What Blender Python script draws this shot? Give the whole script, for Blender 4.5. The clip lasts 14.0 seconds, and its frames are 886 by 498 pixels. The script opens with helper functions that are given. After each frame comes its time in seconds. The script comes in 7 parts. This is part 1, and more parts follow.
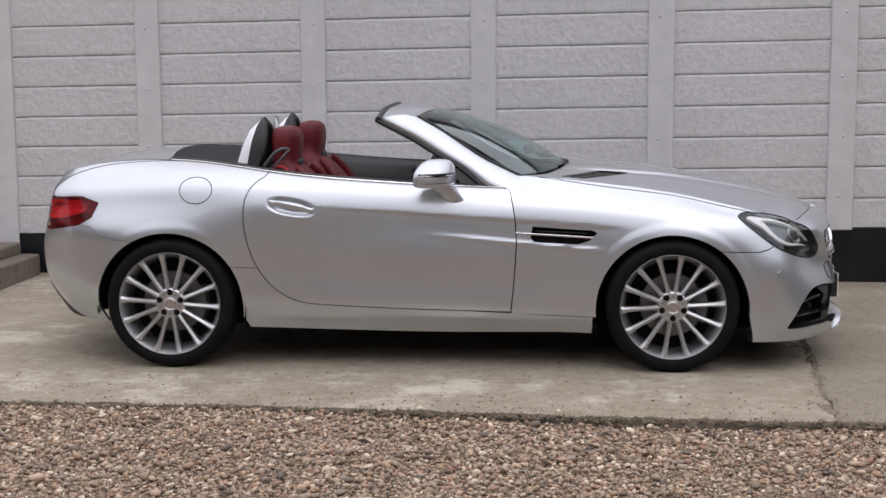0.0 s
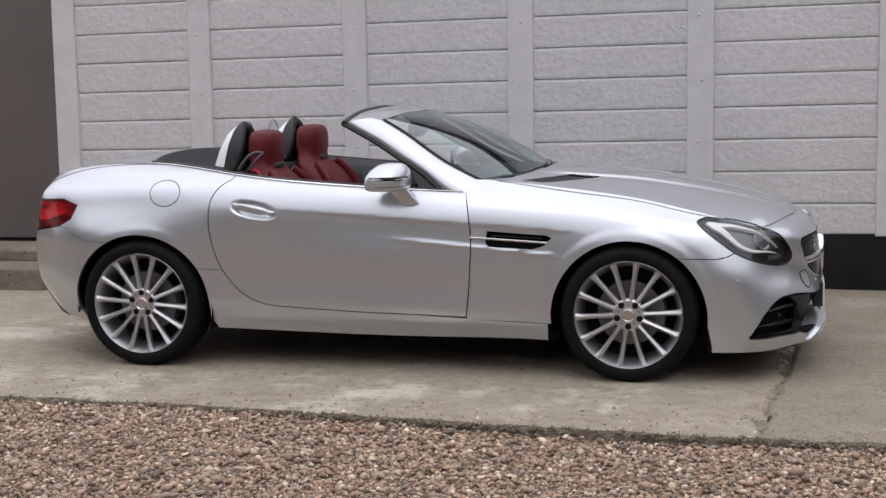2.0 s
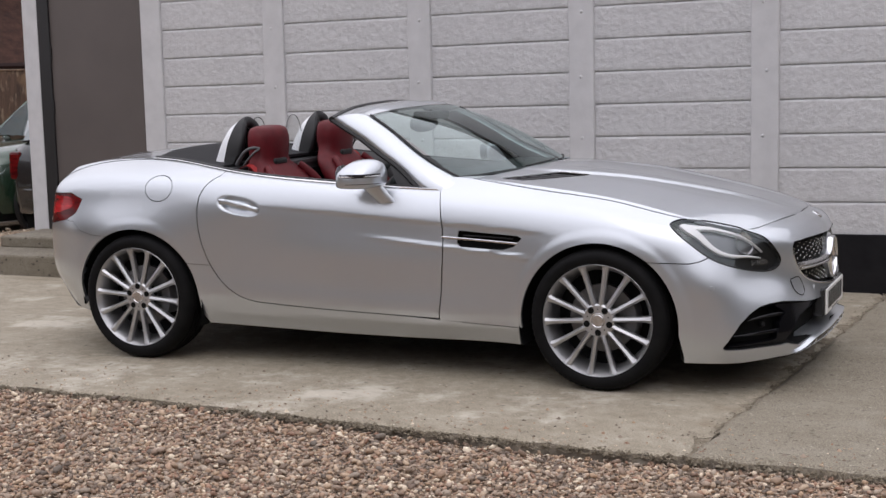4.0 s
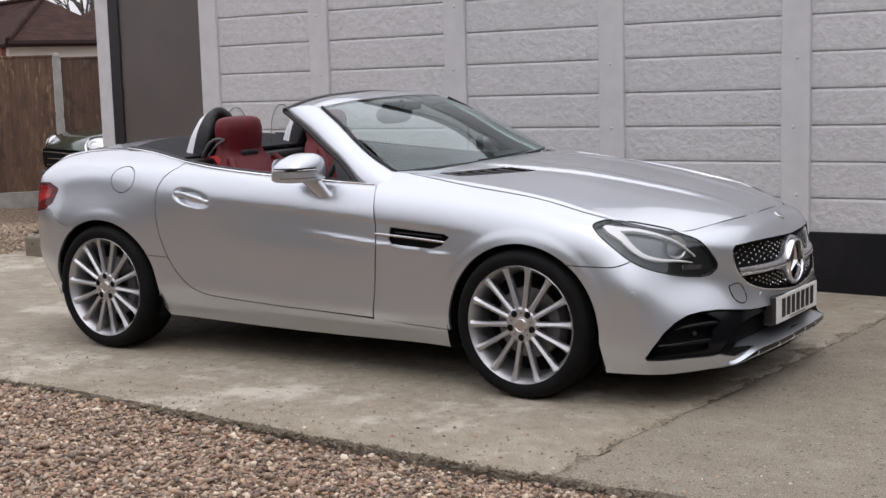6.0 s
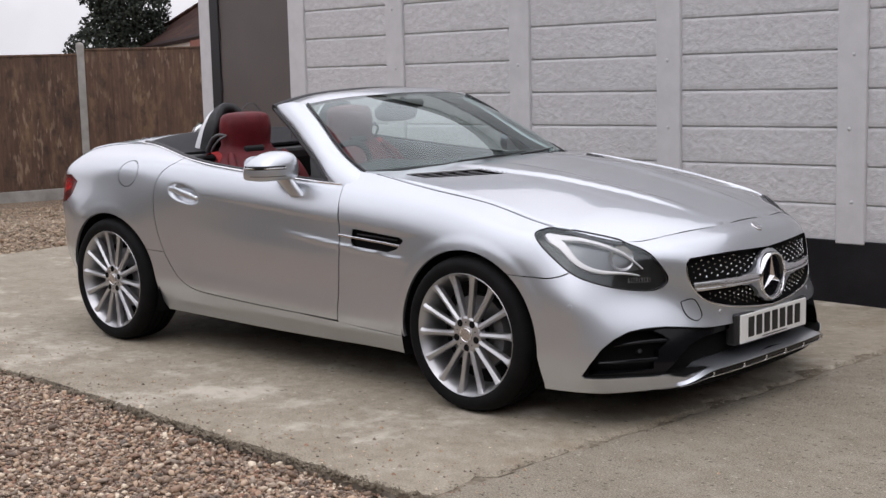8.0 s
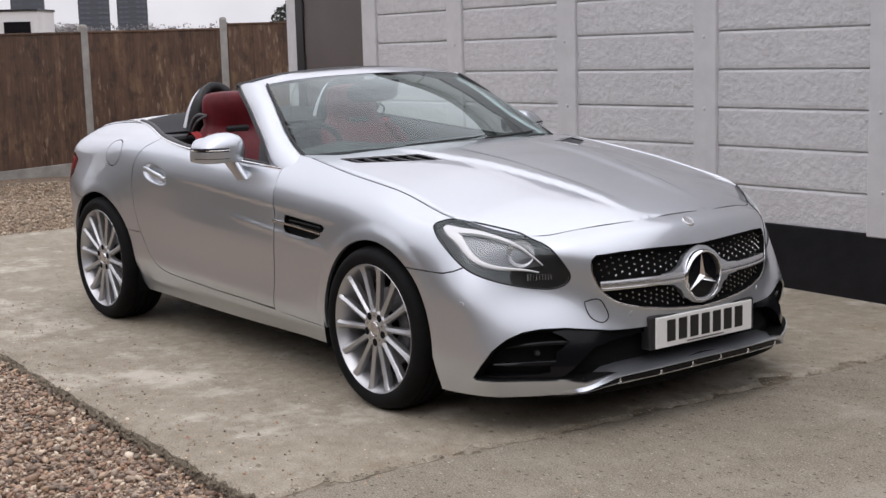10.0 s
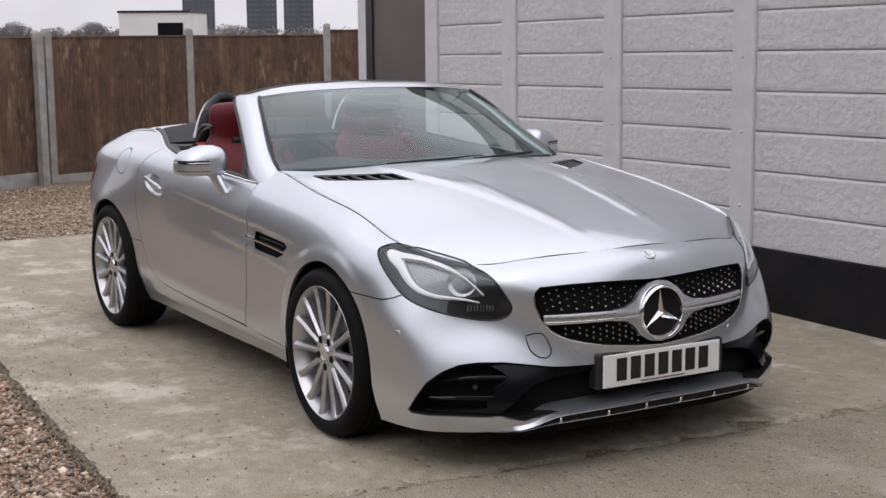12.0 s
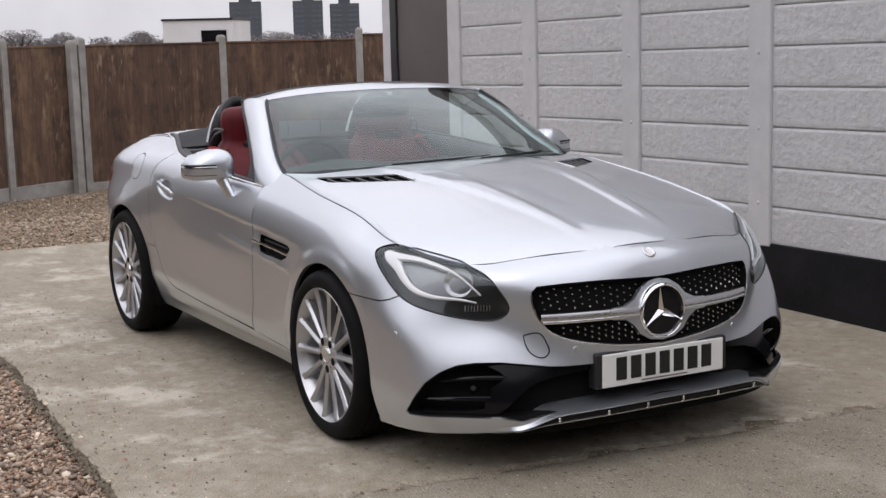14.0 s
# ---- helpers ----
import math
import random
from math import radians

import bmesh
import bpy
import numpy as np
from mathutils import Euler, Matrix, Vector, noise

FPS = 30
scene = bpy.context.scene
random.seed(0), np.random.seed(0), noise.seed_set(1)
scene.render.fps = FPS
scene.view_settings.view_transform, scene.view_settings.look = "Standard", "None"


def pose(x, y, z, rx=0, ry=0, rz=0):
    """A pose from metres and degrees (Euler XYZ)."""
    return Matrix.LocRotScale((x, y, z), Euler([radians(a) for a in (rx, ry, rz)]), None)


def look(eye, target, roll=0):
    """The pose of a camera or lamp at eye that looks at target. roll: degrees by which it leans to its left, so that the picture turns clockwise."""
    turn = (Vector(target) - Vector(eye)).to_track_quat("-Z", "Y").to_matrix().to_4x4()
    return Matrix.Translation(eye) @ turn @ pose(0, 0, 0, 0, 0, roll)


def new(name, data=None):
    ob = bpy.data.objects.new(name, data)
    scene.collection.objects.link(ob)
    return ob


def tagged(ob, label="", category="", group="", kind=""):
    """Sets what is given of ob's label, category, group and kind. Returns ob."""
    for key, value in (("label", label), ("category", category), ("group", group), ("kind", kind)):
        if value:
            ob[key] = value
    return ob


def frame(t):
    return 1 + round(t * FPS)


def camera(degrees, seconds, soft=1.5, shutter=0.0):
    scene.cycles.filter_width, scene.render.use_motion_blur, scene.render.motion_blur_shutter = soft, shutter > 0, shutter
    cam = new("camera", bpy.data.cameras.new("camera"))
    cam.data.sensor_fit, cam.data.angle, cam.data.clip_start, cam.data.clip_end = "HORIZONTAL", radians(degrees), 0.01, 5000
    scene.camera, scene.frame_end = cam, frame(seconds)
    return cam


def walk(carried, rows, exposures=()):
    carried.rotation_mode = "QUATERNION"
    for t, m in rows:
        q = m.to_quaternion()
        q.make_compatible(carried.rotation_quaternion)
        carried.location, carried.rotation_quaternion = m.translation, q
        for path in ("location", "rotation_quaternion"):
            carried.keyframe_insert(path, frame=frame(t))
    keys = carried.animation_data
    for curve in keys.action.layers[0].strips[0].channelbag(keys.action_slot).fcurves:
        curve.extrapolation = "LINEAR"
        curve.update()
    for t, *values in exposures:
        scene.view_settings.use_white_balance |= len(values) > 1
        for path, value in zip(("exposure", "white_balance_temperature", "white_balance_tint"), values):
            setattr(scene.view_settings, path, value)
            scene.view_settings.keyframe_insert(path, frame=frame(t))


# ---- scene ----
cam = camera(35.0, 14.0)
PATH = [
    (0, (0.642, -7.521, 1.437), (0.487, -5.543, 1.185), -0.3),
    (0.5, (0.951, -7.462, 1.41), (0.715, -5.492, 1.162), -0.7),
    (1, (1.241, -7.386, 1.416), (0.938, -5.425, 1.169), -0.5),
    (1.5, (1.597, -7.375, 1.443), (1.214, -5.428, 1.194), -0.9),
    (2, (1.887, -7.288, 1.433), (1.422, -5.359, 1.186), -0.9),
    (4.5, (3.348, -6.537, 1.442), (2.473, -4.758, 1.183), -1.5),
    (5, (3.645, -6.349, 1.44), (2.697, -4.607, 1.181), -1.5),
    (5.5, (3.871, -6.162, 1.427), (2.865, -4.454, 1.162), -1.3),
    (6, (4.076, -5.899, 1.454), (3.003, -4.234, 1.177), -1.6),
    (6.5, (4.285, -5.685, 1.443), (3.146, -4.064, 1.169), -1.9),
    (7, (4.566, -5.498, 1.445), (3.35, -3.933, 1.172), -1.8),
    (7.5, (4.727, -5.285, 1.435), (3.446, -3.774, 1.16), -2.0),
    (8, (4.894, -5.006, 1.457), (3.555, -3.548, 1.174), -1.4),
    (10.5, (5.672, -3.674, 1.459), (4.069, -2.52, 1.145), -1.6),
    (11, (5.752, -3.489, 1.458), (4.116, -2.382, 1.147), -1.2),
    (11.5, (5.77, -3.279, 1.467), (4.101, -2.223, 1.156), -0.7),
    (12, (5.808, -3.152, 1.483), (4.119, -2.124, 1.181), -0.5),
    (12.5, (5.863, -3.059, 1.473), (4.16, -2.053, 1.173), -0.7),
    (13, (5.892, -3.006, 1.473), (4.171, -2.031, 1.175), -0.8),
    (13.5, (5.884, -2.991, 1.471), (4.156, -2.029, 1.174), -1.1),
    (14, (5.879, -2.987, 1.466), (4.155, -2.019, 1.17), -1.5),
]
walk(cam, [(t, look(eye, target, roll)) for t, eye, target, roll in PATH], [(0, -.60, 6330, 17), (8.2, -.56, 6330, 17), (10.6, -.57, 6330, 17), (12.4, -.62, 6330, 17), (14, -.64, 6330, 17)])

# world: a bright, even overcast sky
world = bpy.data.worlds.new("overcast_sky")
scene.world = world
world.use_nodes = True
wn, wl = world.node_tree.nodes, world.node_tree.links
sky = wn.new("ShaderNodeTexSky")
sky.sky_type, sky.sun_disc = "NISHITA", False
sky.sun_elevation, sky.sun_rotation = radians(50), radians(150)
# overcast dome: three times as bright overhead as along the horizon
where = wn.new("ShaderNodeTexCoord")
split = wn.new("ShaderNodeSeparateXYZ")
wl.new(where.outputs["Generated"], split.inputs[0])
dome = wn.new("ShaderNodeMapRange")
dome.inputs["To Min"].default_value, dome.inputs["To Max"].default_value = 11.0, 25.0
wl.new(split.outputs["Z"], dome.inputs["Value"])
cloud = wn.new("ShaderNodeMix")
cloud.data_type, cloud.blend_type = "RGBA", "MULTIPLY"
cloud.inputs["Factor"].default_value = 1
cloud.inputs["B"].default_value = (.985, .99, 1.0, 1)
puffs = wn.new("ShaderNodeTexNoise")
puffs.inputs["Scale"].default_value, puffs.inputs["Detail"].default_value, puffs.inputs["Roughness"].default_value = 3.2, 6, .6
wl.new(where.outputs["Generated"], puffs.inputs["Vector"])
shade = wn.new("ShaderNodeMapRange")
shade.inputs["From Min"].default_value, shade.inputs["From Max"].default_value = .32, .68
shade.inputs["To Min"].default_value, shade.inputs["To Max"].default_value = .80, 1.20
wl.new(puffs.outputs["Fac"], shade.inputs["Value"])
layer = wn.new("ShaderNodeMath")
layer.operation = "MULTIPLY"
wl.new(dome.outputs[0], layer.inputs[0])
wl.new(shade.outputs[0], layer.inputs[1])
wl.new(layer.outputs[0], cloud.inputs["A"])
grey = wn.new("ShaderNodeMix")
grey.data_type = "RGBA"
grey.inputs["Factor"].default_value = 0.92
wl.new(sky.outputs[0], grey.inputs["A"])
wl.new(cloud.outputs["Result"], grey.inputs["B"])
wl.new(grey.outputs["Result"], wn["Background"].inputs[0])
wn["Background"].inputs[1].default_value = 0.105
sun_data = bpy.data.lights.new("sun", "SUN")
sun_data.energy, sun_data.angle, sun_data.color = 0.6, radians(40), (1.0, 0.97, 0.93)
sun = new("sun", sun_data)
sun.matrix_world = look((2, -6, 9), (0, 0, 0))

# ---- materials ----
def mat(name, colour, rough=.5, metal=0.0, **extra):
    m = bpy.data.materials.new(name)
    m.use_nodes = True
    b = m.node_tree.nodes["Principled BSDF"]
    b.inputs["Base Color"].default_value = (*colour, 1)
    b.inputs["Roughness"].default_value = rough
    b.inputs["Metallic"].default_value = metal
    for key, value in extra.items():
        b.inputs[key.replace("_", " ")].default_value = value
    return m


def node(m, kind, **settings):
    n = m.node_tree.nodes.new(kind)
    for key, value in settings.items():
        if key in n.inputs:
            n.inputs[key].default_value = value
        else:
            setattr(n, key, value)
    return n


def link(m, a, b):
    m.node_tree.links.new(a, b)


def bsdf(m):
    return m.node_tree.nodes["Principled BSDF"]


def coords(m, scale=(1, 1, 1), world_space=False):
    c = node(m, "ShaderNodeNewGeometry" if world_space else "ShaderNodeTexCoord")
    p = node(m, "ShaderNodeMapping")
    p.inputs["Scale"].default_value = scale
    link(m, c.outputs["Position" if world_space else "Object"], p.inputs[0])
    return p.outputs[0]


def noise_tex(m, vec, scale, detail=4.0, rough=.55):
    n = node(m, "ShaderNodeTexNoise")
    n.inputs["Scale"].default_value, n.inputs["Detail"].default_value, n.inputs["Roughness"].default_value = scale, detail, rough
    link(m, vec, n.inputs["Vector"])
    return n.outputs["Fac"]


def ramp(m, fac, stops):
    r = node(m, "ShaderNodeValToRGB")
    e = r.color_ramp.elements
    while len(e) < len(stops):
        e.new(.5)
    for el, (pos, col) in zip(e, stops):
        el.position, el.color = pos, (*col, 1) if len(col) == 3 else col
    link(m, fac, r.inputs[0])
    return r.outputs[0]


def mix(m, fac, a, b, blend="MIX"):
    n = node(m, "ShaderNodeMix", data_type="RGBA", blend_type=blend)
    for sock, value in ((n.inputs[0], fac), (n.inputs["A"], a), (n.inputs["B"], b)):
        if isinstance(value, (int, float)):
            sock.default_value = value
        elif isinstance(value, tuple):
            sock.default_value = (*value, 1)
        else:
            link(m, value, sock)
    return n.outputs["Result"]


def bump(m, height, strength=.3, distance=.01, after=None):
    b = node(m, "ShaderNodeBump")
    b.inputs["Strength"].default_value, b.inputs["Distance"].default_value = strength, distance
    link(m, height, b.inputs["Height"])
    if after is not None:
        link(m, after, b.inputs["Normal"])
    return b.outputs[0]


def setin(m, name, sock):
    link(m, sock, bsdf(m).inputs[name])


# silver metallic paint under clear coat, with fine flake
PAINT = mat("silver_paint", (.60, .62, .645), .34, .9, Coat_Weight=1.0, Coat_Roughness=.03, Coat_IOR=1.65)
v = coords(PAINT, (1, 1, 1))
setin(PAINT, "Base Color", ramp(PAINT, noise_tex(PAINT, v, 900, 2), [(.3, (.53, .557, .592)), (.7, (.635, .668, .71))]))
setin(PAINT, "Roughness", ramp(PAINT, noise_tex(PAINT, v, 5, 5), [(.3, (.325,) * 3), (.7, (.36,) * 3)]))

setin(PAINT, "Coat Normal", bump(PAINT, noise_tex(PAINT, v, 7, 3), .05, .02, bump(PAINT, noise_tex(PAINT, v, 260, 1), .012, .001)))

CHROME = mat("chrome", (.82, .82, .83), .08, 1)
SATIN = mat("satin_silver", (.66, .66, .67), .27, 1)
ALLOY = mat("alloy", (.50, .50, .51), .38, .9, Coat_Weight=.35, Coat_Roughness=.12)
v = coords(ALLOY)
setin(ALLOY, "Roughness", ramp(ALLOY, noise_tex(ALLOY, v, 40, 4), [(.3, (.34,) * 3), (.75, (.46,) * 3)]))
DISC = mat("brake_disc", (.20, .20, .205), .42, 1)
CALIPER = mat("caliper_grey", (.12, .12, .125), .5, .3)
BLACK = mat("black_plastic", (.012, .012, .013), .48)
v = coords(BLACK)
setin(BLACK, "Normal", bump(BLACK, noise_tex(BLACK, v, 600, 2), .15, .001))
GLOSSBLACK = mat("gloss_black", (.004, .004, .006), .12, 0, Specular_IOR_Level=.4)
LINER = mat("dark_liner", (.0035, .0035, .0035), .9, 0, Specular_IOR_Level=.2)
SOFT = mat("dark_grey_cover", (.014, .014, .016), .6, 0, Specular_IOR_Level=.16)
v = coords(SOFT)
setin(SOFT, "Normal", bump(SOFT, noise_tex(SOFT, v, 220, 3), .25, .002))
RUBBER = mat("rubber", (.008, .008, .0085), .72, 0, Specular_IOR_Level=.14)
v = coords(RUBBER)
setin(RUBBER, "Base Color", ramp(RUBBER, noise_tex(RUBBER, v, 9, 6), [(.35, (.0035, .0035, .004)), (.8, (.009, .0087, .0087))]))
setin(RUBBER, "Normal", bump(RUBBER, noise_tex(RUBBER, v, 120, 3), .1, .001))
LEATHER = mat("red_leather", (.135, .012, .014), .48, 0, Specular_IOR_Level=.28)
v = coords(LEATHER)
setin(LEATHER, "Base Color", ramp(LEATHER, noise_tex(LEATHER, v, 14, 5), [(.3, (.080, .0055, .0085)), (.75, (.135, .010, .0145))]))
setin(LEATHER, "Normal", bump(LEATHER, noise_tex(LEATHER, v, 260, 4), .3, .0015))
BELT = mat("red_webbing", (.30, .012, .012), .6)
DASH = mat("dashboard_black", (.02, .02, .021), .55)
v = coords(DASH)
setin(DASH, "Normal", bump(DASH, noise_tex(DASH, v, 380, 3), .3, .001))
HOOPSILVER = mat("matt_silver", (.80, .81, .83), .48, .30)
PLATE = mat("plate_white", (.78, .78, .76), .35)
INK = mat("plate_black", (.01, .01, .01), .4)
LENS_RED = mat("red_lens", (.10, .003, .005), .2, 0, Coat_Weight=.3, Coat_Roughness=.03, Specular_IOR_Level=.12)
v = coords(LENS_RED, (1, 1, 6))
setin(LENS_RED, "Base Color", ramp(LENS_RED, noise_tex(LENS_RED, v, 6, 3), [(.40, (.050, .002, .003)), (.60, (.13, .005, .006))]))
BRIGHTRED = mat("bright_red_lens", (.44, .010, .012), .15, 0, Coat_Weight=.4, Specular_IOR_Level=.2)
v = coords(BRIGHTRED, (1, 1, 7))
setin(BRIGHTRED, "Base Color", ramp(BRIGHTRED, noise_tex(BRIGHTRED, v, 6, 3), [(.36, (.15, .004, .006)), (.60, (.50, .012, .016))]))
LENS_WHITE = mat("white_lens", (.36, .30, .28), .15, 0, Coat_Weight=1.0)


def glass(name, tint, rough=0.0, gloss=0.0):
    """Thin sheet glass: lets most light through and mirrors at grazing angles."""
    m = bpy.data.materials.new(name)
    m.use_nodes = True
    n = m.node_tree.nodes
    n.remove(n["Principled BSDF"])
    t, g, f, w, x = (node(m, k) for k in ("ShaderNodeBsdfTransparent", "ShaderNodeBsdfGlossy", "ShaderNodeLayerWeight", "ShaderNodeMath", "ShaderNodeMixShader"))
    t.inputs[0].default_value = (*tint, 1)
    g.inputs["Roughness"].default_value = rough
    g.inputs["Color"].default_value = (.86, .95, .95, 1)
    f.inputs["Blend"].default_value = .5
    w.operation, w.inputs[1].default_value = "POWER", 5 - 2.5 * gloss
    link(m, f.outputs["Facing"], w.inputs[0])
    r = node(m, "ShaderNodeMapRange")
    r.inputs["To Min"].default_value = .04 + gloss * .08
    link(m, w.outputs[0], r.inputs["Value"])
    link(m, r.outputs[0], x.inputs[0])
    link(m, t.outputs[0], x.inputs[1])
    link(m, g.outputs[0], x.inputs[2])
    link(m, x.outputs[0], n["Material Output"].inputs[0])
    return m


GLASS = glass("windscreen_glass", (.60, .71, .69), 0.0, .50)
CLEAR = glass("clear_lens", (.92, .93, .94), 0.0, .30)
CLEARPLATE = glass("clear_plastic", (.94, .95, .95), 0.0)
GUIDE = mat("grey_plastic", (.07, .07, .073), .42)
MIRROR = mat("mirror", (.85, .85, .86), .02, 1)

# ground and walls
def concrete(name, tone, pit_share, pit_scale, patchy, grain=.38):
    """Weathered poured concrete: clouds, pale worn patches, brown stains, pits and grit."""
    m = mat(name, (.3, .28, .25), .88)
    v = coords(m, world_space=True)
    big, med, small, fine = noise_tex(m, v, .9, 6, .6), noise_tex(m, v, 4.2, 9, .68), noise_tex(m, v, 17, 6, .65), noise_tex(m, v, 150, 3)
    t = lambda r, g, b: (r * tone * 1.03, g * tone * .99, b * tone * .905)
    c = ramp(m, big, [(.34, t(.245, .215, .168)), (.52, t(.335, .302, .247)), (.68, t(.415, .385, .328))])
    c = mix(m, .55, c, ramp(m, med, [(.36, t(.19, .162, .122)), (.5, t(.335, .302, .248)), (.66, t(.48, .45, .395))]))
    c = mix(m, .35, c, ramp(m, small, [(.33, t(.14, .118, .088)), (.52, t(.33, .298, .245)), (.70, t(.52, .49, .43))]))
    c = mix(m, grain, c, ramp(m, fine, [(.36, t(.10, .088, .068)), (.55, t(.34, .31, .255)), (.75, t(.60, .57, .51))]))
    # pale worn patches and rusty brown stains
    worn = node(m, "ShaderNodeTexNoise")
    worn.inputs["Scale"].default_value, worn.inputs["Detail"].default_value, worn.inputs["Roughness"].default_value = 1.7, 10, .72
    shift = node(m, "ShaderNodeVectorMath", operation="ADD")
    shift.inputs[1].default_value = (7.3, 2.1, 0)
    link(m, v, shift.inputs[0])
    link(m, shift.outputs[0], worn.inputs["Vector"])
    c = mix(m, ramp(m, worn.outputs["Fac"], [(.53, (0, 0, 0)), (.64, (patchy,) * 3)]), c, t(.56, .535, .49))
    c = mix(m, ramp(m, worn.outputs["Fac"], [(.30, (patchy * .8,) * 3), (.42, (0, 0, 0))]), c, t(.20, .15, .10))
    # chips and pits, longer than wide, only some of the cells
    vs = node(m, "ShaderNodeMapping")
    vs.inputs["Scale"].default_value = (.62, 1, 1)
    link(m, v, vs.inputs[0])
    marks = None
    for scale, share, size, strength in ((pit_scale, pit_share, .30, .85), (pit_scale * 2.3, pit_share * 1.2, .33, .6)):
        pit = node(m, "ShaderNodeTexVoronoi")
        pit.inputs["Scale"].default_value = scale
        link(m, vs.outputs[0], pit.inputs["Vector"])
        one = node(m, "ShaderNodeSeparateColor")
        link(m, pit.outputs["Color"], one.inputs[0])
        hole = mix(m, 1.0, ramp(m, pit.outputs["Distance"], [(size * .55, (strength,) * 3), (size, (0, 0, 0))]), ramp(m, one.outputs[0], [(share - .01, (1, 1, 1)), (share + .01, (0, 0, 0))]), "MULTIPLY")
        c = mix(m, hole, c, t(.085, .072, .055))
        grit = mix(m, 1.0, ramp(m, pit.outputs["Distance"], [(size * .4, (.7,) * 3), (size * .7, (0, 0, 0))]), ramp(m, one.outputs[1], [(share * .6 - .01, (1, 1, 1)), (share * .6 + .01, (0, 0, 0))]), "MULTIPLY")
        c = mix(m, grit, c, t(.66, .63, .57))
        marks = hole if marks is None else marks
    setin(m, "Base Color", c)
    setin(m, "Normal", bump(m, marks, -.6, .006, bump(m, small, .45, .008, bump(m, fine, .5, .003))))
    return m


CONCRETE = concrete("concrete", .96, .09, 34, .80)
STEPSTONE = concrete("step_concrete", .56, .3, 34, .3)
CONCRETE_GRIT = concrete("gritty_concrete", .79, .46, 44, .30, .52)

MORTAR = mat("old_mortar", (.2, .17, .13), .95)
v = coords(MORTAR, world_space=True)
med = noise_tex(MORTAR, v, 28, 7, .65)
setin(MORTAR, "Base Color", ramp(MORTAR, med, [(.3, (.105, .085, .058)), (.52, (.21, .175, .125)), (.75, (.34, .30, .235))]))
setin(MORTAR, "Normal", bump(MORTAR, med, .8, .008))
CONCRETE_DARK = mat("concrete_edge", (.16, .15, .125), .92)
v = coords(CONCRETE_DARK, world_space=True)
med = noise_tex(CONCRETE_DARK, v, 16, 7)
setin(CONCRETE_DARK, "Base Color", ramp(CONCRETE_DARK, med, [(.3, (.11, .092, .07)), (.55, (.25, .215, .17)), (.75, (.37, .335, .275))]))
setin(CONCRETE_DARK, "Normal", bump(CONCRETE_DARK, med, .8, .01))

STONES = [(0.0, (0.061, 0.042, 0.031)), (0.12, (0.275, 0.172, 0.109)), (0.22, (0.510, 0.335, 0.203)), (0.32, (0.153, 0.116, 0.090)), (0.43, (0.632, 0.465, 0.320)), (0.54, (0.347, 0.177, 0.105)), (0.64, (0.102, 0.079, 0.062)), (0.74, (0.479, 0.381, 0.292)), (0.86, (0.337, 0.237, 0.172)), (0.95, (0.816, 0.670, 0.499)), (1.0, (0.938, 0.809, 0.624))]
GRAVEL_BED = mat("gravel_bed", (.2, .17, .13), .95)
v = coords(GRAVEL_BED, world_space=True)
vor = node(GRAVEL_BED, "ShaderNodeTexVoronoi")
vor.inputs["Scale"].default_value = 48
link(GRAVEL_BED, v, vor.inputs["Vector"])
sep = node(GRAVEL_BED, "ShaderNodeSeparateColor")
link(GRAVEL_BED, vor.outputs["Color"], sep.inputs[0])
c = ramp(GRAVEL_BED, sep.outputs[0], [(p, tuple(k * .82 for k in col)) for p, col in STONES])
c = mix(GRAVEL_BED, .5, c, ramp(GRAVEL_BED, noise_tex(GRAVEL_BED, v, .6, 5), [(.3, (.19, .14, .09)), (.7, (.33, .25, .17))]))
# sunken gaps between the stones darkened: their shade is put into the colour
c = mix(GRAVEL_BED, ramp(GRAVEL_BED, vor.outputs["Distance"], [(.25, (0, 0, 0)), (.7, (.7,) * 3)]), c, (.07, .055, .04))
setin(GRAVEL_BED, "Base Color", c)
setin(GRAVEL_BED, "Normal", bump(GRAVEL_BED, vor.outputs["Distance"], -.9, .02))

STONE = mat("pebbles", (.3, .25, .2), .72)
isl = node(STONE, "ShaderNodeNewGeometry")
c = ramp(STONE, isl.outputs["Random Per Island"], STONES)
v = coords(STONE, world_space=True)
c = mix(STONE, .22, c, ramp(STONE, noise_tex(STONE, v, 160, 4), [(.3, (.12, .10, .08)), (.7, (.46, .40, .33))]))
setin(STONE, "Base Color", c)

STONE_PALE = mat("pale_pebbles", (.3, .26, .2), .75)
isl = node(STONE_PALE, "ShaderNodeNewGeometry")
c = ramp(STONE_PALE, isl.outputs["Random Per Island"], [(p, tuple(k * .55 + e for k, e in zip(col, (.155, .125, .085)))) for p, col in STONES])
v = coords(STONE_PALE, world_space=True)
c = mix(STONE_PALE, .25, c, ramp(STONE_PALE, noise_tex(STONE_PALE, v, 160, 4), [(.3, (.20, .165, .12)), (.7, (.46, .40, .31))]))
setin(STONE_PALE, "Base Color", c)

RENDERED = mat("white_textured_panel", (.6, .595, .6), .8)
v = coords(RENDERED, world_space=True)
big, med, fine = noise_tex(RENDERED, v, 1.1, 5), noise_tex(RENDERED, v, 26, 5, .6), noise_tex(RENDERED, v, 110, 3)
setin(RENDERED, "Base Color", mix(RENDERED, .5, ramp(RENDERED, big, [(.3, (.50, .495, .502)), (.7, (.60, .596, .604))]), ramp(RENDERED, med, [(.3, (.46, .455, .462)), (.7, (.64, .635, .642))])))
setin(RENDERED, "Normal", bump(RENDERED, med, .8, .016, bump(RENDERED, fine, .25, .003)))
POST = mat("white_painted_concrete", (.60, .595, .60), .75)
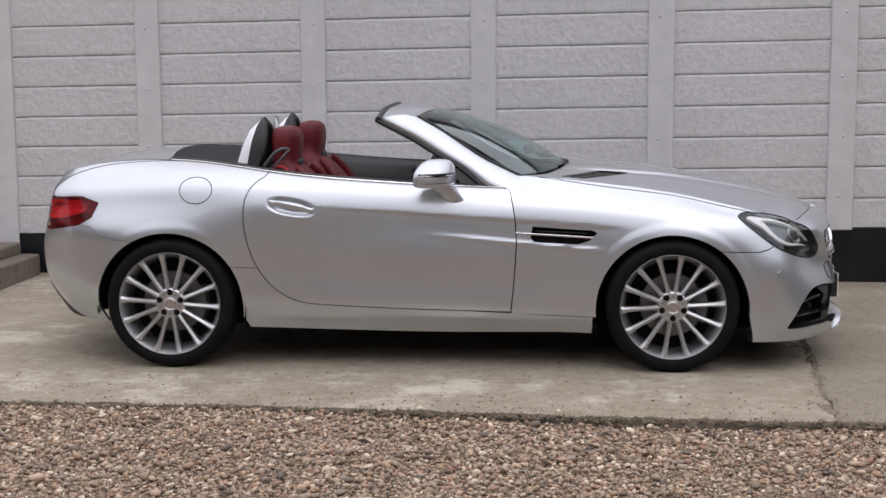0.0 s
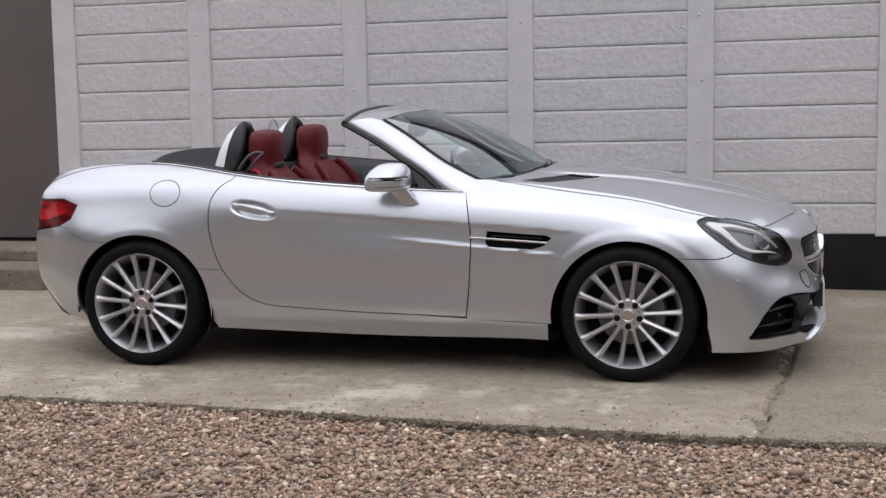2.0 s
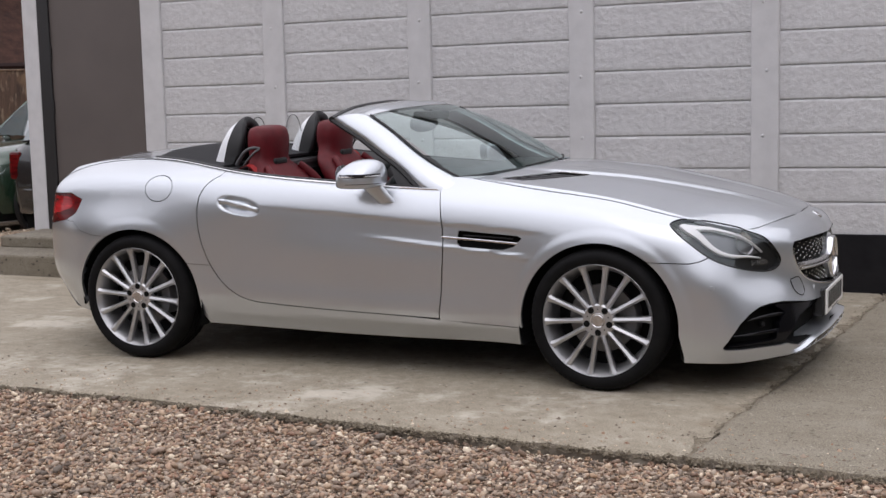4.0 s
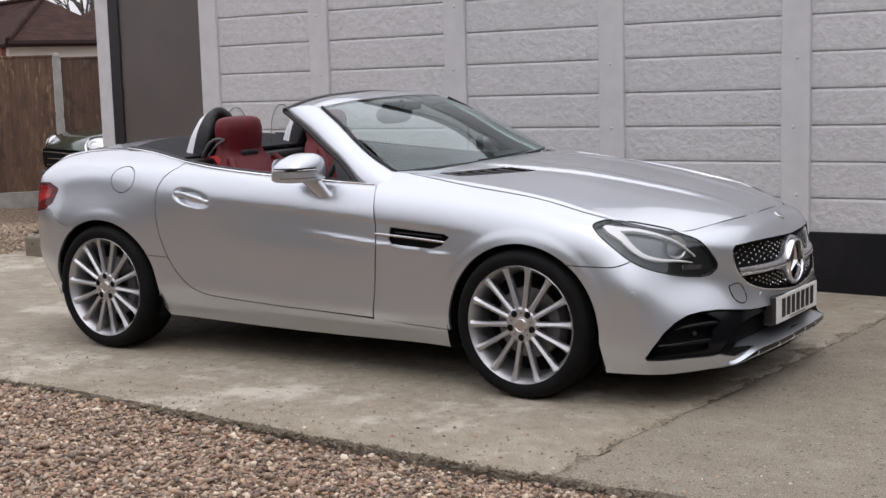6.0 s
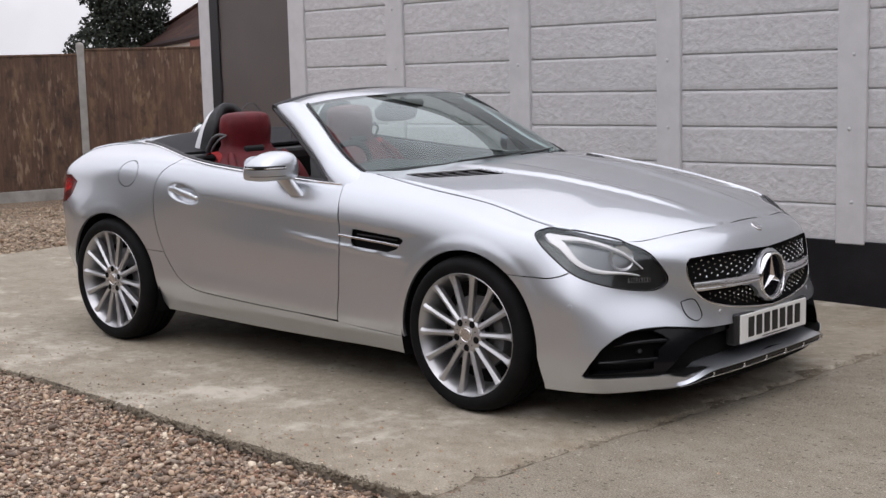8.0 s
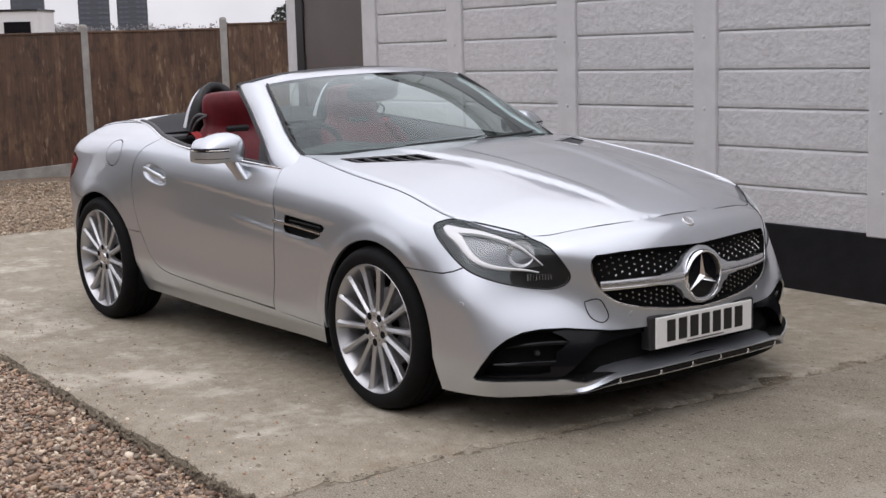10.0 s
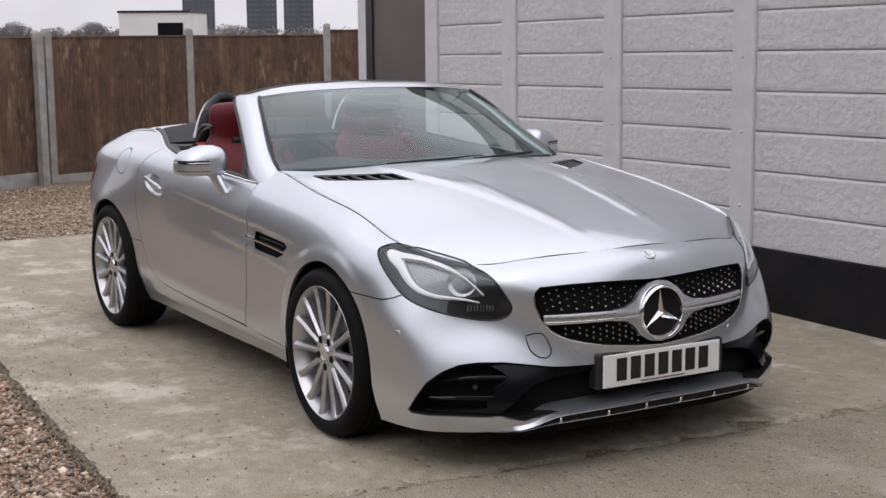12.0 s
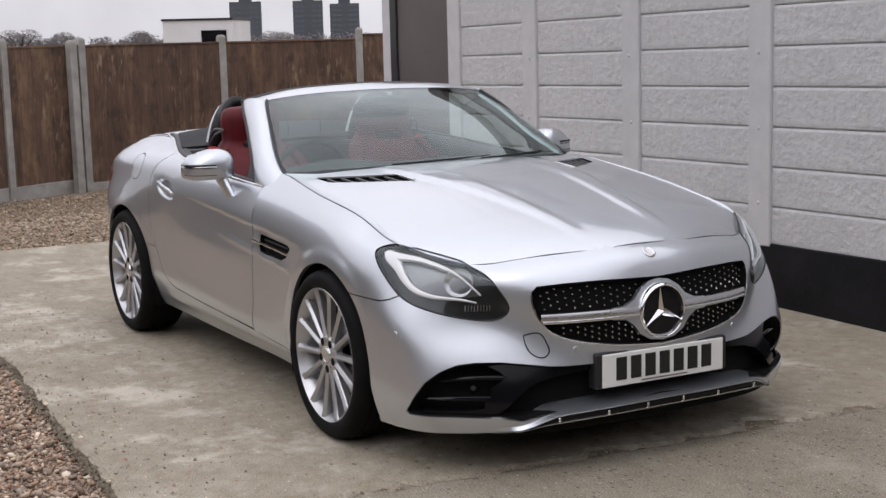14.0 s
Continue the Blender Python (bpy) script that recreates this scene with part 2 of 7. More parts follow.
v = coords(POST, world_space=True)
med = noise_tex(POST, v, 9, 7)
setin(POST, "Base Color", ramp(POST, med, [(.3, (.515, .512, .52)), (.7, (.585, .58, .588))]))
setin(POST, "Normal", bump(POST, noise_tex(POST, v, 60, 4), .25, .003))
ROOFSHEET = mat("grey_roof_sheet", (.09, .09, .09), .8)
PLINTH = mat("black_masonry_paint", (.010, .0095, .011), .75, 0, Specular_IOR_Level=.2)
v = coords(PLINTH, world_space=True)
setin(PLINTH, "Base Color", ramp(PLINTH, noise_tex(PLINTH, v, 3.5, 7), [(.35, (.0065, .006, .0075)), (.75, (.016, .015, .0165))]))
setin(PLINTH, "Normal", bump(PLINTH, noise_tex(PLINTH, v, 14, 6), .4, .008))
DOORPAINT = mat("brown_grey_door_paint", (.10, .083, .078), .5)
v = coords(DOORPAINT, world_space=True)
setin(DOORPAINT, "Base Color", ramp(DOORPAINT, noise_tex(DOORPAINT, v, 2.2, 6), [(.3, (.092, .077, .072)), (.7, (.112, .094, .088))]))
FRAMEBLACK = mat("black_door_frame", (.015, .014, .015), .45)
WOOD = mat("fence_wood", (.14, .085, .055), .85)
v = coords(WOOD, (1, 1, .10), True)
oi = node(WOOD, "ShaderNodeObjectInfo")
grain = noise_tex(WOOD, v, 30, 7, .7)
c = ramp(WOOD, grain, [(.28, (.060, .035, .024)), (.5, (.120, .070, .046)), (.72, (.205, .126, .082))])
v2 = coords(WOOD, (1, 1, .35), True)
c = mix(WOOD, ramp(WOOD, noise_tex(WOOD, v2, 5, 7, .65), [(.52, (0, 0, 0)), (.68, (.9,) * 3)]), c, (.28, .175, .098))
v3 = coords(WOOD, (1, 1, .7), True)
c = mix(WOOD, ramp(WOOD, noise_tex(WOOD, v3, 9, 6, .6), [(.36, (.8,) * 3), (.48, (0, 0, 0))]), c, (.055, .036, .028))
c = mix(WOOD, .38, c, ramp(WOOD, oi.outputs["Random"], [(0, (.06, .036, .026)), (.6, (.10, .062, .042)), (1, (.19, .115, .07))]))
v4 = coords(WOOD, (1, 1, .24), True)
drips = mix(WOOD, ramp(WOOD, noise_tex(WOOD, v3, 1.7, 3), [(.46, (0, 0, 0)), (.60, (1,) * 3)]), (0, 0, 0), ramp(WOOD, noise_tex(WOOD, v4, 24, 3, .5), [(.57, (0, 0, 0)), (.66, (.62,) * 3)]))
c = mix(WOOD, drips, c, (.34, .245, .165))
setin(WOOD, "Base Color", c)
setin(WOOD, "Normal", bump(WOOD, grain, .5, .006))
FENCEPOST = mat("grey_concrete_post", (.40, .39, .36), .88)
v = coords(FENCEPOST, world_space=True)
setin(FENCEPOST, "Base Color", ramp(FENCEPOST, noise_tex(FENCEPOST, v, 6, 8), [(.3, (.27, .26, .235)), (.7, (.42, .41, .38))]))
ROOFTILE = mat("brown_red_roof_tiles", (.12, .062, .045), .9, 0, Specular_IOR_Level=.12)
v = coords(ROOFTILE, world_space=True)
c = ramp(ROOFTILE, noise_tex(ROOFTILE, v, 3, 8, .65), [(.3, (.022, .013, .011)), (.5, (.042, .022, .017)), (.72, (.074, .036, .026))])
wav = node(ROOFTILE, "ShaderNodeTexWave", wave_type="BANDS", bands_direction="Z", wave_profile="SAW")
wav.inputs["Scale"].default_value = 1.9
link(ROOFTILE, v, wav.inputs["Vector"])
setin(ROOFTILE, "Base Color", c)
setin(ROOFTILE, "Normal", bump(ROOFTILE, wav.outputs["Fac"], .6, .03))
FASCIA = mat("dark_brown_fascia", (.020, .0095, .0085), .7, 0, Specular_IOR_Level=.2)
BRICK = mat("red_brick", (.22, .085, .06), .9)
CREAM = mat("pale_render", (.70, .67, .63), .9)
v = coords(CREAM, world_space=True)
setin(CREAM, "Base Color", ramp(CREAM, noise_tex(CREAM, v, 1.5, 6), [(.3, (.62, .59, .55)), (.7, (.74, .71, .67))]))
TOWER = mat("tower_cladding", (.07, .078, .092), .7)
v = coords(TOWER, world_space=True)
TOWERPANE = mat("tower_window", (.105, .12, .145), .25)
TWIGS = mat("winter_twigs", (.12, .105, .095), .95)
# skyline trees: paler than bark, with distance haze put into the colour
HAZY = mat("hazed_winter_trees", (.22, .205, .20), .95)
WHITEBLDG = mat("white_render", (.72, .72, .72), .85)
v = coords(WHITEBLDG, world_space=True)
setin(WHITEBLDG, "Base Color", ramp(WHITEBLDG, noise_tex(WHITEBLDG, v, .5, 6), [(.3, (.64, .64, .63)), (.7, (.75, .75, .75))]))
LEAF = mat("dark_foliage", (.045, .06, .038), .8)
isl = node(LEAF, "ShaderNodeNewGeometry")
setin(LEAF, "Base Color", ramp(LEAF, isl.outputs["Random Per Island"], [(0, (.012, .018, .013)), (.6, (.022, .031, .020)), (1, (.040, .046, .030))]))
# tone of the added light-blocking backdrop, which stays out of view
BACKDROP = mat("dark_backdrop", (.05, .05, .035), .95)
v = coords(BACKDROP, world_space=True)
setin(BACKDROP, "Base Color", ramp(BACKDROP, noise_tex(BACKDROP, v, 1.6, 6), [(.3, (.040, .038, .028)), (.7, (.11, .10, .078))]))
BARK = mat("bark", (.075, .06, .05), .95)
v = coords(BARK, (1, 1, .2), True)
setin(BARK, "Base Color", ramp(BARK, noise_tex(BARK, v, 20, 5), [(.3, (.045, .036, .03)), (.7, (.11, .09, .075))]))
GREENPAINT = mat("dark_green_paint", (.022, .05, .03), .22, .3, Coat_Weight=1.0)
# opaque grey screen: part of the sky's sheen is put into the colour
SCREEN = mat("sky_toned_screen", (.10, .125, .13), .05, 0, Specular_IOR_Level=.9, Coat_Weight=1.0)
DARKPAINT = mat("dark_car_paint", (.018, .02, .022), .25, .2, Coat_Weight=1.0)
# The car's skin: rails (x forward, half width, height) round one half of the car, nose centre to tail centre.
RAILS = {
    "hem": [(2.07, 0, .13), (2.06, .25, .13), (2.02, .5, .13), (1.90, .70, .135), (1.74, .815, .14), (1.56, .85, .145), (1.215, .84, .15), (.84, .815, .175),
            (.43, .795, .175), (-.15, .795, .175), (-.78, .81, .19), (-1.215, .83, .2), (-1.55, .80, .212), (-1.80, .63, .238), (-1.89, .35, .29), (-1.91, 0, .30)],
    "sill": [(2.10, 0, .235), (2.095, .25, .235), (2.05, .5, .235), (1.925, .705, .235), (1.76, .835, .235), (1.56, .868, .24), (1.215, .87, .25), (.84, .852, .262),
             (.43, .852, .275), (-.15, .852, .292), (-.72, .856, .31), (-1.215, .868, .32), (-1.57, .845, .33), (-1.86, .66, .35), (-1.95, .36, .37), (-1.97, 0, .38)],
    "low": [(2.10, 0, .40), (2.085, .25, .40), (2.03, .45, .40), (1.915, .66, .40), (1.75, .835, .39), (1.55, .875, .39), (1.215, .885, .40), (.84, .862, .40),
            (.43, .858, .40), (-.15, .858, .41), (-.72, .864, .43), (-1.215, .885, .44), (-1.59, .862, .45), (-1.89, .68, .46), (-1.975, .37, .48), (-2.0, 0, .49)],
    "mid": [(2.095, 0, .51), (2.08, .25, .51), (2.015, .44, .51), (1.885, .62, .51), (1.715, .835, .51), (1.52, .872, .52), (1.215, .888, .54), (.85, .862, .54),
            (.43, .86, .54), (-.15, .862, .55), (-.72, .866, .57), (-1.215, .892, .58), (-1.6, .862, .58), (-1.895, .68, .58), (-1.98, .37, .59), (-2.0, 0, .6)],
    "waist": [(2.07, 0, .64), (2.055, .25, .64), (1.985, .46, .635), (1.865, .61, .635), (1.675, .80, .645), (1.50, .858, .66), (1.215, .873, .68), (.85, .856, .675),
              (.43, .856, .675), (-.15, .858, .685), (-.72, .866, .70), (-1.215, .885, .70), (-1.6, .856, .69), (-1.87, .70, .68), (-1.95, .38, .69), (-1.97, 0, .7)],
    "high": [(2.035, 0, .702), (2.02, .25, .697), (1.945, .465, .685), (1.838, .610, .678), (1.63, .786, .712), (1.46, .825, .740), (1.215, .838, .766), (.85, .835, .770),
             (.43, .842, .775), (-.15, .85, .785), (-.72, .856, .815), (-1.215, .855, .82), (-1.6, .822, .80), (-1.85, .695, .79), (-1.92, .38, .80), (-1.94, 0, .81)],
    "shoulder": [(2.0, 0, .725), (1.985, .25, .718), (1.91, .46, .704), (1.820, .603, .692), (1.608, .764, .738), (1.44, .785, .768), (1.215, .785, .815), (.85, .79, .836),
                 (.43, .80, .855), (-.15, .82, .865), (-.72, .81, .91), (-1.215, .795, .93), (-1.6, .765, .905), (-1.83, .675, .87), (-1.90, .37, .875), (-1.92, 0, .88)],
    "front_top": [(1.965, 0, .737), (1.95, .25, .731), (1.88, .455, .715), (1.808, .592, .704), (1.595, .738, .765), (1.43, .735, .806), (1.215, .72, .850), (.85, .72, .899),
                  (.43, .71, .935), (-.15, .70, .95), (-.72, .69, .96), (-1.215, .61, .998), (-1.6, .60, .985), (-1.80, .565, .945), (-1.87, .35, .94), (-1.89, 0, .945)],
    "rear_top": [(1.965, 0, .737), (1.95, .25, .731), (1.88, .455, .715), (1.808, .592, .704), (1.595, .738, .765), (1.43, .735, .801), (1.215, .74, .842), (.85, .76, .86),
                 (.43, .775, .872), (-.15, .785, .902), (-.72, .745, .948), (-1.215, .61, .998), (-1.6, .60, .985), (-1.80, .565, .945), (-1.87, .35, .94), (-1.89, 0, .945)],
}


def spline(knots, rows):
    """Second derivatives of the natural cubic splines through rows (knots first)."""
    n = len(knots)
    h = np.diff(knots)
    a = np.zeros((n, n))
    b = np.zeros_like(rows)
    a[0, 0] = a[-1, -1] = 1
    for i in range(1, n - 1):
        a[i, i - 1], a[i, i], a[i, i + 1] = h[i - 1], 2 * (h[i - 1] + h[i]), h[i]
        b[i] = 6 * ((rows[i + 1] - rows[i]) / h[i] - (rows[i] - rows[i - 1]) / h[i - 1])
    return np.linalg.solve(a, b.reshape(n, -1)).reshape(rows.shape)


def spline_at(knots, rows, bend, t):
    i = np.clip(np.searchsorted(knots, t) - 1, 0, len(knots) - 2)
    h = knots[i + 1] - knots[i]
    p, q = (knots[i + 1] - t) / h, (t - knots[i]) / h
    s = (Ellipsis,) + (None,) * (rows.ndim - 1)
    return (p[s] * rows[i] + q[s] * rows[i + 1]
            + ((p ** 3 - p)[s] * bend[i] + (q ** 3 - q)[s] * bend[i + 1]) * (h * h / 6)[s])


def smooth(a, b, x):
    t = np.clip((x - a) / (b - a), 0, 1)
    return t * t * (3 - 2 * t)


class Skin:
    """One half of the belt of the car: a surface over (s, t), s along the car and t up it, both in about metres."""

    def __init__(self, top):
        net = np.array([RAILS[n] for n in ("hem", "sill", "low", "mid", "waist", "high", "shoulder", top)], float)
        flip = net * (1, -1, 1)
        net = np.concatenate([flip[:, 3:0:-1], net, flip[:, -2:-5:-1]], 1)
        ref = net[3]
        s = np.concatenate([[0], np.cumsum(np.linalg.norm(np.diff(ref[:, :2], axis=0), axis=1))])
        self.ks, self.rows = s - s[3], np.swapaxes(net, 0, 1)
        self.kt = np.array([0, .10, .24, .37, .50, .60, .69, .77])
        self.bend = spline(self.ks, self.rows)
        self.end = self.ks[-4]

    def raw(self, s, t):
        s, t = np.atleast_1d(np.asarray(s, float)), np.atleast_1d(np.asarray(t, float))
        sec = spline_at(self.ks, self.rows, self.bend, s)          # n x rails x 3
        cols = np.swapaxes(sec, 0, 1)
        bend = spline(self.kt, cols)
        i = np.clip(np.searchsorted(self.kt, t) - 1, 0, len(self.kt) - 2)
        h = self.kt[i + 1] - self.kt[i]
        p, q = ((self.kt[i + 1] - t) / h)[:, None], ((t - self.kt[i]) / h)[:, None]
        n = np.arange(len(s))
        return p * cols[i, n] + q * cols[i + 1, n] + ((p ** 3 - p) * bend[i, n] + (q ** 3 - q) * bend[i + 1, n]) * (h * h / 6)[:, None]

    def at(self, s, t):
        """Points on the skin: flared arches and pressed lines added to the rails."""
        p = self.raw(s, t)
        x, z = p[:, 0], p[:, 2]
        side = smooth(.60, .76, p[:, 1])
        add = np.zeros(len(x))
        for cx, cz, lip in ((1.213, .297, .0036), (-1.222, .298, .0020)):
            r = np.hypot(x - cx, z - cz)
            add += lip * smooth(.430, .388, r) * smooth(.1, .2, z)
        fold = .756 - .068 * x
        add -= .0055 * smooth(.005, -.011, z - fold) * smooth(-.75, .1, x) * smooth(1.05, .75, x) * smooth(-.20, -.03, z - fold)
        low = .638 - .09 * (x - .26)
        add += .0045 * np.exp(-((z - low) / .011) ** 2) * smooth(-.02, .35, x) * smooth(.92, .82, x)
        add += .006 * np.exp(-((z - .255) / .02) ** 2) * smooth(-.8, -.6, x) * smooth(.84, .8, x)
        dish = (np.abs((x + .615) / .126) ** 2.4 + np.abs((z - .789 + .15 * (x + .615)) / .045) ** 2.4) ** (1 / 2.4)
        add -= .022 * smooth(1.0, .5, dish)
        p[:, 1] += add * side
        return p

    def normal(self, s, t, e=.004):
        a = self.at(s + e, t) - self.at(s - e, t)
        b = self.at(s, np.minimum(t + e, .77)) - self.at(s, np.maximum(t - e, 0))
        n = np.cross(a, b)
        return n / np.maximum(np.linalg.norm(n, axis=1, keepdims=True), 1e-9)


FRONT, REAR = Skin("front_top"), Skin("rear_top")


def pchip(xk, yk, x):
    """Smooth interpolation that never overshoots its knots."""
    xk, yk = np.asarray(xk, float), np.asarray(yk, float)
    h, d = np.diff(xk), np.diff(yk) / np.diff(xk)
    m = np.zeros(len(xk))
    same = d[1:] * d[:-1] > 0
    w1, w2 = 2 * h[1:] + h[:-1], h[1:] + 2 * h[:-1]
    with np.errstate(divide="ignore", invalid="ignore"):
        m[1:-1] = np.where(same, (w1 + w2) / (w1 / d[:-1] + w2 / d[1:]), 0)
    m[0], m[-1] = d[0], d[-1]
    i = np.clip(np.searchsorted(xk, x) - 1, 0, len(xk) - 2)
    t = (x - xk[i]) / h[i]
    return (yk[i] * (1 + 2 * t) * (1 - t) ** 2 + m[i] * h[i] * t * (1 - t) ** 2
            + yk[i + 1] * t * t * (3 - 2 * t) - m[i + 1] * h[i] * t * t * (1 - t))


def bonnet_point(x, y):
    """The bonnet: spans the two wing edges, crowned, with two power domes."""
    x, y = np.atleast_1d(np.asarray(x, float)), np.atleast_1d(np.asarray(y, float))
    k = np.array([(.36, .70, .943), (.85, .72, .899), (1.215, .72, .850), (1.43, .735, .806), (1.595, .738, .765), (1.70, .67, .736), (1.808, .592, .704), (1.88, .455, .715), (1.95, .25, .731), (1.968, .08, .737), (1.99, .05, .728)])
    c = np.array([(.36, .965), (.60, .958), (.83, .948), (1.15, .924), (1.444, .876), (1.70, .822), (1.85, .783), (1.93, .755), (1.968, .738), (1.99, .727)])
    w, ze, zc = pchip(k[:, 0], k[:, 1], x), pchip(k[:, 0], k[:, 2], x), pchip(c[:, 0], c[:, 1], x)
    q = np.clip(np.abs(y) / np.maximum(w, .05), 0, 1.15)
    full = q ** (2.3 + .9 * smooth(.9, 1.4, x))
    bend = .045 * np.logaddexp(0, (q - .50) / .045)
    flat = .16 * (q / .5) ** 2 * (q < .5) + .16 * (q >= .5) + (.84 / .5) * (bend - .045 * np.logaddexp(0, -.5 / .045))
    keep = smooth(1.80, 1.45, x)
    z = zc + (ze - zc) * (flat * keep + full * (1 - keep))
    ridge = .375 - .17 * smooth(.7, 1.95, x)
    z = z + .010 * (smooth(.020, -.020, np.abs(y) - ridge) - .5) * smooth(1.97, 1.6, x) * smooth(.62, .9, x)
    z = z - .007 * smooth(.026, -.022, np.abs(y) - (.205 - .05 * smooth(1.0, 1.9, x))) * smooth(.85, 1.15, x) * smooth(1.95, 1.6, x)
    return np.stack([x, y, z], 1)


# ---- building helpers ----
def obj(name, verts, faces, material, parent=None, label="", smooth=False):
    me = bpy.data.meshes.new(name)
    me.from_pydata([tuple(p) for p in verts], [], [tuple(f) for f in faces])
    me.materials.append(material)
    if smooth:
        me.polygons.foreach_set("use_smooth", [True] * len(me.polygons))
    me.update()
    ob = new(name, me)
    ob.parent = parent
    return tagged(ob, label)


def part(name, bm, material, parent=None, label="", smooth=None):
    """Links a bmesh as one mesh object, under a thing or a part. smooth: the angle below which edges are smoothed."""
    bmesh.ops.recalc_face_normals(bm, faces=bm.faces)
    if smooth is not None:
        for f in bm.faces:
            f.smooth = True
        for e in bm.edges:
            if len(e.link_faces) == 2 and e.calc_face_angle() > radians(smooth):
                e.smooth = False
    me = bpy.data.meshes.new(name)
    bm.to_mesh(me)
    bm.free()
    me.materials.append(material)
    ob = new(name, me)
    ob.parent = parent
    return tagged(ob, label)


def thing(name, label, category, place=(0, 0, 0), group="", kind="", turn=0):
    ob = new(name)
    ob.empty_display_size = .1
    ob.matrix_basis = pose(*place, 0, 0, turn)
    return tagged(ob, label, category, group, kind)


def box(bm, x0, x1, y0, y1, z0, z1, bevel=0.0, seg=1, m=None):
    """An axis-aligned box with bevelled edges, added to bm."""
    b = bmesh.new()
    bmesh.ops.create_cube(b, size=1, matrix=Matrix.Translation(((x0 + x1) / 2, (y0 + y1) / 2, (z0 + z1) / 2)) @ Matrix.Diagonal((x1 - x0, y1 - y0, z1 - z0, 1)))
    if bevel:
        bmesh.ops.bevel(b, geom=b.edges[:], offset=bevel, segments=seg, affect="EDGES", profile=.5)
    if m is not None:
        b.transform(m)
    join(bm, b)
    return bm


def join(bm, b):
    me = bpy.data.meshes.new("t")
    b.to_mesh(me)
    b.free()
    bm.from_mesh(me)
    bpy.data.meshes.remove(me)
    return bm


def ring_mesh(bm, loops, close_u=True, close_v=False, cap=False):
    """Skins a list of equally long loops of points."""
    vs = [[bm.verts.new(p) for p in loop] for loop in loops]
    n = len(loops[0])
    rows = range(len(vs) if close_v else len(vs) - 1)
    for i in rows:
        a, b = vs[i], vs[(i + 1) % len(vs)]
        for j in range(n if close_u else n - 1):
            k = (j + 1) % n
            bm.faces.new((a[j], a[k], b[k], b[j]))
    if cap:
        for loop in (vs[0], vs[-1]):
            bm.faces.new(loop)
    return bm


def tube(bm, path, radius, n=8, flat=1.0, cap=True, up=(0, 0, 1)):
    """A round bar along path; radius may be a list; flat squeezes it across."""
    path = [Vector(p) for p in path]
    loops = []
    for i, p in enumerate(path):
        d = (path[min(i + 1, len(path) - 1)] - path[max(i - 1, 0)]).normalized()
        u = Vector(up)
        if abs(d.dot(u)) > .98:
            u = Vector((0, 1, 0))
        a = d.cross(u).normalized()
        b = a.cross(d).normalized()
        r = radius[i] if isinstance(radius, (list, tuple)) else radius
        loops.append([p + a * (r * flat * math.cos(k * math.tau / n)) + b * (r * math.sin(k * math.tau / n)) for k in range(n)])
    return ring_mesh(bm, loops, cap=cap)


def curve(points, n=12):
    """A smooth run of n points a stretch through the given points."""
    p = np.array(points, float)
    k = np.concatenate([[0], np.cumsum(np.linalg.norm(np.diff(p, axis=0), axis=1))])
    t = np.linspace(0, k[-1], n * (len(p) - 1) + 1)
    return spline_at(k, p, spline(k, p), t)


# ---- the ground, the slabs and the wall ----
def ground_height(x, y):
    """The yard's fall, with gravel banked up along the gravel boards of the fence."""
    x, y = np.asarray(x, float), np.asarray(y, float)
    return yard_fall(x, y) + .085 * smooth(-8.0, -9.6, x) - .13 * smooth(1.6, 4.2, y) * smooth(-5.2, -9.0, x)


def yard_fall(x, y):
    """Level beside the slabs, falling gently to the fence at the back."""
    x, y = np.asarray(x, float), np.asarray(y, float)
    return -.034 - .21 * smooth(-5.2, -9.5, x) - .026 * np.exp(-((x - 1.1) / 1.1) ** 2) * smooth(-1.2, -1.6, y)


xs = np.unique(np.concatenate([np.linspace(-12, 10, 56), -12 - np.geomspace(1, 1500, 22), 10 + np.geomspace(1, 1500, 20)]))
ys = np.unique(np.concatenate([np.linspace(-9, 9, 40), 9 + np.geomspace(1, 1500, 20), -9 - np.geomspace(1, 1500, 20)]))
gx, gy = np.meshgrid(xs, ys, indexing="ij")
gv = np.stack([gx.ravel(), gy.ravel(), ground_height(gx, gy).ravel()], 1)
ny = len(ys)
gf = [(i * ny + j, (i + 1) * ny + j, (i + 1) * ny + j + 1, i * ny + j + 1) for i in range(len(xs) - 1) for j in range(ny - 1)]
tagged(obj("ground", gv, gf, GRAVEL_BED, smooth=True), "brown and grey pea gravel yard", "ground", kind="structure")


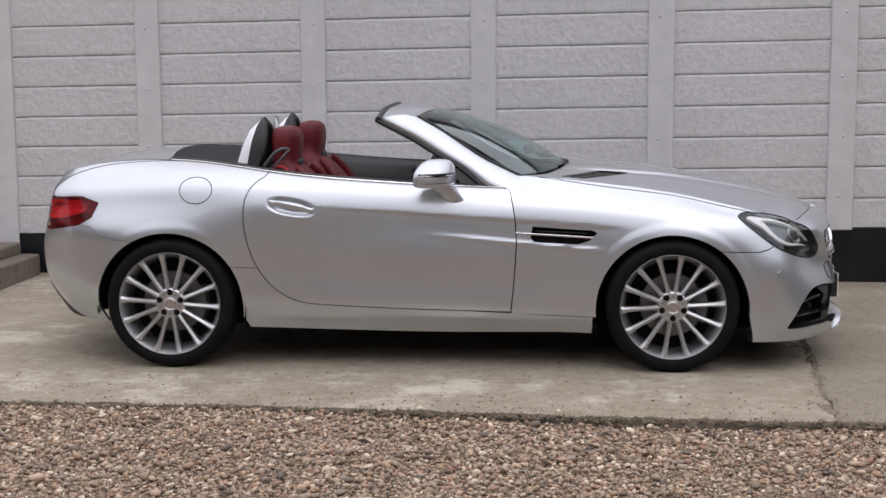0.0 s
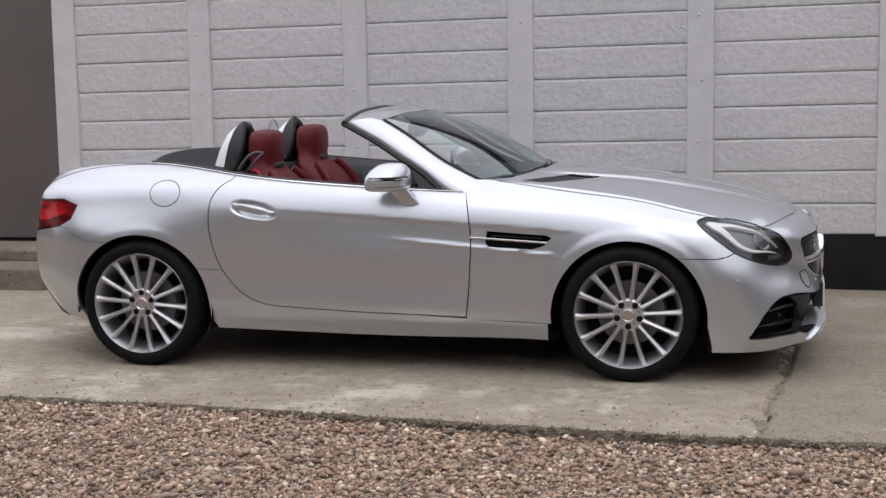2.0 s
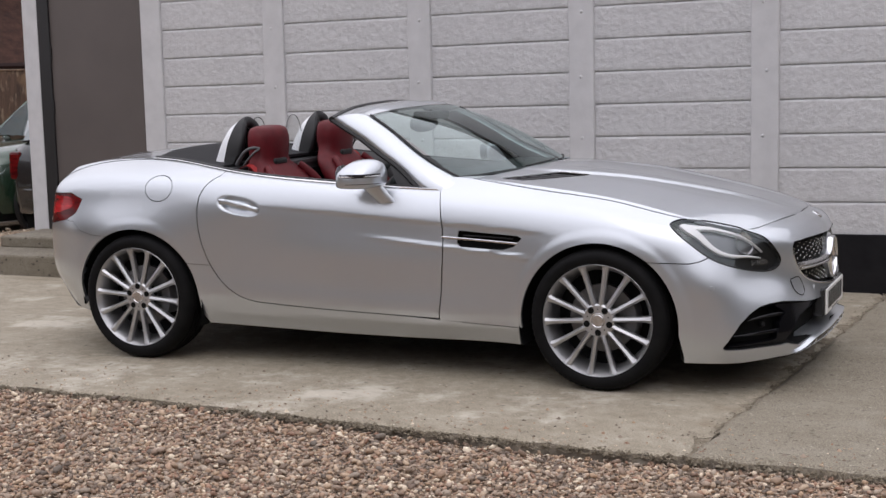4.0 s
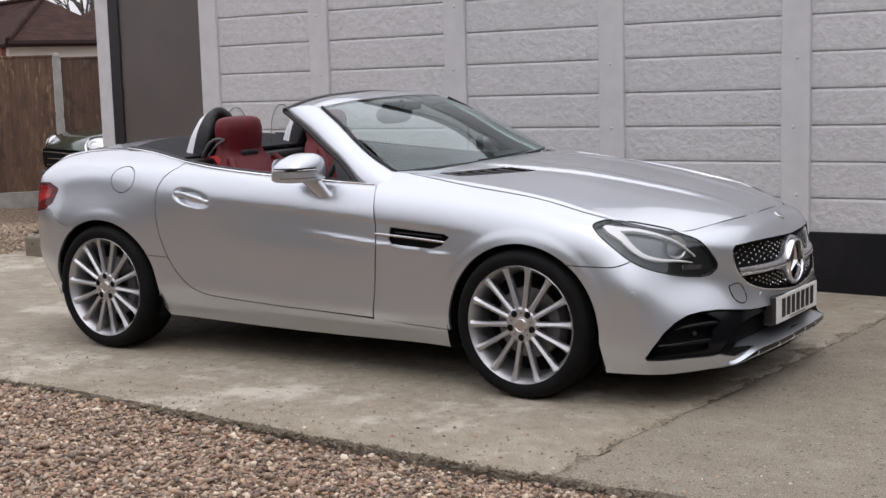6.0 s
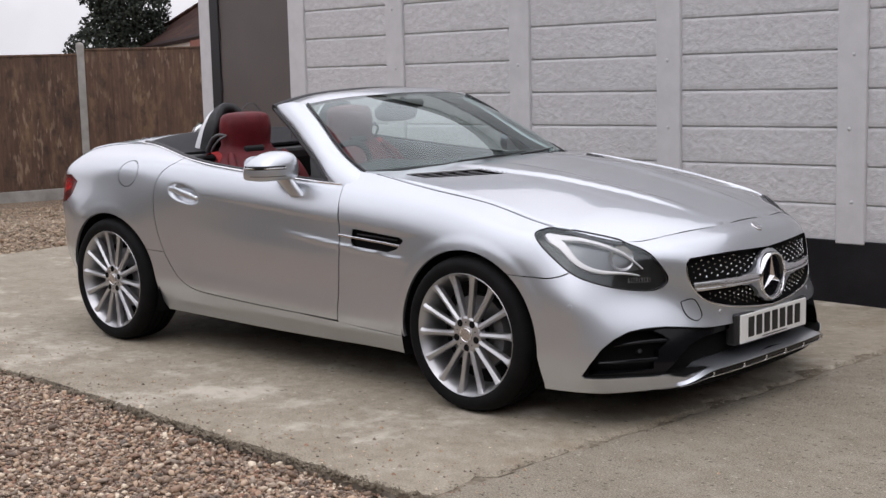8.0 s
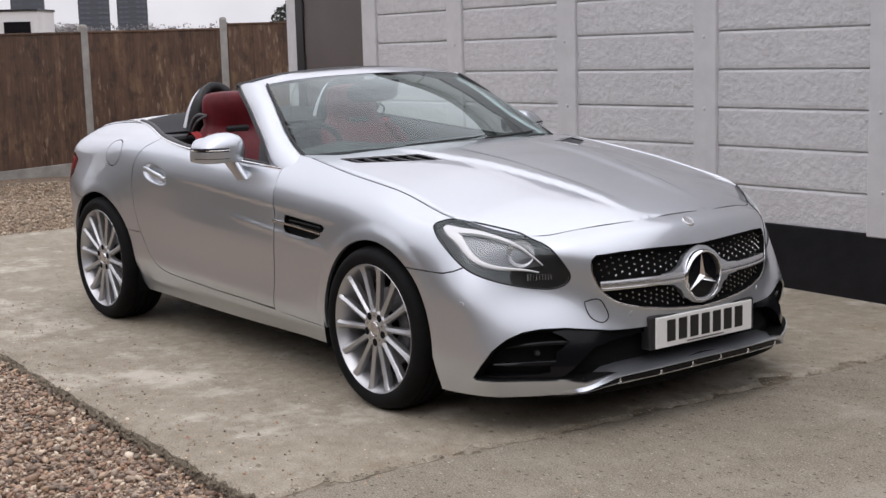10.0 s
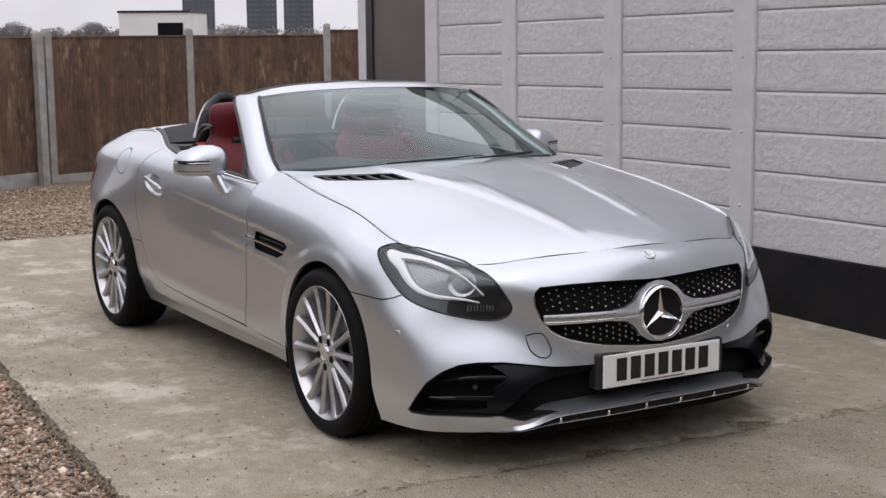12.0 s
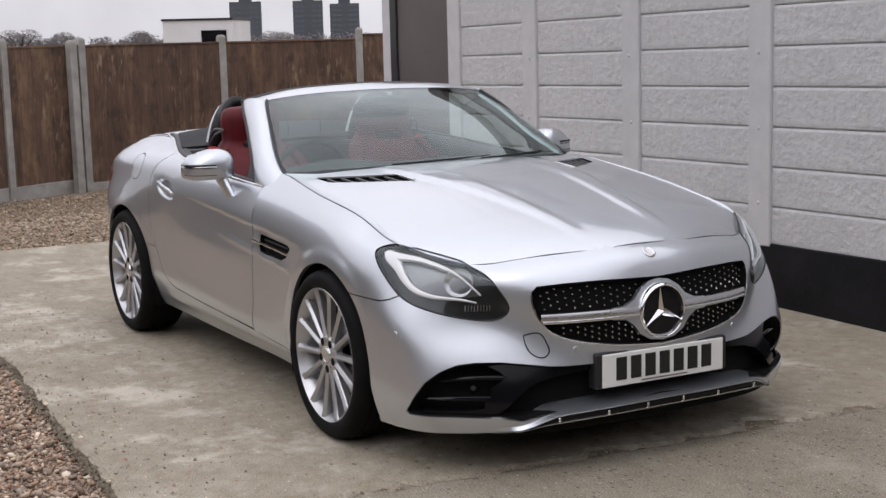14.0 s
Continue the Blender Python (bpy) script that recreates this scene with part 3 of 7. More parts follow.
def slab(name, outline, label, material, rough=.026, depth=.12, spall=0.0):
    """A concrete slab: worn, slightly ragged edge, flat top."""
    pts = []
    for (x0, y0), (x1, y1) in zip(outline, outline[1:] + outline[:1]):
        n = max(1, int(math.hypot(x1 - x0, y1 - y0) / .045)) if max(abs(x0), abs(x1)) < 6 else 4
        for i in range(n):
            x, y = x0 + (x1 - x0) * i / n, y0 + (y1 - y0) * i / n
            k = rough * (noise.noise((x * 6, y * 6, 3)) + .5 * noise.noise((x * 21, y * 21, 7)))
            chip = spall * max(0, noise.noise((3, y * 4.3 + 2, 1)) + .45 * noise.noise((7, y * 15, 5))) if abs(x - 1.93) < .2 and y > -1.72 and y < 2 else 0
            pts.append(Vector((x + k - chip, y + k, 0)))
    bm = bmesh.new()
    mid = Vector((sum(p.x for p in pts), sum(p.y for p in pts), 0)) / len(pts)
    n = len(pts)
    loops = [[], [], []]
    for i, p in enumerate(pts):
        d = (pts[(i + 1) % n] - pts[i - 1]).normalized()
        inward = Vector((-d.y, d.x, 0))
        wob = noise.noise((p.x * 9, p.y * 9, 1))
        loops[0].append(p + inward * (.022 + .012 * wob))
        loops[1].append(p + Vector((0, 0, -.011 - .006 * wob)))
        loops[2].append(p - inward * .006 + Vector((0, 0, -depth)))
    ring_mesh(bm, loops)
    bm.verts.ensure_lookup_table()
    top = bm.faces.new(bm.verts[:n])
    ob = part(name, bm, material)
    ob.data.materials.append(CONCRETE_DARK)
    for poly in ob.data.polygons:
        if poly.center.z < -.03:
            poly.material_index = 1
    return tagged(ob, label, "concrete slab", kind="structure")


JOINT = [(1.822, -1.735), (1.835, -1.5), (1.850, -1.24), (1.872, -1.05), (1.893, -.84), (1.915, -.6), (1.938, -.29), (1.975, .25), (2.045, 1.15), (2.12, 2.3)]
FRONT_EDGE = [(-4.72, -1.53), (-3.0, -1.55), (-1.8, -1.575), (-.78, -1.60), (.2, -1.66), (1.0, -1.715), (1.5, -1.745)]
slab("pavement", FRONT_EDGE + JOINT + [(-4.60, 2.6)], "weathered pale concrete drive slab with a crumbled edge", CONCRETE, spall=.14)
slab("pavement_2", [(x + .016, y) for x, y in JOINT[:1]] + [(2.8, -1.78), (4.5, -1.84), (8.5, -1.9), (8.5, 2.3)] + [(x + .014, y) for x, y in JOINT[::-1][:-1]], "gritty grey concrete slab beside the joint", CONCRETE_GRIT)
# the bed of old mortar that shows where the slab's edge has broken away
bm = bmesh.new()
ring_mesh(bm, [[Vector((x - .16, y, -.05)), Vector((x - .16, y, -.012)), Vector((x - .05, y, -.009 + .003 * noise.noise((x * 9, y * 9, 0)))), Vector((x + .012, y, -.014)), Vector((x + .012, y, -.05))] for x, y, _ in curve([(x, y, 0) for x, y in JOINT], 8)], cap=True)
tagged(part("pavement_joint", bm, MORTAR), "brown mortar bed in the joint between the slabs", "mortar", kind="structure")
# crumbled mortar in the joint between the slabs
bm = bmesh.new()
rnd = random.Random(5)
jl = curve([(x, y, 0) for x, y in JOINT], 10)
for i in range(260):
    p = jl[rnd.randrange(len(jl))]
    w = rnd.uniform(-.05, .012) if rnd.random() < .35 else rnd.uniform(-.012, .02)
    b = bmesh.new()
    bmesh.ops.create_icosphere(b, subdivisions=1, radius=rnd.uniform(.003, .008))
    for vv in b.verts:
        vv.co *= rnd.uniform(.7, 1.3)
        vv.co.z *= .55
    b.transform(Matrix.Translation((p[0] + w, p[1] + rnd.uniform(-.03, .03), .001)))
    join(bm, b)
tagged(part("mortar_crumbs", bm, CONCRETE), "crumbled mortar along the slab joint", "mortar", kind="stuff")


def pebbles(name, x0, x1, y0, y1, count, size, seed, label, material):
    """Loose rounded stones, one mesh."""
    rng = np.random.default_rng(seed)
    ico = bmesh.new()
    bmesh.ops.create_icosphere(ico, subdivisions=1, radius=1)
    base = np.array([tuple(q.co) for q in ico.verts])
    tri = np.array([[q.index for q in f.verts] for f in ico.faces])
    ico.free()
    x, y = rng.uniform(x0, x1, count), rng.uniform(y0, y1, count)
    edge = np.interp(x, [p[0] for p in FRONT_EDGE] + [1.83, 2.8, 4.5], [p[1] for p in FRONT_EDGE] + [-1.745, -1.79, -1.85])
    keep = (y < edge + rng.normal(-.004, .008, len(x))) | (x < -4.74)
    x, y = x[keep], y[keep]
    n = len(x)
    r = size * rng.lognormal(0, .34, n)
    shape = base[None] * rng.uniform(.74, 1.22, (n, len(base), 1)) * np.stack([rng.uniform(.9, 1.65, n), rng.uniform(.7, 1.1, n), rng.uniform(.45, .8, n)], 1)[:, None]
    a, b = rng.uniform(0, math.tau, n), rng.normal(0, .35, n)
    ca, sa, cb, sb = np.cos(a)[:, None], np.sin(a)[:, None], np.cos(b)[:, None], np.sin(b)[:, None]
    sx, sy, sz = shape[..., 0], shape[..., 1], shape[..., 2]
    sx, sz = sx * cb + sz * sb, sz * cb - sx * sb
    sx, sy = sx * ca - sy * sa, sx * sa + sy * ca
    z = ground_height(x, y) + rng.uniform(-.3, 1.5, n) * r
    vv = np.stack([x[:, None] + sx * r[:, None], y[:, None] + sy * r[:, None], z[:, None] + sz * r[:, None]], 2).reshape(-1, 3)
    ff = (tri[None] + (np.arange(n) * len(base))[:, None, None]).reshape(-1, 3)
    me = bpy.data.meshes.new(name)
    me.vertices.add(len(vv))
    me.vertices.foreach_set("co", vv.ravel())
    me.loops.add(len(ff) * 3)
    me.loops.foreach_set("vertex_index", ff.ravel())
    me.polygons.add(len(ff))
    me.polygons.foreach_set("loop_start", np.arange(len(ff)) * 3)
    me.polygons.foreach_set("use_smooth", np.ones(len(ff), bool))
    me.update(calc_edges=True)
    me.materials.append(material)
    return tagged(new(name, me), label, "gravel", kind="stuff")


pebbles("gravel", -3.9, 2.6, -3.0, -1.55, 80000, .0068, 3, "loose rounded pea gravel in browns, greys and buff", STONE)
# crumbs of mossy concrete along the slab's edge and grit swept onto it
rng = np.random.default_rng(17)
for nm, n, spread, size, material, text in (("mossy_crumbs", 5200, (-.014, .012), .0050, MORTAR, "dark mossy crumbs along the broken slab edge"), ("loose_grit", 1100, (.10, .13), .0042, STONE, "loose grit scattered over the slab")):
    bm = bmesh.new()
    x = rng.uniform(-4.6, 2.9, n)
    y = np.interp(x, [p[0] for p in FRONT_EDGE] + [1.83, 2.8], [p[1] for p in FRONT_EDGE] + [-1.745, -1.79]) + (rng.normal(*spread, n) if spread[0] < 0 else np.abs(rng.normal(0, .28, n)))
    r = size * rng.lognormal(0, .35, n)
    zz = (rng.uniform(-.032, -.006, n) if spread[0] < 0 else np.full(n, .001))
    vv, ff = [], []
    for i in range(n):
        k = len(vv)
        a = rng.uniform(0, math.tau)
        for j in range(4):
            vv.append((x[i] + r[i] * rng.uniform(.8, 1.5) * math.cos(a + j * math.pi / 2), y[i] + r[i] * rng.uniform(.7, 1.1) * math.sin(a + j * math.pi / 2), zz[i]))
        vv.append((x[i], y[i], zz[i] + r[i] * rng.uniform(.7, 1.2)))
        ff += [(k + j, k + (j + 1) % 4, k + 4) for j in range(4)]
    tagged(obj(nm, vv, ff, material), text, "grit", kind="stuff")
pebbles("gravel", -9.6, -4.74, -1.5, 4.6, 46000, .0092, 4, "pale loose pea gravel between the slab and the fence", STONE_PALE)

# the garage: a sectional concrete wall, posts and rock-faced panels
WALL = pose(.166, 2.195, 0, 0, 0, -2.0) @ Matrix(((1, 0, 0, 0), (0, 1, 0, 0), (.0145, 0, 1, 0), (0, 0, 0, 1)))


def in_wall(name, bm, material, parent=None, label="", smooth=None):
    bm.transform(WALL)
    return part(name, bm, material, parent, label, smooth)


bm = bmesh.new()
box(bm, -3.4, 6.2, .035, .16, .30, 2.70)
box(bm, -4.70, -3.4, .035, .16, 2.6, 2.70)
wall = tagged(in_wall("wall_garage", bm, POST), "white painted sectional concrete garage wall", "wall", kind="structure")
bm = bmesh.new()
box(bm, -3.6, 6.2, -.014, .16, -.2, .335, .006)
box(bm, -4.738, -4.542, -.034, .17, -.25, .212, .006)
tagged(in_wall("baseboard", bm, PLINTH), "black painted plinth along the garage wall", "plinth", kind="structure")
POSTS = [-2.37, -1.185, 0, 1.205, 2.41, 3.62, 4.83]
bm = bmesh.new()
box(bm, -.0875, .0875, -.022, .035, .318, 2.70, .006)
bm.transform(WALL)
post_ob = part("post", bm, POST, wall, "smooth white concrete post")
post_mesh = post_ob.data
ux = WALL.to_3x3() @ Vector((1, 0, 0))
post_ob.location = ux * POSTS[0]
for u in POSTS[1:]:
    o = new("post", post_mesh)
    o.parent, o.location = wall, ux * u
bm = bmesh.new()
box(bm, -3.55, -3.365, -.022, .16, -.05, 2.70, .006)
in_wall("door_post", bm, POST, wall)
bm = bmesh.new()
box(bm, -4.718, -4.560, -.012, .16, -.2, 2.70, .008)
in_wall("corner_post", bm, POST, wall)
bm = bmesh.new()
box(bm, -4.70, -4.55, .16, 7.0, -.3, 2.70)
box(bm, -4.765, 6.2, 6.9, 7.0, -.3, 2.70)
box(bm, 6.0, 6.2, .16, 6.9, -.3, 2.70)
tagged(in_wall("wall_side", bm, POST), "white painted side walls of the garage", "wall", kind="structure")
bm = bmesh.new()
box(bm, -4.9, 6.35, -.12, 7.1, 2.705, 2.85, .01)
tagged(in_wall("roof", bm, ROOFSHEET), "flat grey garage roof edge", "roof", kind="structure")

# rock-faced panels, eleven courses in each bay
spans = [(-3.37, POSTS[0] - .0875)] + [(a + .0875, b - .0875) for a, b in zip(POSTS, POSTS[1:])] + [(POSTS[-1] + .0875, 6.2)]
panel_meshes = {}
for a, b in spans:
    w = round(b - a, 3)
    if w not in panel_meshes:
        bm = bmesh.new()
        h = .2125
        prof = [(.014, .0008), (.007, .0016), (.0, .009), (-.002, .024), (-.002, h - .016), (.002, h - .007), (.009, h - .002), (.014, h - .0012)]
        nseg = 9
        loops = [[Vector((w * i / nseg, y + .0022 * noise.noise((w * i, z * 9, 2)), z)) for y, z in prof] for i in range(nseg + 1)]
        ring_mesh(bm, loops, close_u=False)
        bm.transform(WALL.to_3x3().to_4x4())
        bmesh.ops.recalc_face_normals(bm, faces=bm.faces)
        me = bpy.data.meshes.new("panel")
        bm.to_mesh(me)
        bm.free()
        me.materials.append(RENDERED)
        panel_meshes[w] = me
    for k in range(11):
        o = new("panel", panel_meshes[w])
        o.parent = wall
        o.location = WALL @ Vector((a, .0, .318 + .2125 * k))
# bolts on the posts
bm = bmesh.new()
bmesh.ops.create_uvsphere(bm, u_segments=10, v_segments=6, radius=.011, matrix=Matrix.Diagonal((1, .7, 1, 1)))
for f in bm.faces:
    f.smooth = True
bolt_mesh = bpy.data.meshes.new("bolt")
bm.to_mesh(bolt_mesh)
bm.free()
bolt_mesh.materials.append(POST)
for u in POSTS:
    for k, z in enumerate((.55, .95, 1.352, 1.775, 2.18)):
        o = new("bolt", bolt_mesh)
        o.parent = wall
        o.location = WALL @ Vector((u + .012 * math.sin(u * 7 + k * 3), -.022, z))

# the garage door, its frame and the step before it
door = thing("door_1", "plain brown-grey painted garage side door, shut", "door", kind="structure")
bm = bmesh.new()
box(bm, -4.45, -3.545, .0, .05, .30, 2.6, .004)
in_wall("leaf", bm, DOORPAINT, door)
bm = bmesh.new()
box(bm, -4.558, -4.445, -.018, .15, .02, 2.6, .003)
box(bm, -4.43, -3.55, .03, .15, .10, .30, .003)
in_wall("door_frame", bm, FRAMEBLACK, door, "black painted door frame")
for z in (.5, 1.2, 1.62):
    bm = bmesh.new()
    tube(bm, [(-4.446, -.006, z), (-4.446, -.006, z + .11)], .010, 8)
    in_wall("hinge", bm, FRAMEBLACK, door)
steps = thing("concrete_step", "worn concrete double step below the garage door", "step")
bm = bmesh.new()
box(bm, -4.40, -3.02, 1.34, 2.22, -.08, .150, .015, 2)
part("lower_step", bm, STEPSTONE, steps)
bm = bmesh.new()
box(bm, -4.36, -3.16, 1.72, 2.23, .145, .232, .015, 2)
part("upper_step", bm, STEPSTONE, steps)

# the close-boarded fence with concrete posts
FENCE = [(-7.9, 7.6), (-9.23, 6.15), (-10.25, 4.935), (-10.75, 3.28), (-10.16, 1.36), (-9.62, .37), (-8.6, -1.0), (-7.6, -2.5)]
LIFT = (0, -.01, .05, 0, 0, 0, 0, 0)
RISE = (0, .055, 0, 0, 0, 0, 0)
DROP = (.14, .14, .14, .06, 0, 0, 0)
fence = thing("fence", "brown stained close-boarded timber fence with concrete posts", "fence")
bm = bmesh.new()
ring_mesh(bm, [[Vector((x * k, y * k, z)) for x, y in ((-.045, -.045), (.045, -.045), (.045, .045), (-.045, .045))] for k, z in ((1, -.45), (1, 1.785), (.8, 1.81), (.3, 1.82))], cap=True)
me_post = bpy.data.meshes.new("post")
bm.to_mesh(me_post)
bm.free()
me_post.materials.append(FENCEPOST)
bm = bmesh.new()
ring_mesh(bm, [[Vector((x, y, z)) for x, y in ((0, -.004), (.125, -.014), (.125, .004), (0, .006))] for z in (0, 1.487)], cap=True)
me_board = bpy.data.meshes.new("board")
bm.to_mesh(me_board)
bm.free()
me_board.materials.append(WOOD)
for i, (x, y) in enumerate(FENCE):
    for k in range(2 if i == 4 else 1):
        o = tagged(new("post", me_post), "grey concrete fence post with a weathered cap")
        o.parent = fence
        dx, dy = (FENCE[min(i + 1, 7)][0] - FENCE[max(i - 1, 0)][0], FENCE[min(i + 1, 7)][1] - FENCE[max(i - 1, 0)][1])
        o.matrix_basis = pose(x + .20 * k, y - .15 * k, float(yard_fall(x, y)) + .01 - .03 * k + LIFT[i], 0, 0, math.degrees(math.atan2(dy, dx)))
for i, ((x0, y0), (x1, y1)) in enumerate(zip(FENCE, FENCE[1:])):
    L, a = math.hypot(x1 - x0, y1 - y0), math.degrees(math.atan2(y1 - y0, x1 - x0))
    m = pose(x0, y0, float(yard_fall((x0 + x1) / 2, 0)) + RISE[i], 0, 0, a)
    bm = bmesh.new()
    box(bm, .05, L - .05, -.025, .025, -.2 - DROP[i], .235 - DROP[i], .006)
    bm.transform(m)
    part("gravel_board", bm, FENCEPOST, fence, "grey concrete gravel board")
    n = int((L - .1) / .105)
    for k in range(n):
        o = new("board", me_board)
        o.parent = fence
        o.matrix_basis = m @ Matrix.Translation((.05 + k * (L - .115) / n, .014 + .003 * math.sin(k * 2.3 + i), .235 - DROP[i])) @ Matrix.Diagonal((1, 1, 1 + DROP[i] / 1.487, 1))
    for nm, zz, h, y_ in (("cap_rail", 1.72, .025, 0), ("rail", .45, .05, -.031), ("rail", 1.0, .05, -.031), ("rail", 1.55, .05, -.031)):
        bm = bmesh.new()
        box(bm, .045, L - .045, y_ - (.03 if nm == "cap_rail" else .019), y_ + (.03 if nm == "cap_rail" else .019), zz, zz + h, .004)
        bm.transform(m)
        part(nm, bm, WOOD, fence)

# the bungalow beyond the fence
house = thing("bungalow", "bungalow with a brown-red tiled hip roof", "house")
A, B, C, D = Vector((-33.5, 22.2, 0)), Vector((-22.7, 16.9, 0)), Vector((-21.14, 19.48, 0)), Vector((-31.94, 24.78, 0))
zc = 2.0


def hip_roof(corners, tops, faces):
    """A tiled roof over four eaves corners, with ridge tiles along its hips and a gutter round it."""
    bm = bmesh.new()
    q = [bm.verts.new(p) for p in (*corners, *tops)]
    for f in faces:
        bm.faces.new([q[k] for k in f])
    part("roof", bm, ROOFTILE, house, "brown-red plain tile hip roof")
    for i, j in ((1, 5), (4, 5), (0, 4)):
        p0, p1 = (*corners, *tops)[i], (*corners, *tops)[j]
        bm = bmesh.new()
        tube(bm, [p0 + (p1 - p0) * k / 24 + Vector((0, 0, .03 + .012 * (k % 2))) for k in range(25)], .075, 6)
        part("ridge_capping", bm, ROOFTILE, house, "weathered tile capping along the ridge")
    bm = bmesh.new()
    mid = sum(corners, Vector((0, 0, 0))) / 4
    inn = [p + (mid - p) * .05 for p in corners]
    ring_mesh(bm, [[Vector((p.x, p.y, -.6)) for p in inn], [p - Vector((0, 0, .08)) for p in inn]], cap=True)
    part("wall", bm, CREAM, house, "pale rendered wall")
    for a, b in zip(corners, corners[1:] + corners[:1]):
        bm = bmesh.new()
        tube(bm, [a - Vector((0, 0, .06)), b - Vector((0, 0, .06))], .09, 6)
        part("gutter", bm, FASCIA, house, "dark brown gutter and fascia")


HIP = ((0, 1, 5, 4), (1, 2, 5), (2, 3, 4, 5), (3, 0, 4), (3, 2, 1, 0))
hip_roof([q + Vector((0, 0, z)) for q, z in zip((A, B, C, D), (1.70, 2.0, 1.97, 1.75))], [Vector((-30, 22.76, 3.2)), Vector((-26, 21.0, 3.22))], HIP)
# the wing set back behind it
u_, v_, base_ = Vector((.453, .892, 0)), Vector((-.892, .453, 0)), Vector((-23.3, 19.1, 1.77))
hip_roof([base_ + v_ * 7, base_, base_ + u_ * 11, base_ + u_ * 11 + v_ * 7], [base_ + u_ * 7 + v_ * 3.2 + Vector((0, 0, 2.2)), base_ + u_ * 4.1 + v_ * 2.8 + Vector((0, 0, 2.15))], ((0, 1, 5), (1, 2, 4, 5), (2, 3, 4), (3, 0, 5, 4), (3, 2, 1, 0)))
bm = bmesh.new()
d = (B - A).normalized()
n_ = Vector((d.y, -d.x, 0))
ring_mesh(bm, [[B - d * 2.6 + n_ * .05 + Vector((0, 0, z)), B - d * .55 + n_ * .05 + Vector((0, 0, z)), B - d * .55 - n_ * .3 + Vector((0, 0, z)), B - d * 2.6 - n_ * .3 + Vector((0, 0, z))] for z in (-.5, zc - .08)], cap=True)
part("brick_pier", bm, BRICK, house, "red brick corner of the wall")

# unseen dark wall behind the camera's way, added to darken reflections and low sky
bm = bmesh.new()
run = curve([(-7.6, -3.4, 0), (-8.6, -6.5, 0), (-12, -11.5, 0), (-6, -15.5, 0), (5, -15, 0), (14, -12, 0), (19, -4, 0), (20, 6, 0), (18, 14, 0)], 12)
ring_mesh(bm, [[Vector((x, y, -.3)), Vector((x, y, 4.3 + 2.6 * float(smooth(8, 15, x)) + .5 * noise.noise((x * .3, y * .3, 0)) + .25 * noise.noise((x * 1.3, y * 1.3, 4)))), Vector((x * 1.02, y * 1.02, 4.2 + 2.6 * float(smooth(8, 15, x)))), Vector((x * 1.02, y * 1.02, -.3))] for x, y, _ in run], cap=True)
tagged(part("backdrop", bm, BACKDROP), "unseen dark wall added to darken reflections and low sky", "hedge", kind="structure")

# a low white flat-roofed building further off
wb = thing("flat_roofed_building", "low white rendered building with a flat roof", "building")
P, Q, R = Vector((-51.05, 15.95, -.5)), Vector((-50.1, 18.65, -.5)), Vector((-53.0, 20.6, -.5))
S = P + R - Q
bm = bmesh.new()
ring_mesh(bm, [[p + Vector((0, 0, z)) for p in (P, Q, R, S)] for z in (0, 2.98)], cap=True)
part("wall", bm, WHITEBLDG, wb)
bm = bmesh.new()
ctr = (P + R) / 2
ring_mesh(bm, [[ctr + (p - ctr) * 1.03 + Vector((0, 0, z)) for p in (P, Q, R, S)] for z in (2.97, 3.06)], cap=True)
part("roof", bm, BLACK, wb, "thin dark roof edge")
d = (Q - P).normalized()
out = Vector((d.y, -d.x, 0))
bm = bmesh.new()
ring_mesh(bm, [[P + d * k + o * .04 * s + Vector((0, 0, z)) for k, s, o in ((1.56, 1, out), (2.60, 1, out), (2.60, -1, out), (1.56, -1, out))] for z in (1.6, 2.56)], cap=True)
part("window", bm, GLOSSBLACK, wb, "dark window opening")


def tower(x, y, width, height, face):
    """A tower block: a shaft with window bands and a plant room on its roof."""
    t = thing("tower_block", "tall dark grey tower block on the horizon", "tower block", (x, y, -5), "tower blocks", turn=face)
    w = width / 2
    bm = bmesh.new()
    box(bm, -w, w, -w, w, 0, height)
    part("shaft", bm, TOWER, t)
    bm = bmesh.new()
    box(bm, -w * .45, w * .5, -w * .4, w * .4, height, height + 2.6)
    part("plant_room", bm, TOWER, t)
    bm = bmesh.new()
    box(bm, -.06, .06, -.13 * w, .13 * w, 0, 1.25)
    pane = bpy.data.meshes.new("window")
    bm.to_mesh(pane)
    bm.free()
    pane.materials.append(TOWERPANE)
    for k in range(int(height / 2.7)):
        for f in (-.76, -.4, .4, .76):
            for m in (pose(w + .06, f * w, 1.2 + k * 2.7), pose(f * w, -w - .06, 1.2 + k * 2.7, 0, 0, 90)):
                o = new("window", pane)
                o.parent, o.matrix_basis = t, m
    return t


for x, y, w, h in ((-737.5, 292.5, 17, 29.3), (-724, 324.2, 16.5, 29.2), (-715.5, 342.7, 16.0, 27.2)):
    tower(x, y, w, h, -24)


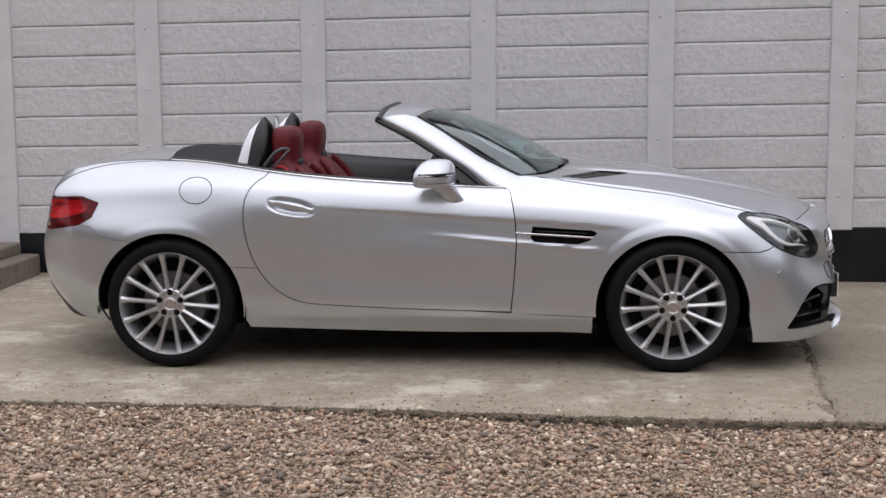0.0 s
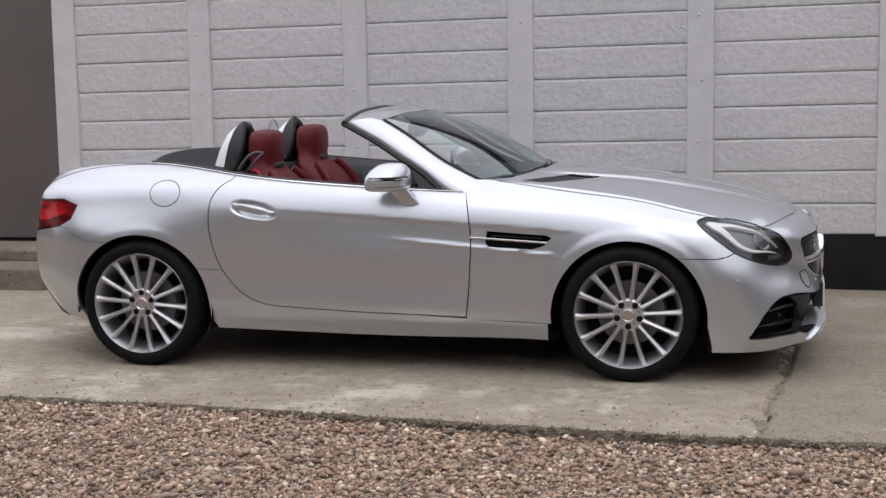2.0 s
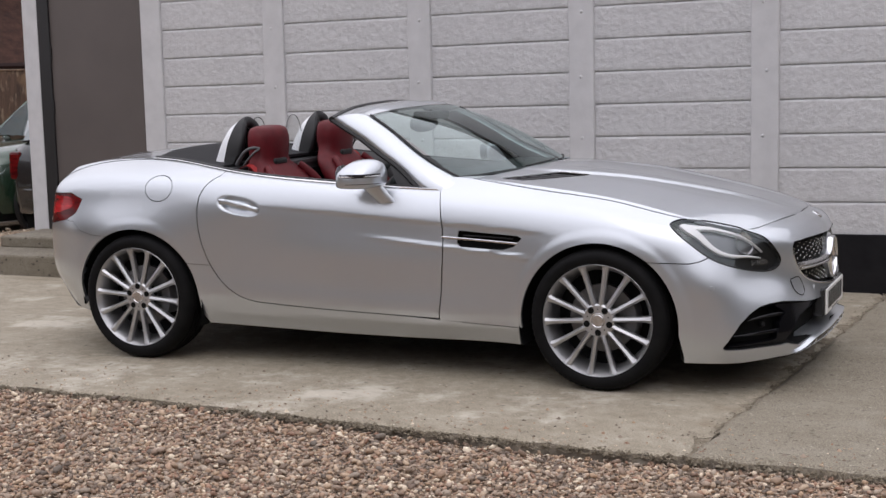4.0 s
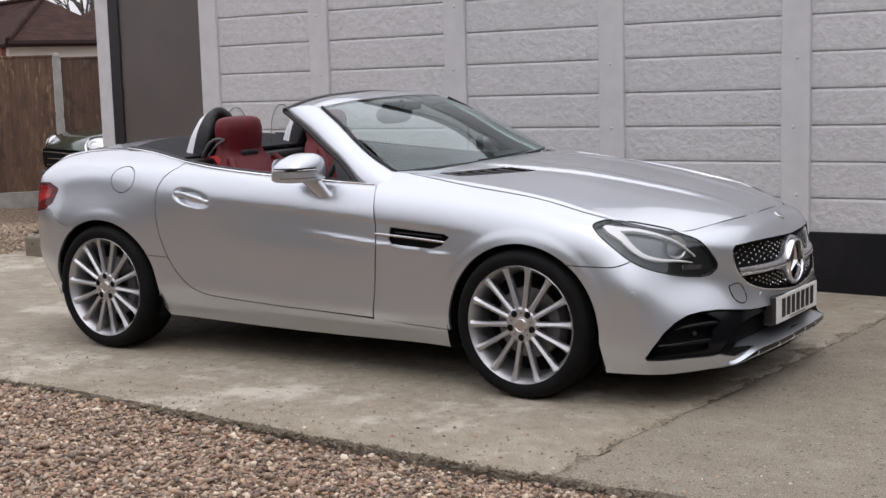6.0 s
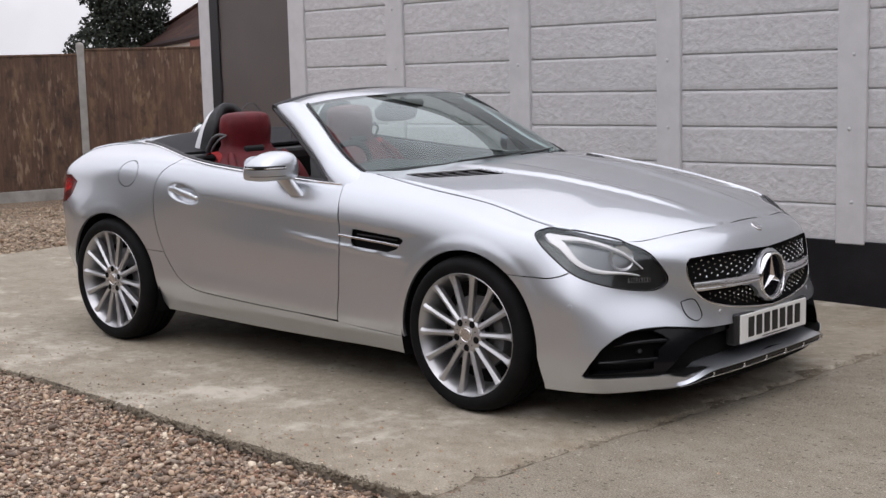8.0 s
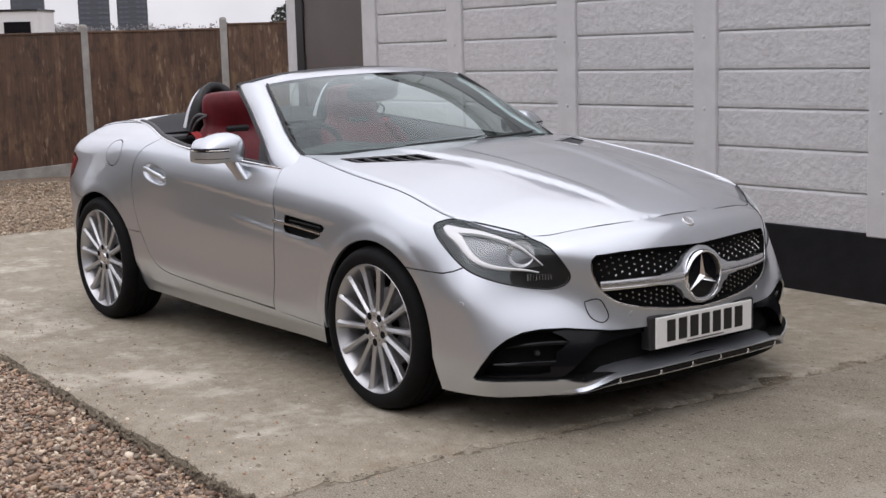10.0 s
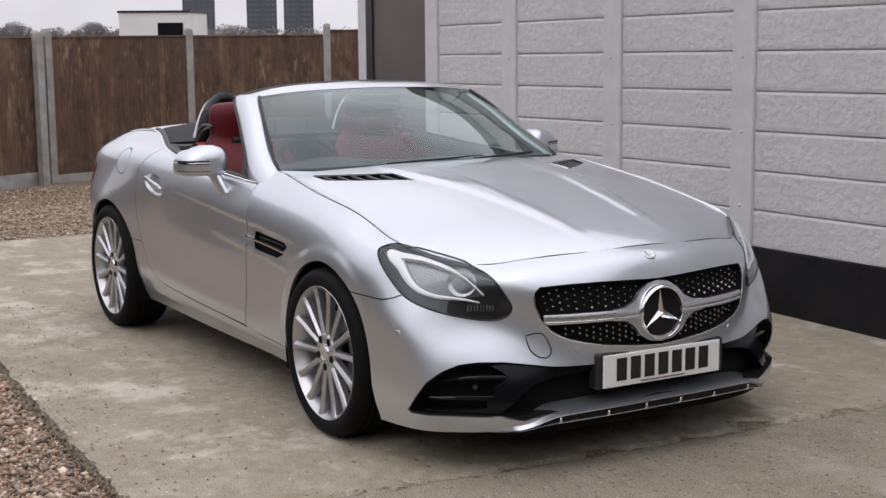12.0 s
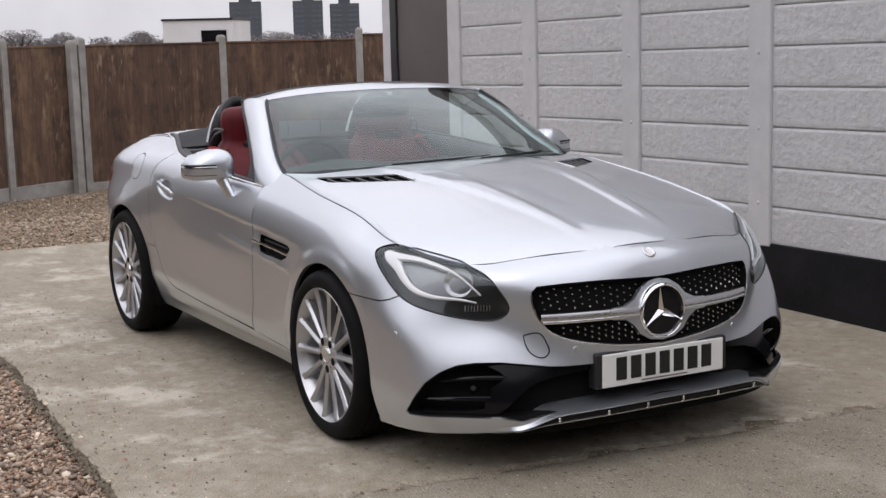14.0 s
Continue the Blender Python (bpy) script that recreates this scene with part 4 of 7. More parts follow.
def crown(bm, centre, radii, count, size, rnd, keep=lambda p: True):
    """Many small leaf clumps filling an uneven crown."""
    c = Vector(centre)
    for i in range(count):
        d = Vector((rnd.gauss(0, 1), rnd.gauss(0, 1), rnd.gauss(0, 1))).normalized() * rnd.uniform(.45, 1) ** .5
        p = c + Vector((d.x * radii[0], d.y * radii[1], d.z * radii[2]))
        p += Vector((noise.noise(p * .9), noise.noise(p * .9 + Vector((9, 0, 0))), noise.noise(p * .9 + Vector((0, 9, 0))))) * size * 3
        if not keep(p):
            continue
        a = Vector((rnd.gauss(0, 1), rnd.gauss(0, 1), rnd.gauss(0, 1))).normalized() * size * rnd.uniform(.5, 1.3)
        b = a.cross(Vector((rnd.gauss(0, 1), rnd.gauss(0, 1), rnd.gauss(0, 1)))).normalized() * size * rnd.uniform(.4, .9)
        bm.faces.new([bm.verts.new(q) for q in (p - a, p + b, p + a * 1.1, p - b)])


rnd = random.Random(11)
con = thing("conifer", "dark green bushy conifer beyond the fence", "tree", (-32.7, 21.25, -.3))
bm = bmesh.new()
tube(bm, [(0, 0, 0), (.05, 0, 2), (0, .05, 5.2)], [.22, .16, .04], 8)
part("trunk", bm, BARK, con)
bm = bmesh.new()
for k in range(9):
    z = .9 + k * .58
    crown(bm, (.25 * math.sin(k * 2.1), .25 * math.cos(k * 1.7), z), (1.8 - .13 * k, 1.8 - .13 * k, .75), 3200, .062, rnd)
part("crown", bm, LEAF, con)


def bare_tree(x, y, z, height, seed, group):
    """A leafless tree: a trunk that forks into ever finer limbs."""
    rnd = random.Random(seed)
    t = thing("bare_tree", "leafless winter tree against the sky", "tree", (x, y, z), group)
    bm, twigs = bmesh.new(), bmesh.new()

    def grow(p, d, length, r, level):
        q = p + d * length
        tube(bm if level < 2 else twigs, [p, (p + q) / 2 + Vector((rnd.uniform(-1, 1), rnd.uniform(-1, 1), 0)) * length * .06, q], [r, r * .85, r * .65], 5 if level < 2 else 3, cap=False)
        if level == 5:
            return
        for k in range(4 if level < 3 else 3 if level < 4 else 2):
            e = (d + Vector((rnd.uniform(-1, 1), rnd.uniform(-1, 1), rnd.uniform(-.25, .7))) * .75).normalized()
            grow(q - d * length * rnd.uniform(0, .35), e, length * rnd.uniform(.62, .82), r * .55, level + 1)

    grow(Vector((0, 0, 0)), Vector((0, 0, 1)), height * .27, height * .022, 0)
    part("trunk", bm, BARK, t)
    part("branchwork", twigs, TWIGS, t, "fine bare branches")
    return t


bare_tree(-30.5, 27.4, -.3, 7.6, 3, "bare trees")


def brushy_tree(y, top, wide, seed):
    """A leafless tree far off: a short trunk under a domed haze of twigs."""
    rnd = random.Random(seed)
    t = thing("bare_tree", "rounded leafless winter tree on the skyline", "tree", (-140, y, -4.5), "bare trees on the skyline")
    bm = bmesh.new()
    tube(bm, [(0, 0, 0), (.1, .1, top + 3.2)], [.35, .2], 6)
    for k in range(7):
        a = k * .9
        tube(bm, [(0, 0, top + 1.5), (.4 * math.cos(a) * wide, .45 * math.sin(a) * wide, top + 3.2), (.7 * math.cos(a) * wide, .8 * math.sin(a) * wide, top + 3.9)], [.14, .08, .03], 4)
    part("trunk", bm, BARK, t)
    bm = bmesh.new()
    for k in range(5):
        c = (rnd.uniform(-1, 1), rnd.uniform(-.6, .6) * wide, top + 4.5 - rnd.uniform(.75, 1.3))
        crown(bm, c, (1.2, wide * .66, .85), 900, .060, rnd)
    crown(bm, (0, 0, top + 2.5), (1.2, wide * 1.0, 1.6), 1500, .070, rnd)
    part("canopy", bm, HAZY, t, "fine bare branches paled for distance haze")
    return t


for k, (b, h, w) in enumerate(((30.6, 3.45, 2.1), (28.0, 2.95, 1.8), (35.4, 3.05, 1.7), (33.0, 2.5, 1.5), (38.9, 2.5, 1.2), (43.2, 3.15, 1.6), (45.6, 2.4, 1.6), (41.2, 2.35, 1.4), (58.6, 2.8, 2.0), (25.6, 3.2, 2.0))):
    brushy_tree(b, h, w, 40 + k)
bm = bmesh.new()
rnd = random.Random(8)
for k in range(70):
    y = 10 + k * 1.0
    crown(bm, (-146 + .05 * k, y, -.45 + .55 * noise.noise((y * .31, 0, 0))), (1.6, 1.3, 3.0), 420, .13, rnd)
tagged(part("far_hedgerow", bm, HAZY), "far brown winter hedgerow along the skyline", "hedge", kind="stuff")


# ---- the silver roadster ----
car = thing("convertible_car", "silver two-seat convertible with its roof down and red leather seats", "car")


class Finder:
    """Finds (s, t) on a skin from a place in side view."""

    def __init__(self, skin):
        self.skin = skin
        s, t = np.meshgrid(np.linspace(0, skin.end, 700), np.linspace(0, .77, 130), indexing="ij")
        self.s, self.t = s.ravel(), t.ravel()
        self.p = skin.at(self.s, self.t)
        self.side = self.p[:, 1] > .5

    def __call__(self, x, z):
        i = np.argmin(np.where(self.side, np.hypot(self.p[:, 0] - x, self.p[:, 2] - z), 9))
        s, t, e = self.s[i], self.t[i], .003
        for _ in range(4):
            p = self.skin.at(np.array([s, s + e, s]), np.array([t, t, t + e]))[:, ::2]
            j = np.stack([p[1] - p[0], p[2] - p[0]], 1) / e
            d = np.clip(np.linalg.lstsq(j, np.array([x, z]) - p[0], rcond=None)[0], -.02, .02)
            s, t = float(s + d[0]), float(np.clip(t + d[1], 0, .77))
        return s, t


find_front, find_rear = Finder(FRONT), Finder(REAR)


def inside(poly, pts):
    x, y = pts[:, 0], pts[:, 1]
    c = np.zeros(len(pts), bool)
    for (x0, y0), (x1, y1) in zip(poly, np.roll(poly, -1, 0)):
        hit = ((y0 > y) != (y1 > y)) & (x < (x1 - x0) * (y - y0) / (y1 - y0 + 1e-12) + x0)
        c ^= hit
    return c


def shrink(poly, d, fixed):
    """Moves a polygon's corners inwards by d; corners with fixed stay."""
    p = np.array(poly, float)
    area = np.sum(p[:, 0] * np.roll(p[:, 1], -1) - p[:, 1] * np.roll(p[:, 0], -1))
    q = np.roll(p, -1, 0) - p
    q /= np.maximum(np.linalg.norm(q, axis=1, keepdims=True), 1e-9)
    n = np.stack([-q[:, 1], q[:, 0]], 1) * np.sign(area)
    m = n + np.roll(n, 1, 0)
    m /= np.maximum(np.linalg.norm(m, axis=1, keepdims=True), 1e-9)
    dot = np.maximum(np.sum(m * n, 1), .5)
    out = p + m * (d / dot)[:, None]
    out[fixed] = p[fixed]
    return out


def densify(poly, step):
    out = []
    for a, b in zip(poly, np.roll(poly, -1, 0)):
        n = max(1, int(np.linalg.norm(b - a) / step))
        out += [a + (b - a) * i / n for i in range(n)]
    return np.array(out)


def sheet(outline, holes=(), gap=.0022, step=.02, fix=lambda p: np.zeros(len(p), bool), dense=None, extra=()):
    """Triangulates a panel over its outline in (s, t): points, triangles, outline edges."""
    from mathutils.geometry import delaunay_2d_cdt
    poly = np.array(outline, float)
    poly = densify(shrink(poly, gap, fix(poly)), step)
    rings = [poly] + [densify(shrink(np.array(h, float), -gap, np.zeros(len(h), bool)), step * .5) for h in holes]
    lo, hi = poly.min(0), poly.max(0)
    gs, gt = np.meshgrid(np.arange(lo[0], hi[0], step), np.arange(lo[1], hi[1], step), indexing="ij")
    pts = np.stack([gs.ravel(), gt.ravel()], 1)
    if dense is not None:
        (cs, ct), rs, rt, fine = dense
        fs_, ft_ = np.meshgrid(np.arange(cs - rs, cs + rs, fine), np.arange(ct - rt, ct + rt, fine), indexing="ij")
        pts = np.concatenate([pts[(np.abs(pts[:, 0] - cs) > rs) | (np.abs(pts[:, 1] - ct) > rt)], np.stack([fs_.ravel(), ft_.ravel()], 1)])
    keep = inside(poly, pts)
    for h in rings[1:]:
        keep &= ~inside(h, pts)
    pts = pts[keep]
    border = np.concatenate(rings)
    if len(extra):
        more = np.array(extra, float)
        more = more[inside(poly, more)]
        more = more[[np.min(np.hypot(border[:, 0] - p[0], border[:, 1] - p[1])) > .004 for p in more]]
        border = np.concatenate([border, more])
    else:
        more = np.zeros((0, 2))
    if len(pts):
        far = np.array([np.min(np.hypot(border[:, 0] - p[0], border[:, 1] - p[1])) > step * .45 for p in pts])
        pts = pts[far]
    pts = np.concatenate([pts, more])
    verts, edges = [], []
    for r in rings:
        k = len(verts)
        verts += [Vector(p) for p in r]
        edges += [(k + i, k + (i + 1) % len(r)) for i in range(len(r))]
    verts += [Vector(p) for p in pts]
    vo, eo, fo, *_ = delaunay_2d_cdt(verts, edges, [], 0, 1e-6)
    vo = np.array([tuple(p) for p in vo])
    fo = np.array([f for f in fo])
    mid = vo[fo].mean(1)
    ok = inside(poly, mid)
    for h in rings[1:]:
        ok &= ~inside(h, mid)
    return vo, fo[ok]


def panel(name, surface, flat, material, parent, label="", sides=(-1,), fold=.014, lift=0.0, centre=None):
    """A pressed panel: the flat triangulation laid on a surface, its edges turned in. sides: -1 right, 1 left, both for one across the nose or tail.
    centre: the s at which the two halves meet."""
    uv, tri = flat
    p, n = surface(uv[:, 0], uv[:, 1])
    p = p + n * lift
    count = {}
    for t in tri:
        for a, b in ((t[0], t[1]), (t[1], t[2]), (t[2], t[0])):
            k = (min(a, b), max(a, b))
            count[k] = None if k in count else (a, b)
    rim = [e for e in count.values() if e]
    if centre is not None:
        rim = [(a, b) for a, b in rim if abs(uv[a, 0] - centre) > 1e-4 or abs(uv[b, 0] - centre) > 1e-4]
    verts, faces, normals = [], [], []
    for side in sides:
        f = np.array((1, side, 1))
        k = len(verts)
        pp, nn = p * f, n * f
        verts += list(pp)
        order = (0, 1, 2)
        g = np.cross(pp[tri[:, 1]] - pp[tri[:, 0]], pp[tri[:, 2]] - pp[tri[:, 0]])
        if np.sum(g * nn[tri[:, 0]]) < 0:
            order = (0, 2, 1)
        for t in tri:
            t = t[list(order)]
            faces.append(tuple(int(q) + k for q in t))
            normals += [tuple(nn[q]) for q in t]
        if fold:
            inner = {}
            for a, b in rim:
                for q in (a, b):
                    if q not in inner:
                        inner[q] = len(verts)
                        verts.append(pp[q] - nn[q] * fold)
                quad = (a + k, inner[a], inner[b], b + k) if order == (0, 1, 2) else (b + k, inner[b], inner[a], a + k)
                w = [np.array(verts[q]) for q in quad]
                h = np.cross(w[1] - w[0], w[2] - w[0])
                h = h / max(np.linalg.norm(h), 1e-9)
                faces.append(tuple(int(q) for q in quad))
                normals += [tuple(h)] * 4
    me = bpy.data.meshes.new(name)
    me.from_pydata([tuple(q) for q in verts], [], faces)
    me.polygons.foreach_set("use_smooth", [True] * len(me.polygons))
    me.normals_split_custom_set(normals)
    me.materials.append(material)
    me.update()
    ob = new(name, me)
    ob.parent = parent
    return tagged(ob, label)


def on_front(s, t):
    return FRONT.at(s, t), FRONT.normal(s, t)


def on_rear(s, t):
    return REAR.at(s, t), REAR.normal(s, t)


def side_line(find, points):
    return [find(x, z) for x, z in points]


def arch(find, cx, cz, r, a0, a1, n=26):
    return [find(cx + r * math.cos(radians(a0 + (a1 - a0) * i / n)), cz + r * math.sin(radians(a0 + (a1 - a0) * i / n))) for i in range(n + 1)]


END = FRONT.end
# outlines that panels share, in side view (x, z) or along the skin (s, t)
DOOR_FRONT = [(.445, .283), (.458, .40), (.466, .511), (.472, .62), (.468, .70), (.461, .755), (.449, .82), (.437, .866)]
DOOR_REAR = [(-.752, .930), (-.790, .905), (-.818, .875), (-.840, .83), (-.848, .779), (-.848, .72), (-.842, .669), (-.828, .60), (-.804, .532), (-.771, .472), (-.731, .421), (-.687, .38), (-.635, .347), (-.58, .327), (-.525, .317)]
DOOR_LOW = [(-.4, .309), (-.112, .296), (.2, .289)]
LAMP = [(.905, .77), (1.005, .722), (1.060, .632), (1.052, .565), (1.010, .508), (.947, .458), (.86, .424), (.756, .398), (.66, .384), (.595, .392), (.560, .425), (.574, .468), (.604, .54), (.64, .648), (.70, .77)]
lamp_run = [(float(s), min(float(t), .77)) for s, t, _ in curve([(s, t, 0) for s, t in LAMP], 4)]
LAMP_BACK, LAMP_LOW, LAMP_IN = lamp_run[:20], lamp_run[20:41], lamp_run[41:]
GRILLE = [(0, .496), (.242, .504), (.348, .505), (.437, .500), (.461, .478), (.470, .436), (.461, .387), (.431, .344), (.384, .312), (.283, .281), (.171, .262), (0, .247)]
MOUTH = [(0, .208), (.277, .208), (.378, .209), (.422, .211), (.499, .220), (.58, .228), (.664, .2285), (.727, .2225), (.79, .204), (.855, .172), (.907, .126), (.945, .082), (.934, .074), (.852, .074), (.716, .078), (.61, .077), (.557, .078), (.52, .071), (.48, .063), (.45, .072), (.40, .083), (.315, .088), (.188, .090), (0, .091)]
VENT = [(2.117, .520), (1.835, .502), (1.815, .492), (1.85, .458), (1.905, .442), (2.11, .452), (2.126, .47)]
TAIL = [(4.239, .601), (4.339, .632), (4.70, .642), (4.76, .55), (4.72, .478), (4.60, .478), (4.351, .508), (4.274, .542)]
ARCH_F = (1.213, .297, .361)
ARCH_R = (-1.222, .298, .363)

af = arch(find_front, *ARCH_F, -4, 52)                        # nose side of the front arch, upwards
ag = arch(find_front, *ARCH_F, 52, 186)                       # over the top to the back
rf = arch(find_rear, *ARCH_R, -8, 33)
rg = arch(find_rear, *ARCH_R, 33, 117)
rh = arch(find_rear, *ARCH_R, 117, 182)
s_nose, s_sill_f, s_sill_r, s_tail = find_front(1.592, .15)[0], find_front(.834, .18)[0], find_rear(-.83, .195)[0], find_rear(-1.545, .24)[0]
s_doortop_f, s_doortop_r = find_rear(.432, .872)[0], find_rear(-.742, .948)[0]

# rings that carry the pressed lip round each arch
lip_f = sum((arch(find_front, ARCH_F[0], ARCH_F[1], r, -4, 186, 74) for r in (.386, .394, .402, .410, .418, .426, .434)), [])
lip_r = sum((arch(find_rear, ARCH_R[0], ARCH_R[1], r, -8, 182, 74) for r in (.386, .394, .402, .410, .418, .426, .434)), [])

both = (-1, 1)
at_nose = lambda p: p[:, 0] < 1e-4
at_tail = lambda p: p[:, 0] > END - 1e-4
bumper_line = side_line(find_front, [(1.618, .579), (1.66, .588)])
bumper = [(0, .078), (.18, .078), (.36, .076), (.425, .068), (.456, .050), (.480, .032), (.52, .026), (.62, .018), (.8, .008), (s_nose, 0), (s_nose, .03)] + af + bumper_line + LAMP_LOW + LAMP_IN + [(.45, .77), (.25, .77), (0, .77)] + GRILLE + MOUTH
panel("front_bumper", on_front, sheet(bumper, fix=at_nose, extra=lip_f), PAINT, car, sides=both, centre=0, fold=.03)
sill_seam_f = side_line(find_front, [(.837, .262), (.64, .268), (.45, .275)])
fender = ag + sill_seam_f + side_line(find_front, DOOR_FRONT) + [(find_front(.448, .905)[0], .752), (find_front(.475, .93)[0], .77)] + [(s, .77) for s in (2.0, 1.6, 1.3, 1.1)] + LAMP_BACK + LAMP_LOW[:1] + bumper_line[::-1]
f_fender = sheet(fender, [VENT], step=.013, extra=lip_f)
door_outline = side_line(find_rear, DOOR_FRONT) + [(s_doortop_f, .77), (s_doortop_f + .4, .77), (s_doortop_r - .3, .77), (s_doortop_r, .77)] + side_line(find_rear, DOOR_REAR) + side_line(find_rear, DOOR_LOW)
f_door = sheet(door_outline, gap=.0034, step=.0105, dense=(find_rear(-.615, .789), .15, .07, .0042))
sill_outline = [(s_sill_f, 0), (2.6, 0), (3.0, 0), (s_sill_r, 0)] + rf + side_line(find_rear, [(-.785, .492)]) + side_line(find_rear, DOOR_REAR[9:]) + side_line(find_rear, DOOR_LOW) + side_line(find_rear, [(.45, .279), (.64, .268), (.837, .262)])
f_sill = sheet(sill_outline, gap=.0016, extra=lip_r)
tail_front = [(4.351, .508), (4.274, .542), (4.239, .601), (4.339, .632), (4.70, .642)]
rear_seam = side_line(find_rear, [(-1.47, .626), (-1.50, .629), (-1.565, .648), (-1.616, .690)])
quarter = rg + rear_seam + tail_front + [(4.72, .77), (4.4, .77), (4.0, .77), (3.7, .77), (s_doortop_r, .77)] + side_line(find_rear, DOOR_REAR[:10]) + side_line(find_rear, [(-.785, .492)])
fs, ft = find_rear(-1.082, .870)
FLAP = [(fs + .080 * math.cos(a), ft + .0525 * math.sin(a)) for a in np.linspace(0, math.tau, 28, endpoint=False)]
f_quarter = sheet(quarter, [FLAP], gap=.0014, step=.015, extra=lip_r)
f_quarter_plain = sheet(quarter, gap=.0014)
f_flap = sheet(FLAP)
f_rear = sheet([(s_tail, 0), (4.6, 0), (5.0, 0), (END, 0), (END, .47), (5.0, .472), (4.76, .474), (4.72, .478), (4.60, .478), (4.351, .508)] + rear_seam[::-1] + rh, fix=at_tail, gap=.0011, extra=lip_r)
f_boot = sheet([(4.72, .77), (4.70, .642), (4.76, .55), (4.72, .478), (5.0, .472), (END, .47), (END, .77)], fix=at_tail)
panel("rear_bumper", on_rear, f_rear, PAINT, car, sides=both, centre=END)
boot = panel("boot_lid", on_rear, f_boot, PAINT, car, sides=both, centre=END)
doors = {}
for side in both:
    panel("front_wing", on_front, f_fender, PAINT, car, sides=(side,))
    doors[side] = panel("door", on_rear, f_door, PAINT, car, sides=(side,))
    panel("sill", on_rear, f_sill, PAINT, car, sides=(side,))
    q = panel("rear_wing", on_rear, f_quarter if side < 0 else f_quarter_plain, PAINT, car, sides=(side,))
    if side < 0:
        panel("fuel_flap", on_rear, f_flap, PAINT, q, sides=(side,))
    # dark shell behind the gaps
    us, ut = np.meshgrid(np.linspace(0, END, 170), np.linspace(0, .76, 26), indexing="ij")
    p, n = on_rear(us.ravel(), ut.ravel())
    pf, nf = on_front(us.ravel(), ut.ravel())
    w = (us.ravel() < 2.2)[:, None]
    p, n = np.where(w, pf, p), np.where(w, nf, n)
    q = (p - n * .022) * (1, side, 1)
    keep = np.ones(len(q), bool)
    for cx, cz, r in (ARCH_F, ARCH_R):
        keep &= ~((np.hypot(p[:, 0] - cx, np.maximum(p[:, 2] - cz, 0) * 1.0) < r + .012) & (p[:, 2] < cz + r + .02) & (np.abs(p[:, 1]) > .55) & (np.hypot(p[:, 0] - cx, p[:, 2] - cz) < r + .012) | (np.abs(p[:, 0] - cx) < r) & (p[:, 2] < cz) & (p[:, 1] > .6))
    keep &= ~((us.ravel() > s_tail - .12) & (ut.ravel() < .07))
    keep &= ~((us.ravel() < .96) & (ut.ravel() > .04) & (ut.ravel() < .52))
    keep &= ~((us.ravel() > .55) & (us.ravel() < 1.07) & (ut.ravel() > .37))
    faces = []
    for i in range(169):
        for j in range(25):
            k = (i * 26 + j, (i + 1) * 26 + j, (i + 1) * 26 + j + 1, i * 26 + j + 1)
            if all(keep[list(k)]):
                faces.append(k)
    obj("inner_shell", q, faces, LINER, car)


# bonnet and rear deck
def on_bonnet(s, t):
    p = bonnet_point(s, t)
    e = .004
    n = np.cross(bonnet_point(s + e, t) - bonnet_point(s - e, t), bonnet_point(s, t + e) - bonnet_point(s, t - e))
    return p, n / np.linalg.norm(n, axis=1, keepdims=True)


edge = FRONT.at(np.linspace(0, 2.17, 60), np.full(60, .77))
right = [(x, -w) for x, w, _ in edge[::-1]]
left = [(x, w) for x, w, _ in edge[1:]]
cowl = [(.62, .60), (.685, .40), (.72, .2), (.73, 0), (.72, -.2), (.685, -.40), (.62, -.60)]
VENT_B = [(.688, -.652), (.875, -.392), (1.018, -.390), (.788, -.642)]
vent_l = [(x, -y) for x, y in VENT_B[::-1]]
bonnet = panel("bonnet", on_bonnet, sheet(right + left + cowl, [VENT_B, vent_l], step=.0155, gap=.0020), PAINT, car, sides=(1,))


for sg in both:
    bm = bmesh.new()
    run = FRONT.at(np.linspace(.30, .70, 20), np.full(20, .77))
    tube(bm, [Vector((x, w * sg, z - .0052)) for x, w, z in run], .0037, 6, cap=False)
    uv = curve([(.965, .744, 0), (1.1, .742, 0), (1.3, .742, 0), (1.5, .742, 0), (1.7, .746, 0), (1.85, .754, 0), (2.0, .763, 0), (2.09, .768, 0)], 8)
    run, nn = on_front(uv[:, 0], uv[:, 1])
    tube(bm, (run - nn * .0008) * (1, sg, 1), .0019, 6, cap=False)
    part("bonnet_gap", bm, LINER, car, "dark shut line beside the bonnet")


def deck_point(x, y):
    k = np.array([(-.60, .77, .935), (-.95, .69, .968), (-1.215, .61, .998), (-1.6, .60, .985), (-1.80, .565, .945), (-1.90, .53, .915)])[::-1]
    x, y = np.atleast_1d(np.asarray(x, float)), np.atleast_1d(np.asarray(y, float))
    z = spline_at(k[:, 0], k[:, 2:], spline(k[:, 0], k[:, 2:]), x)[:, 0]
    w = np.interp(x, k[:, 0], k[:, 1])
    return np.stack([x, y, z + np.interp(x, [-1.9, -1.75, -1.3, -.9], [.012, .03, .026, .022]) * (1 - (y / w) ** 2)], 1)


def on_deck(s, t):
    p, e = deck_point(s, t), .004
    n = np.cross(deck_point(s + e, t) - deck_point(s - e, t), deck_point(s, t + e) - deck_point(s, t - e))
    return p, n / np.linalg.norm(n, axis=1, keepdims=True)


def on_cover(s, t):
    p, n = on_deck(s, t)
    p[:, 2] += .007 * smooth(.60, .35, np.abs(p[:, 1])) * smooth(-.84, -1.0, p[:, 0])
    return p, n


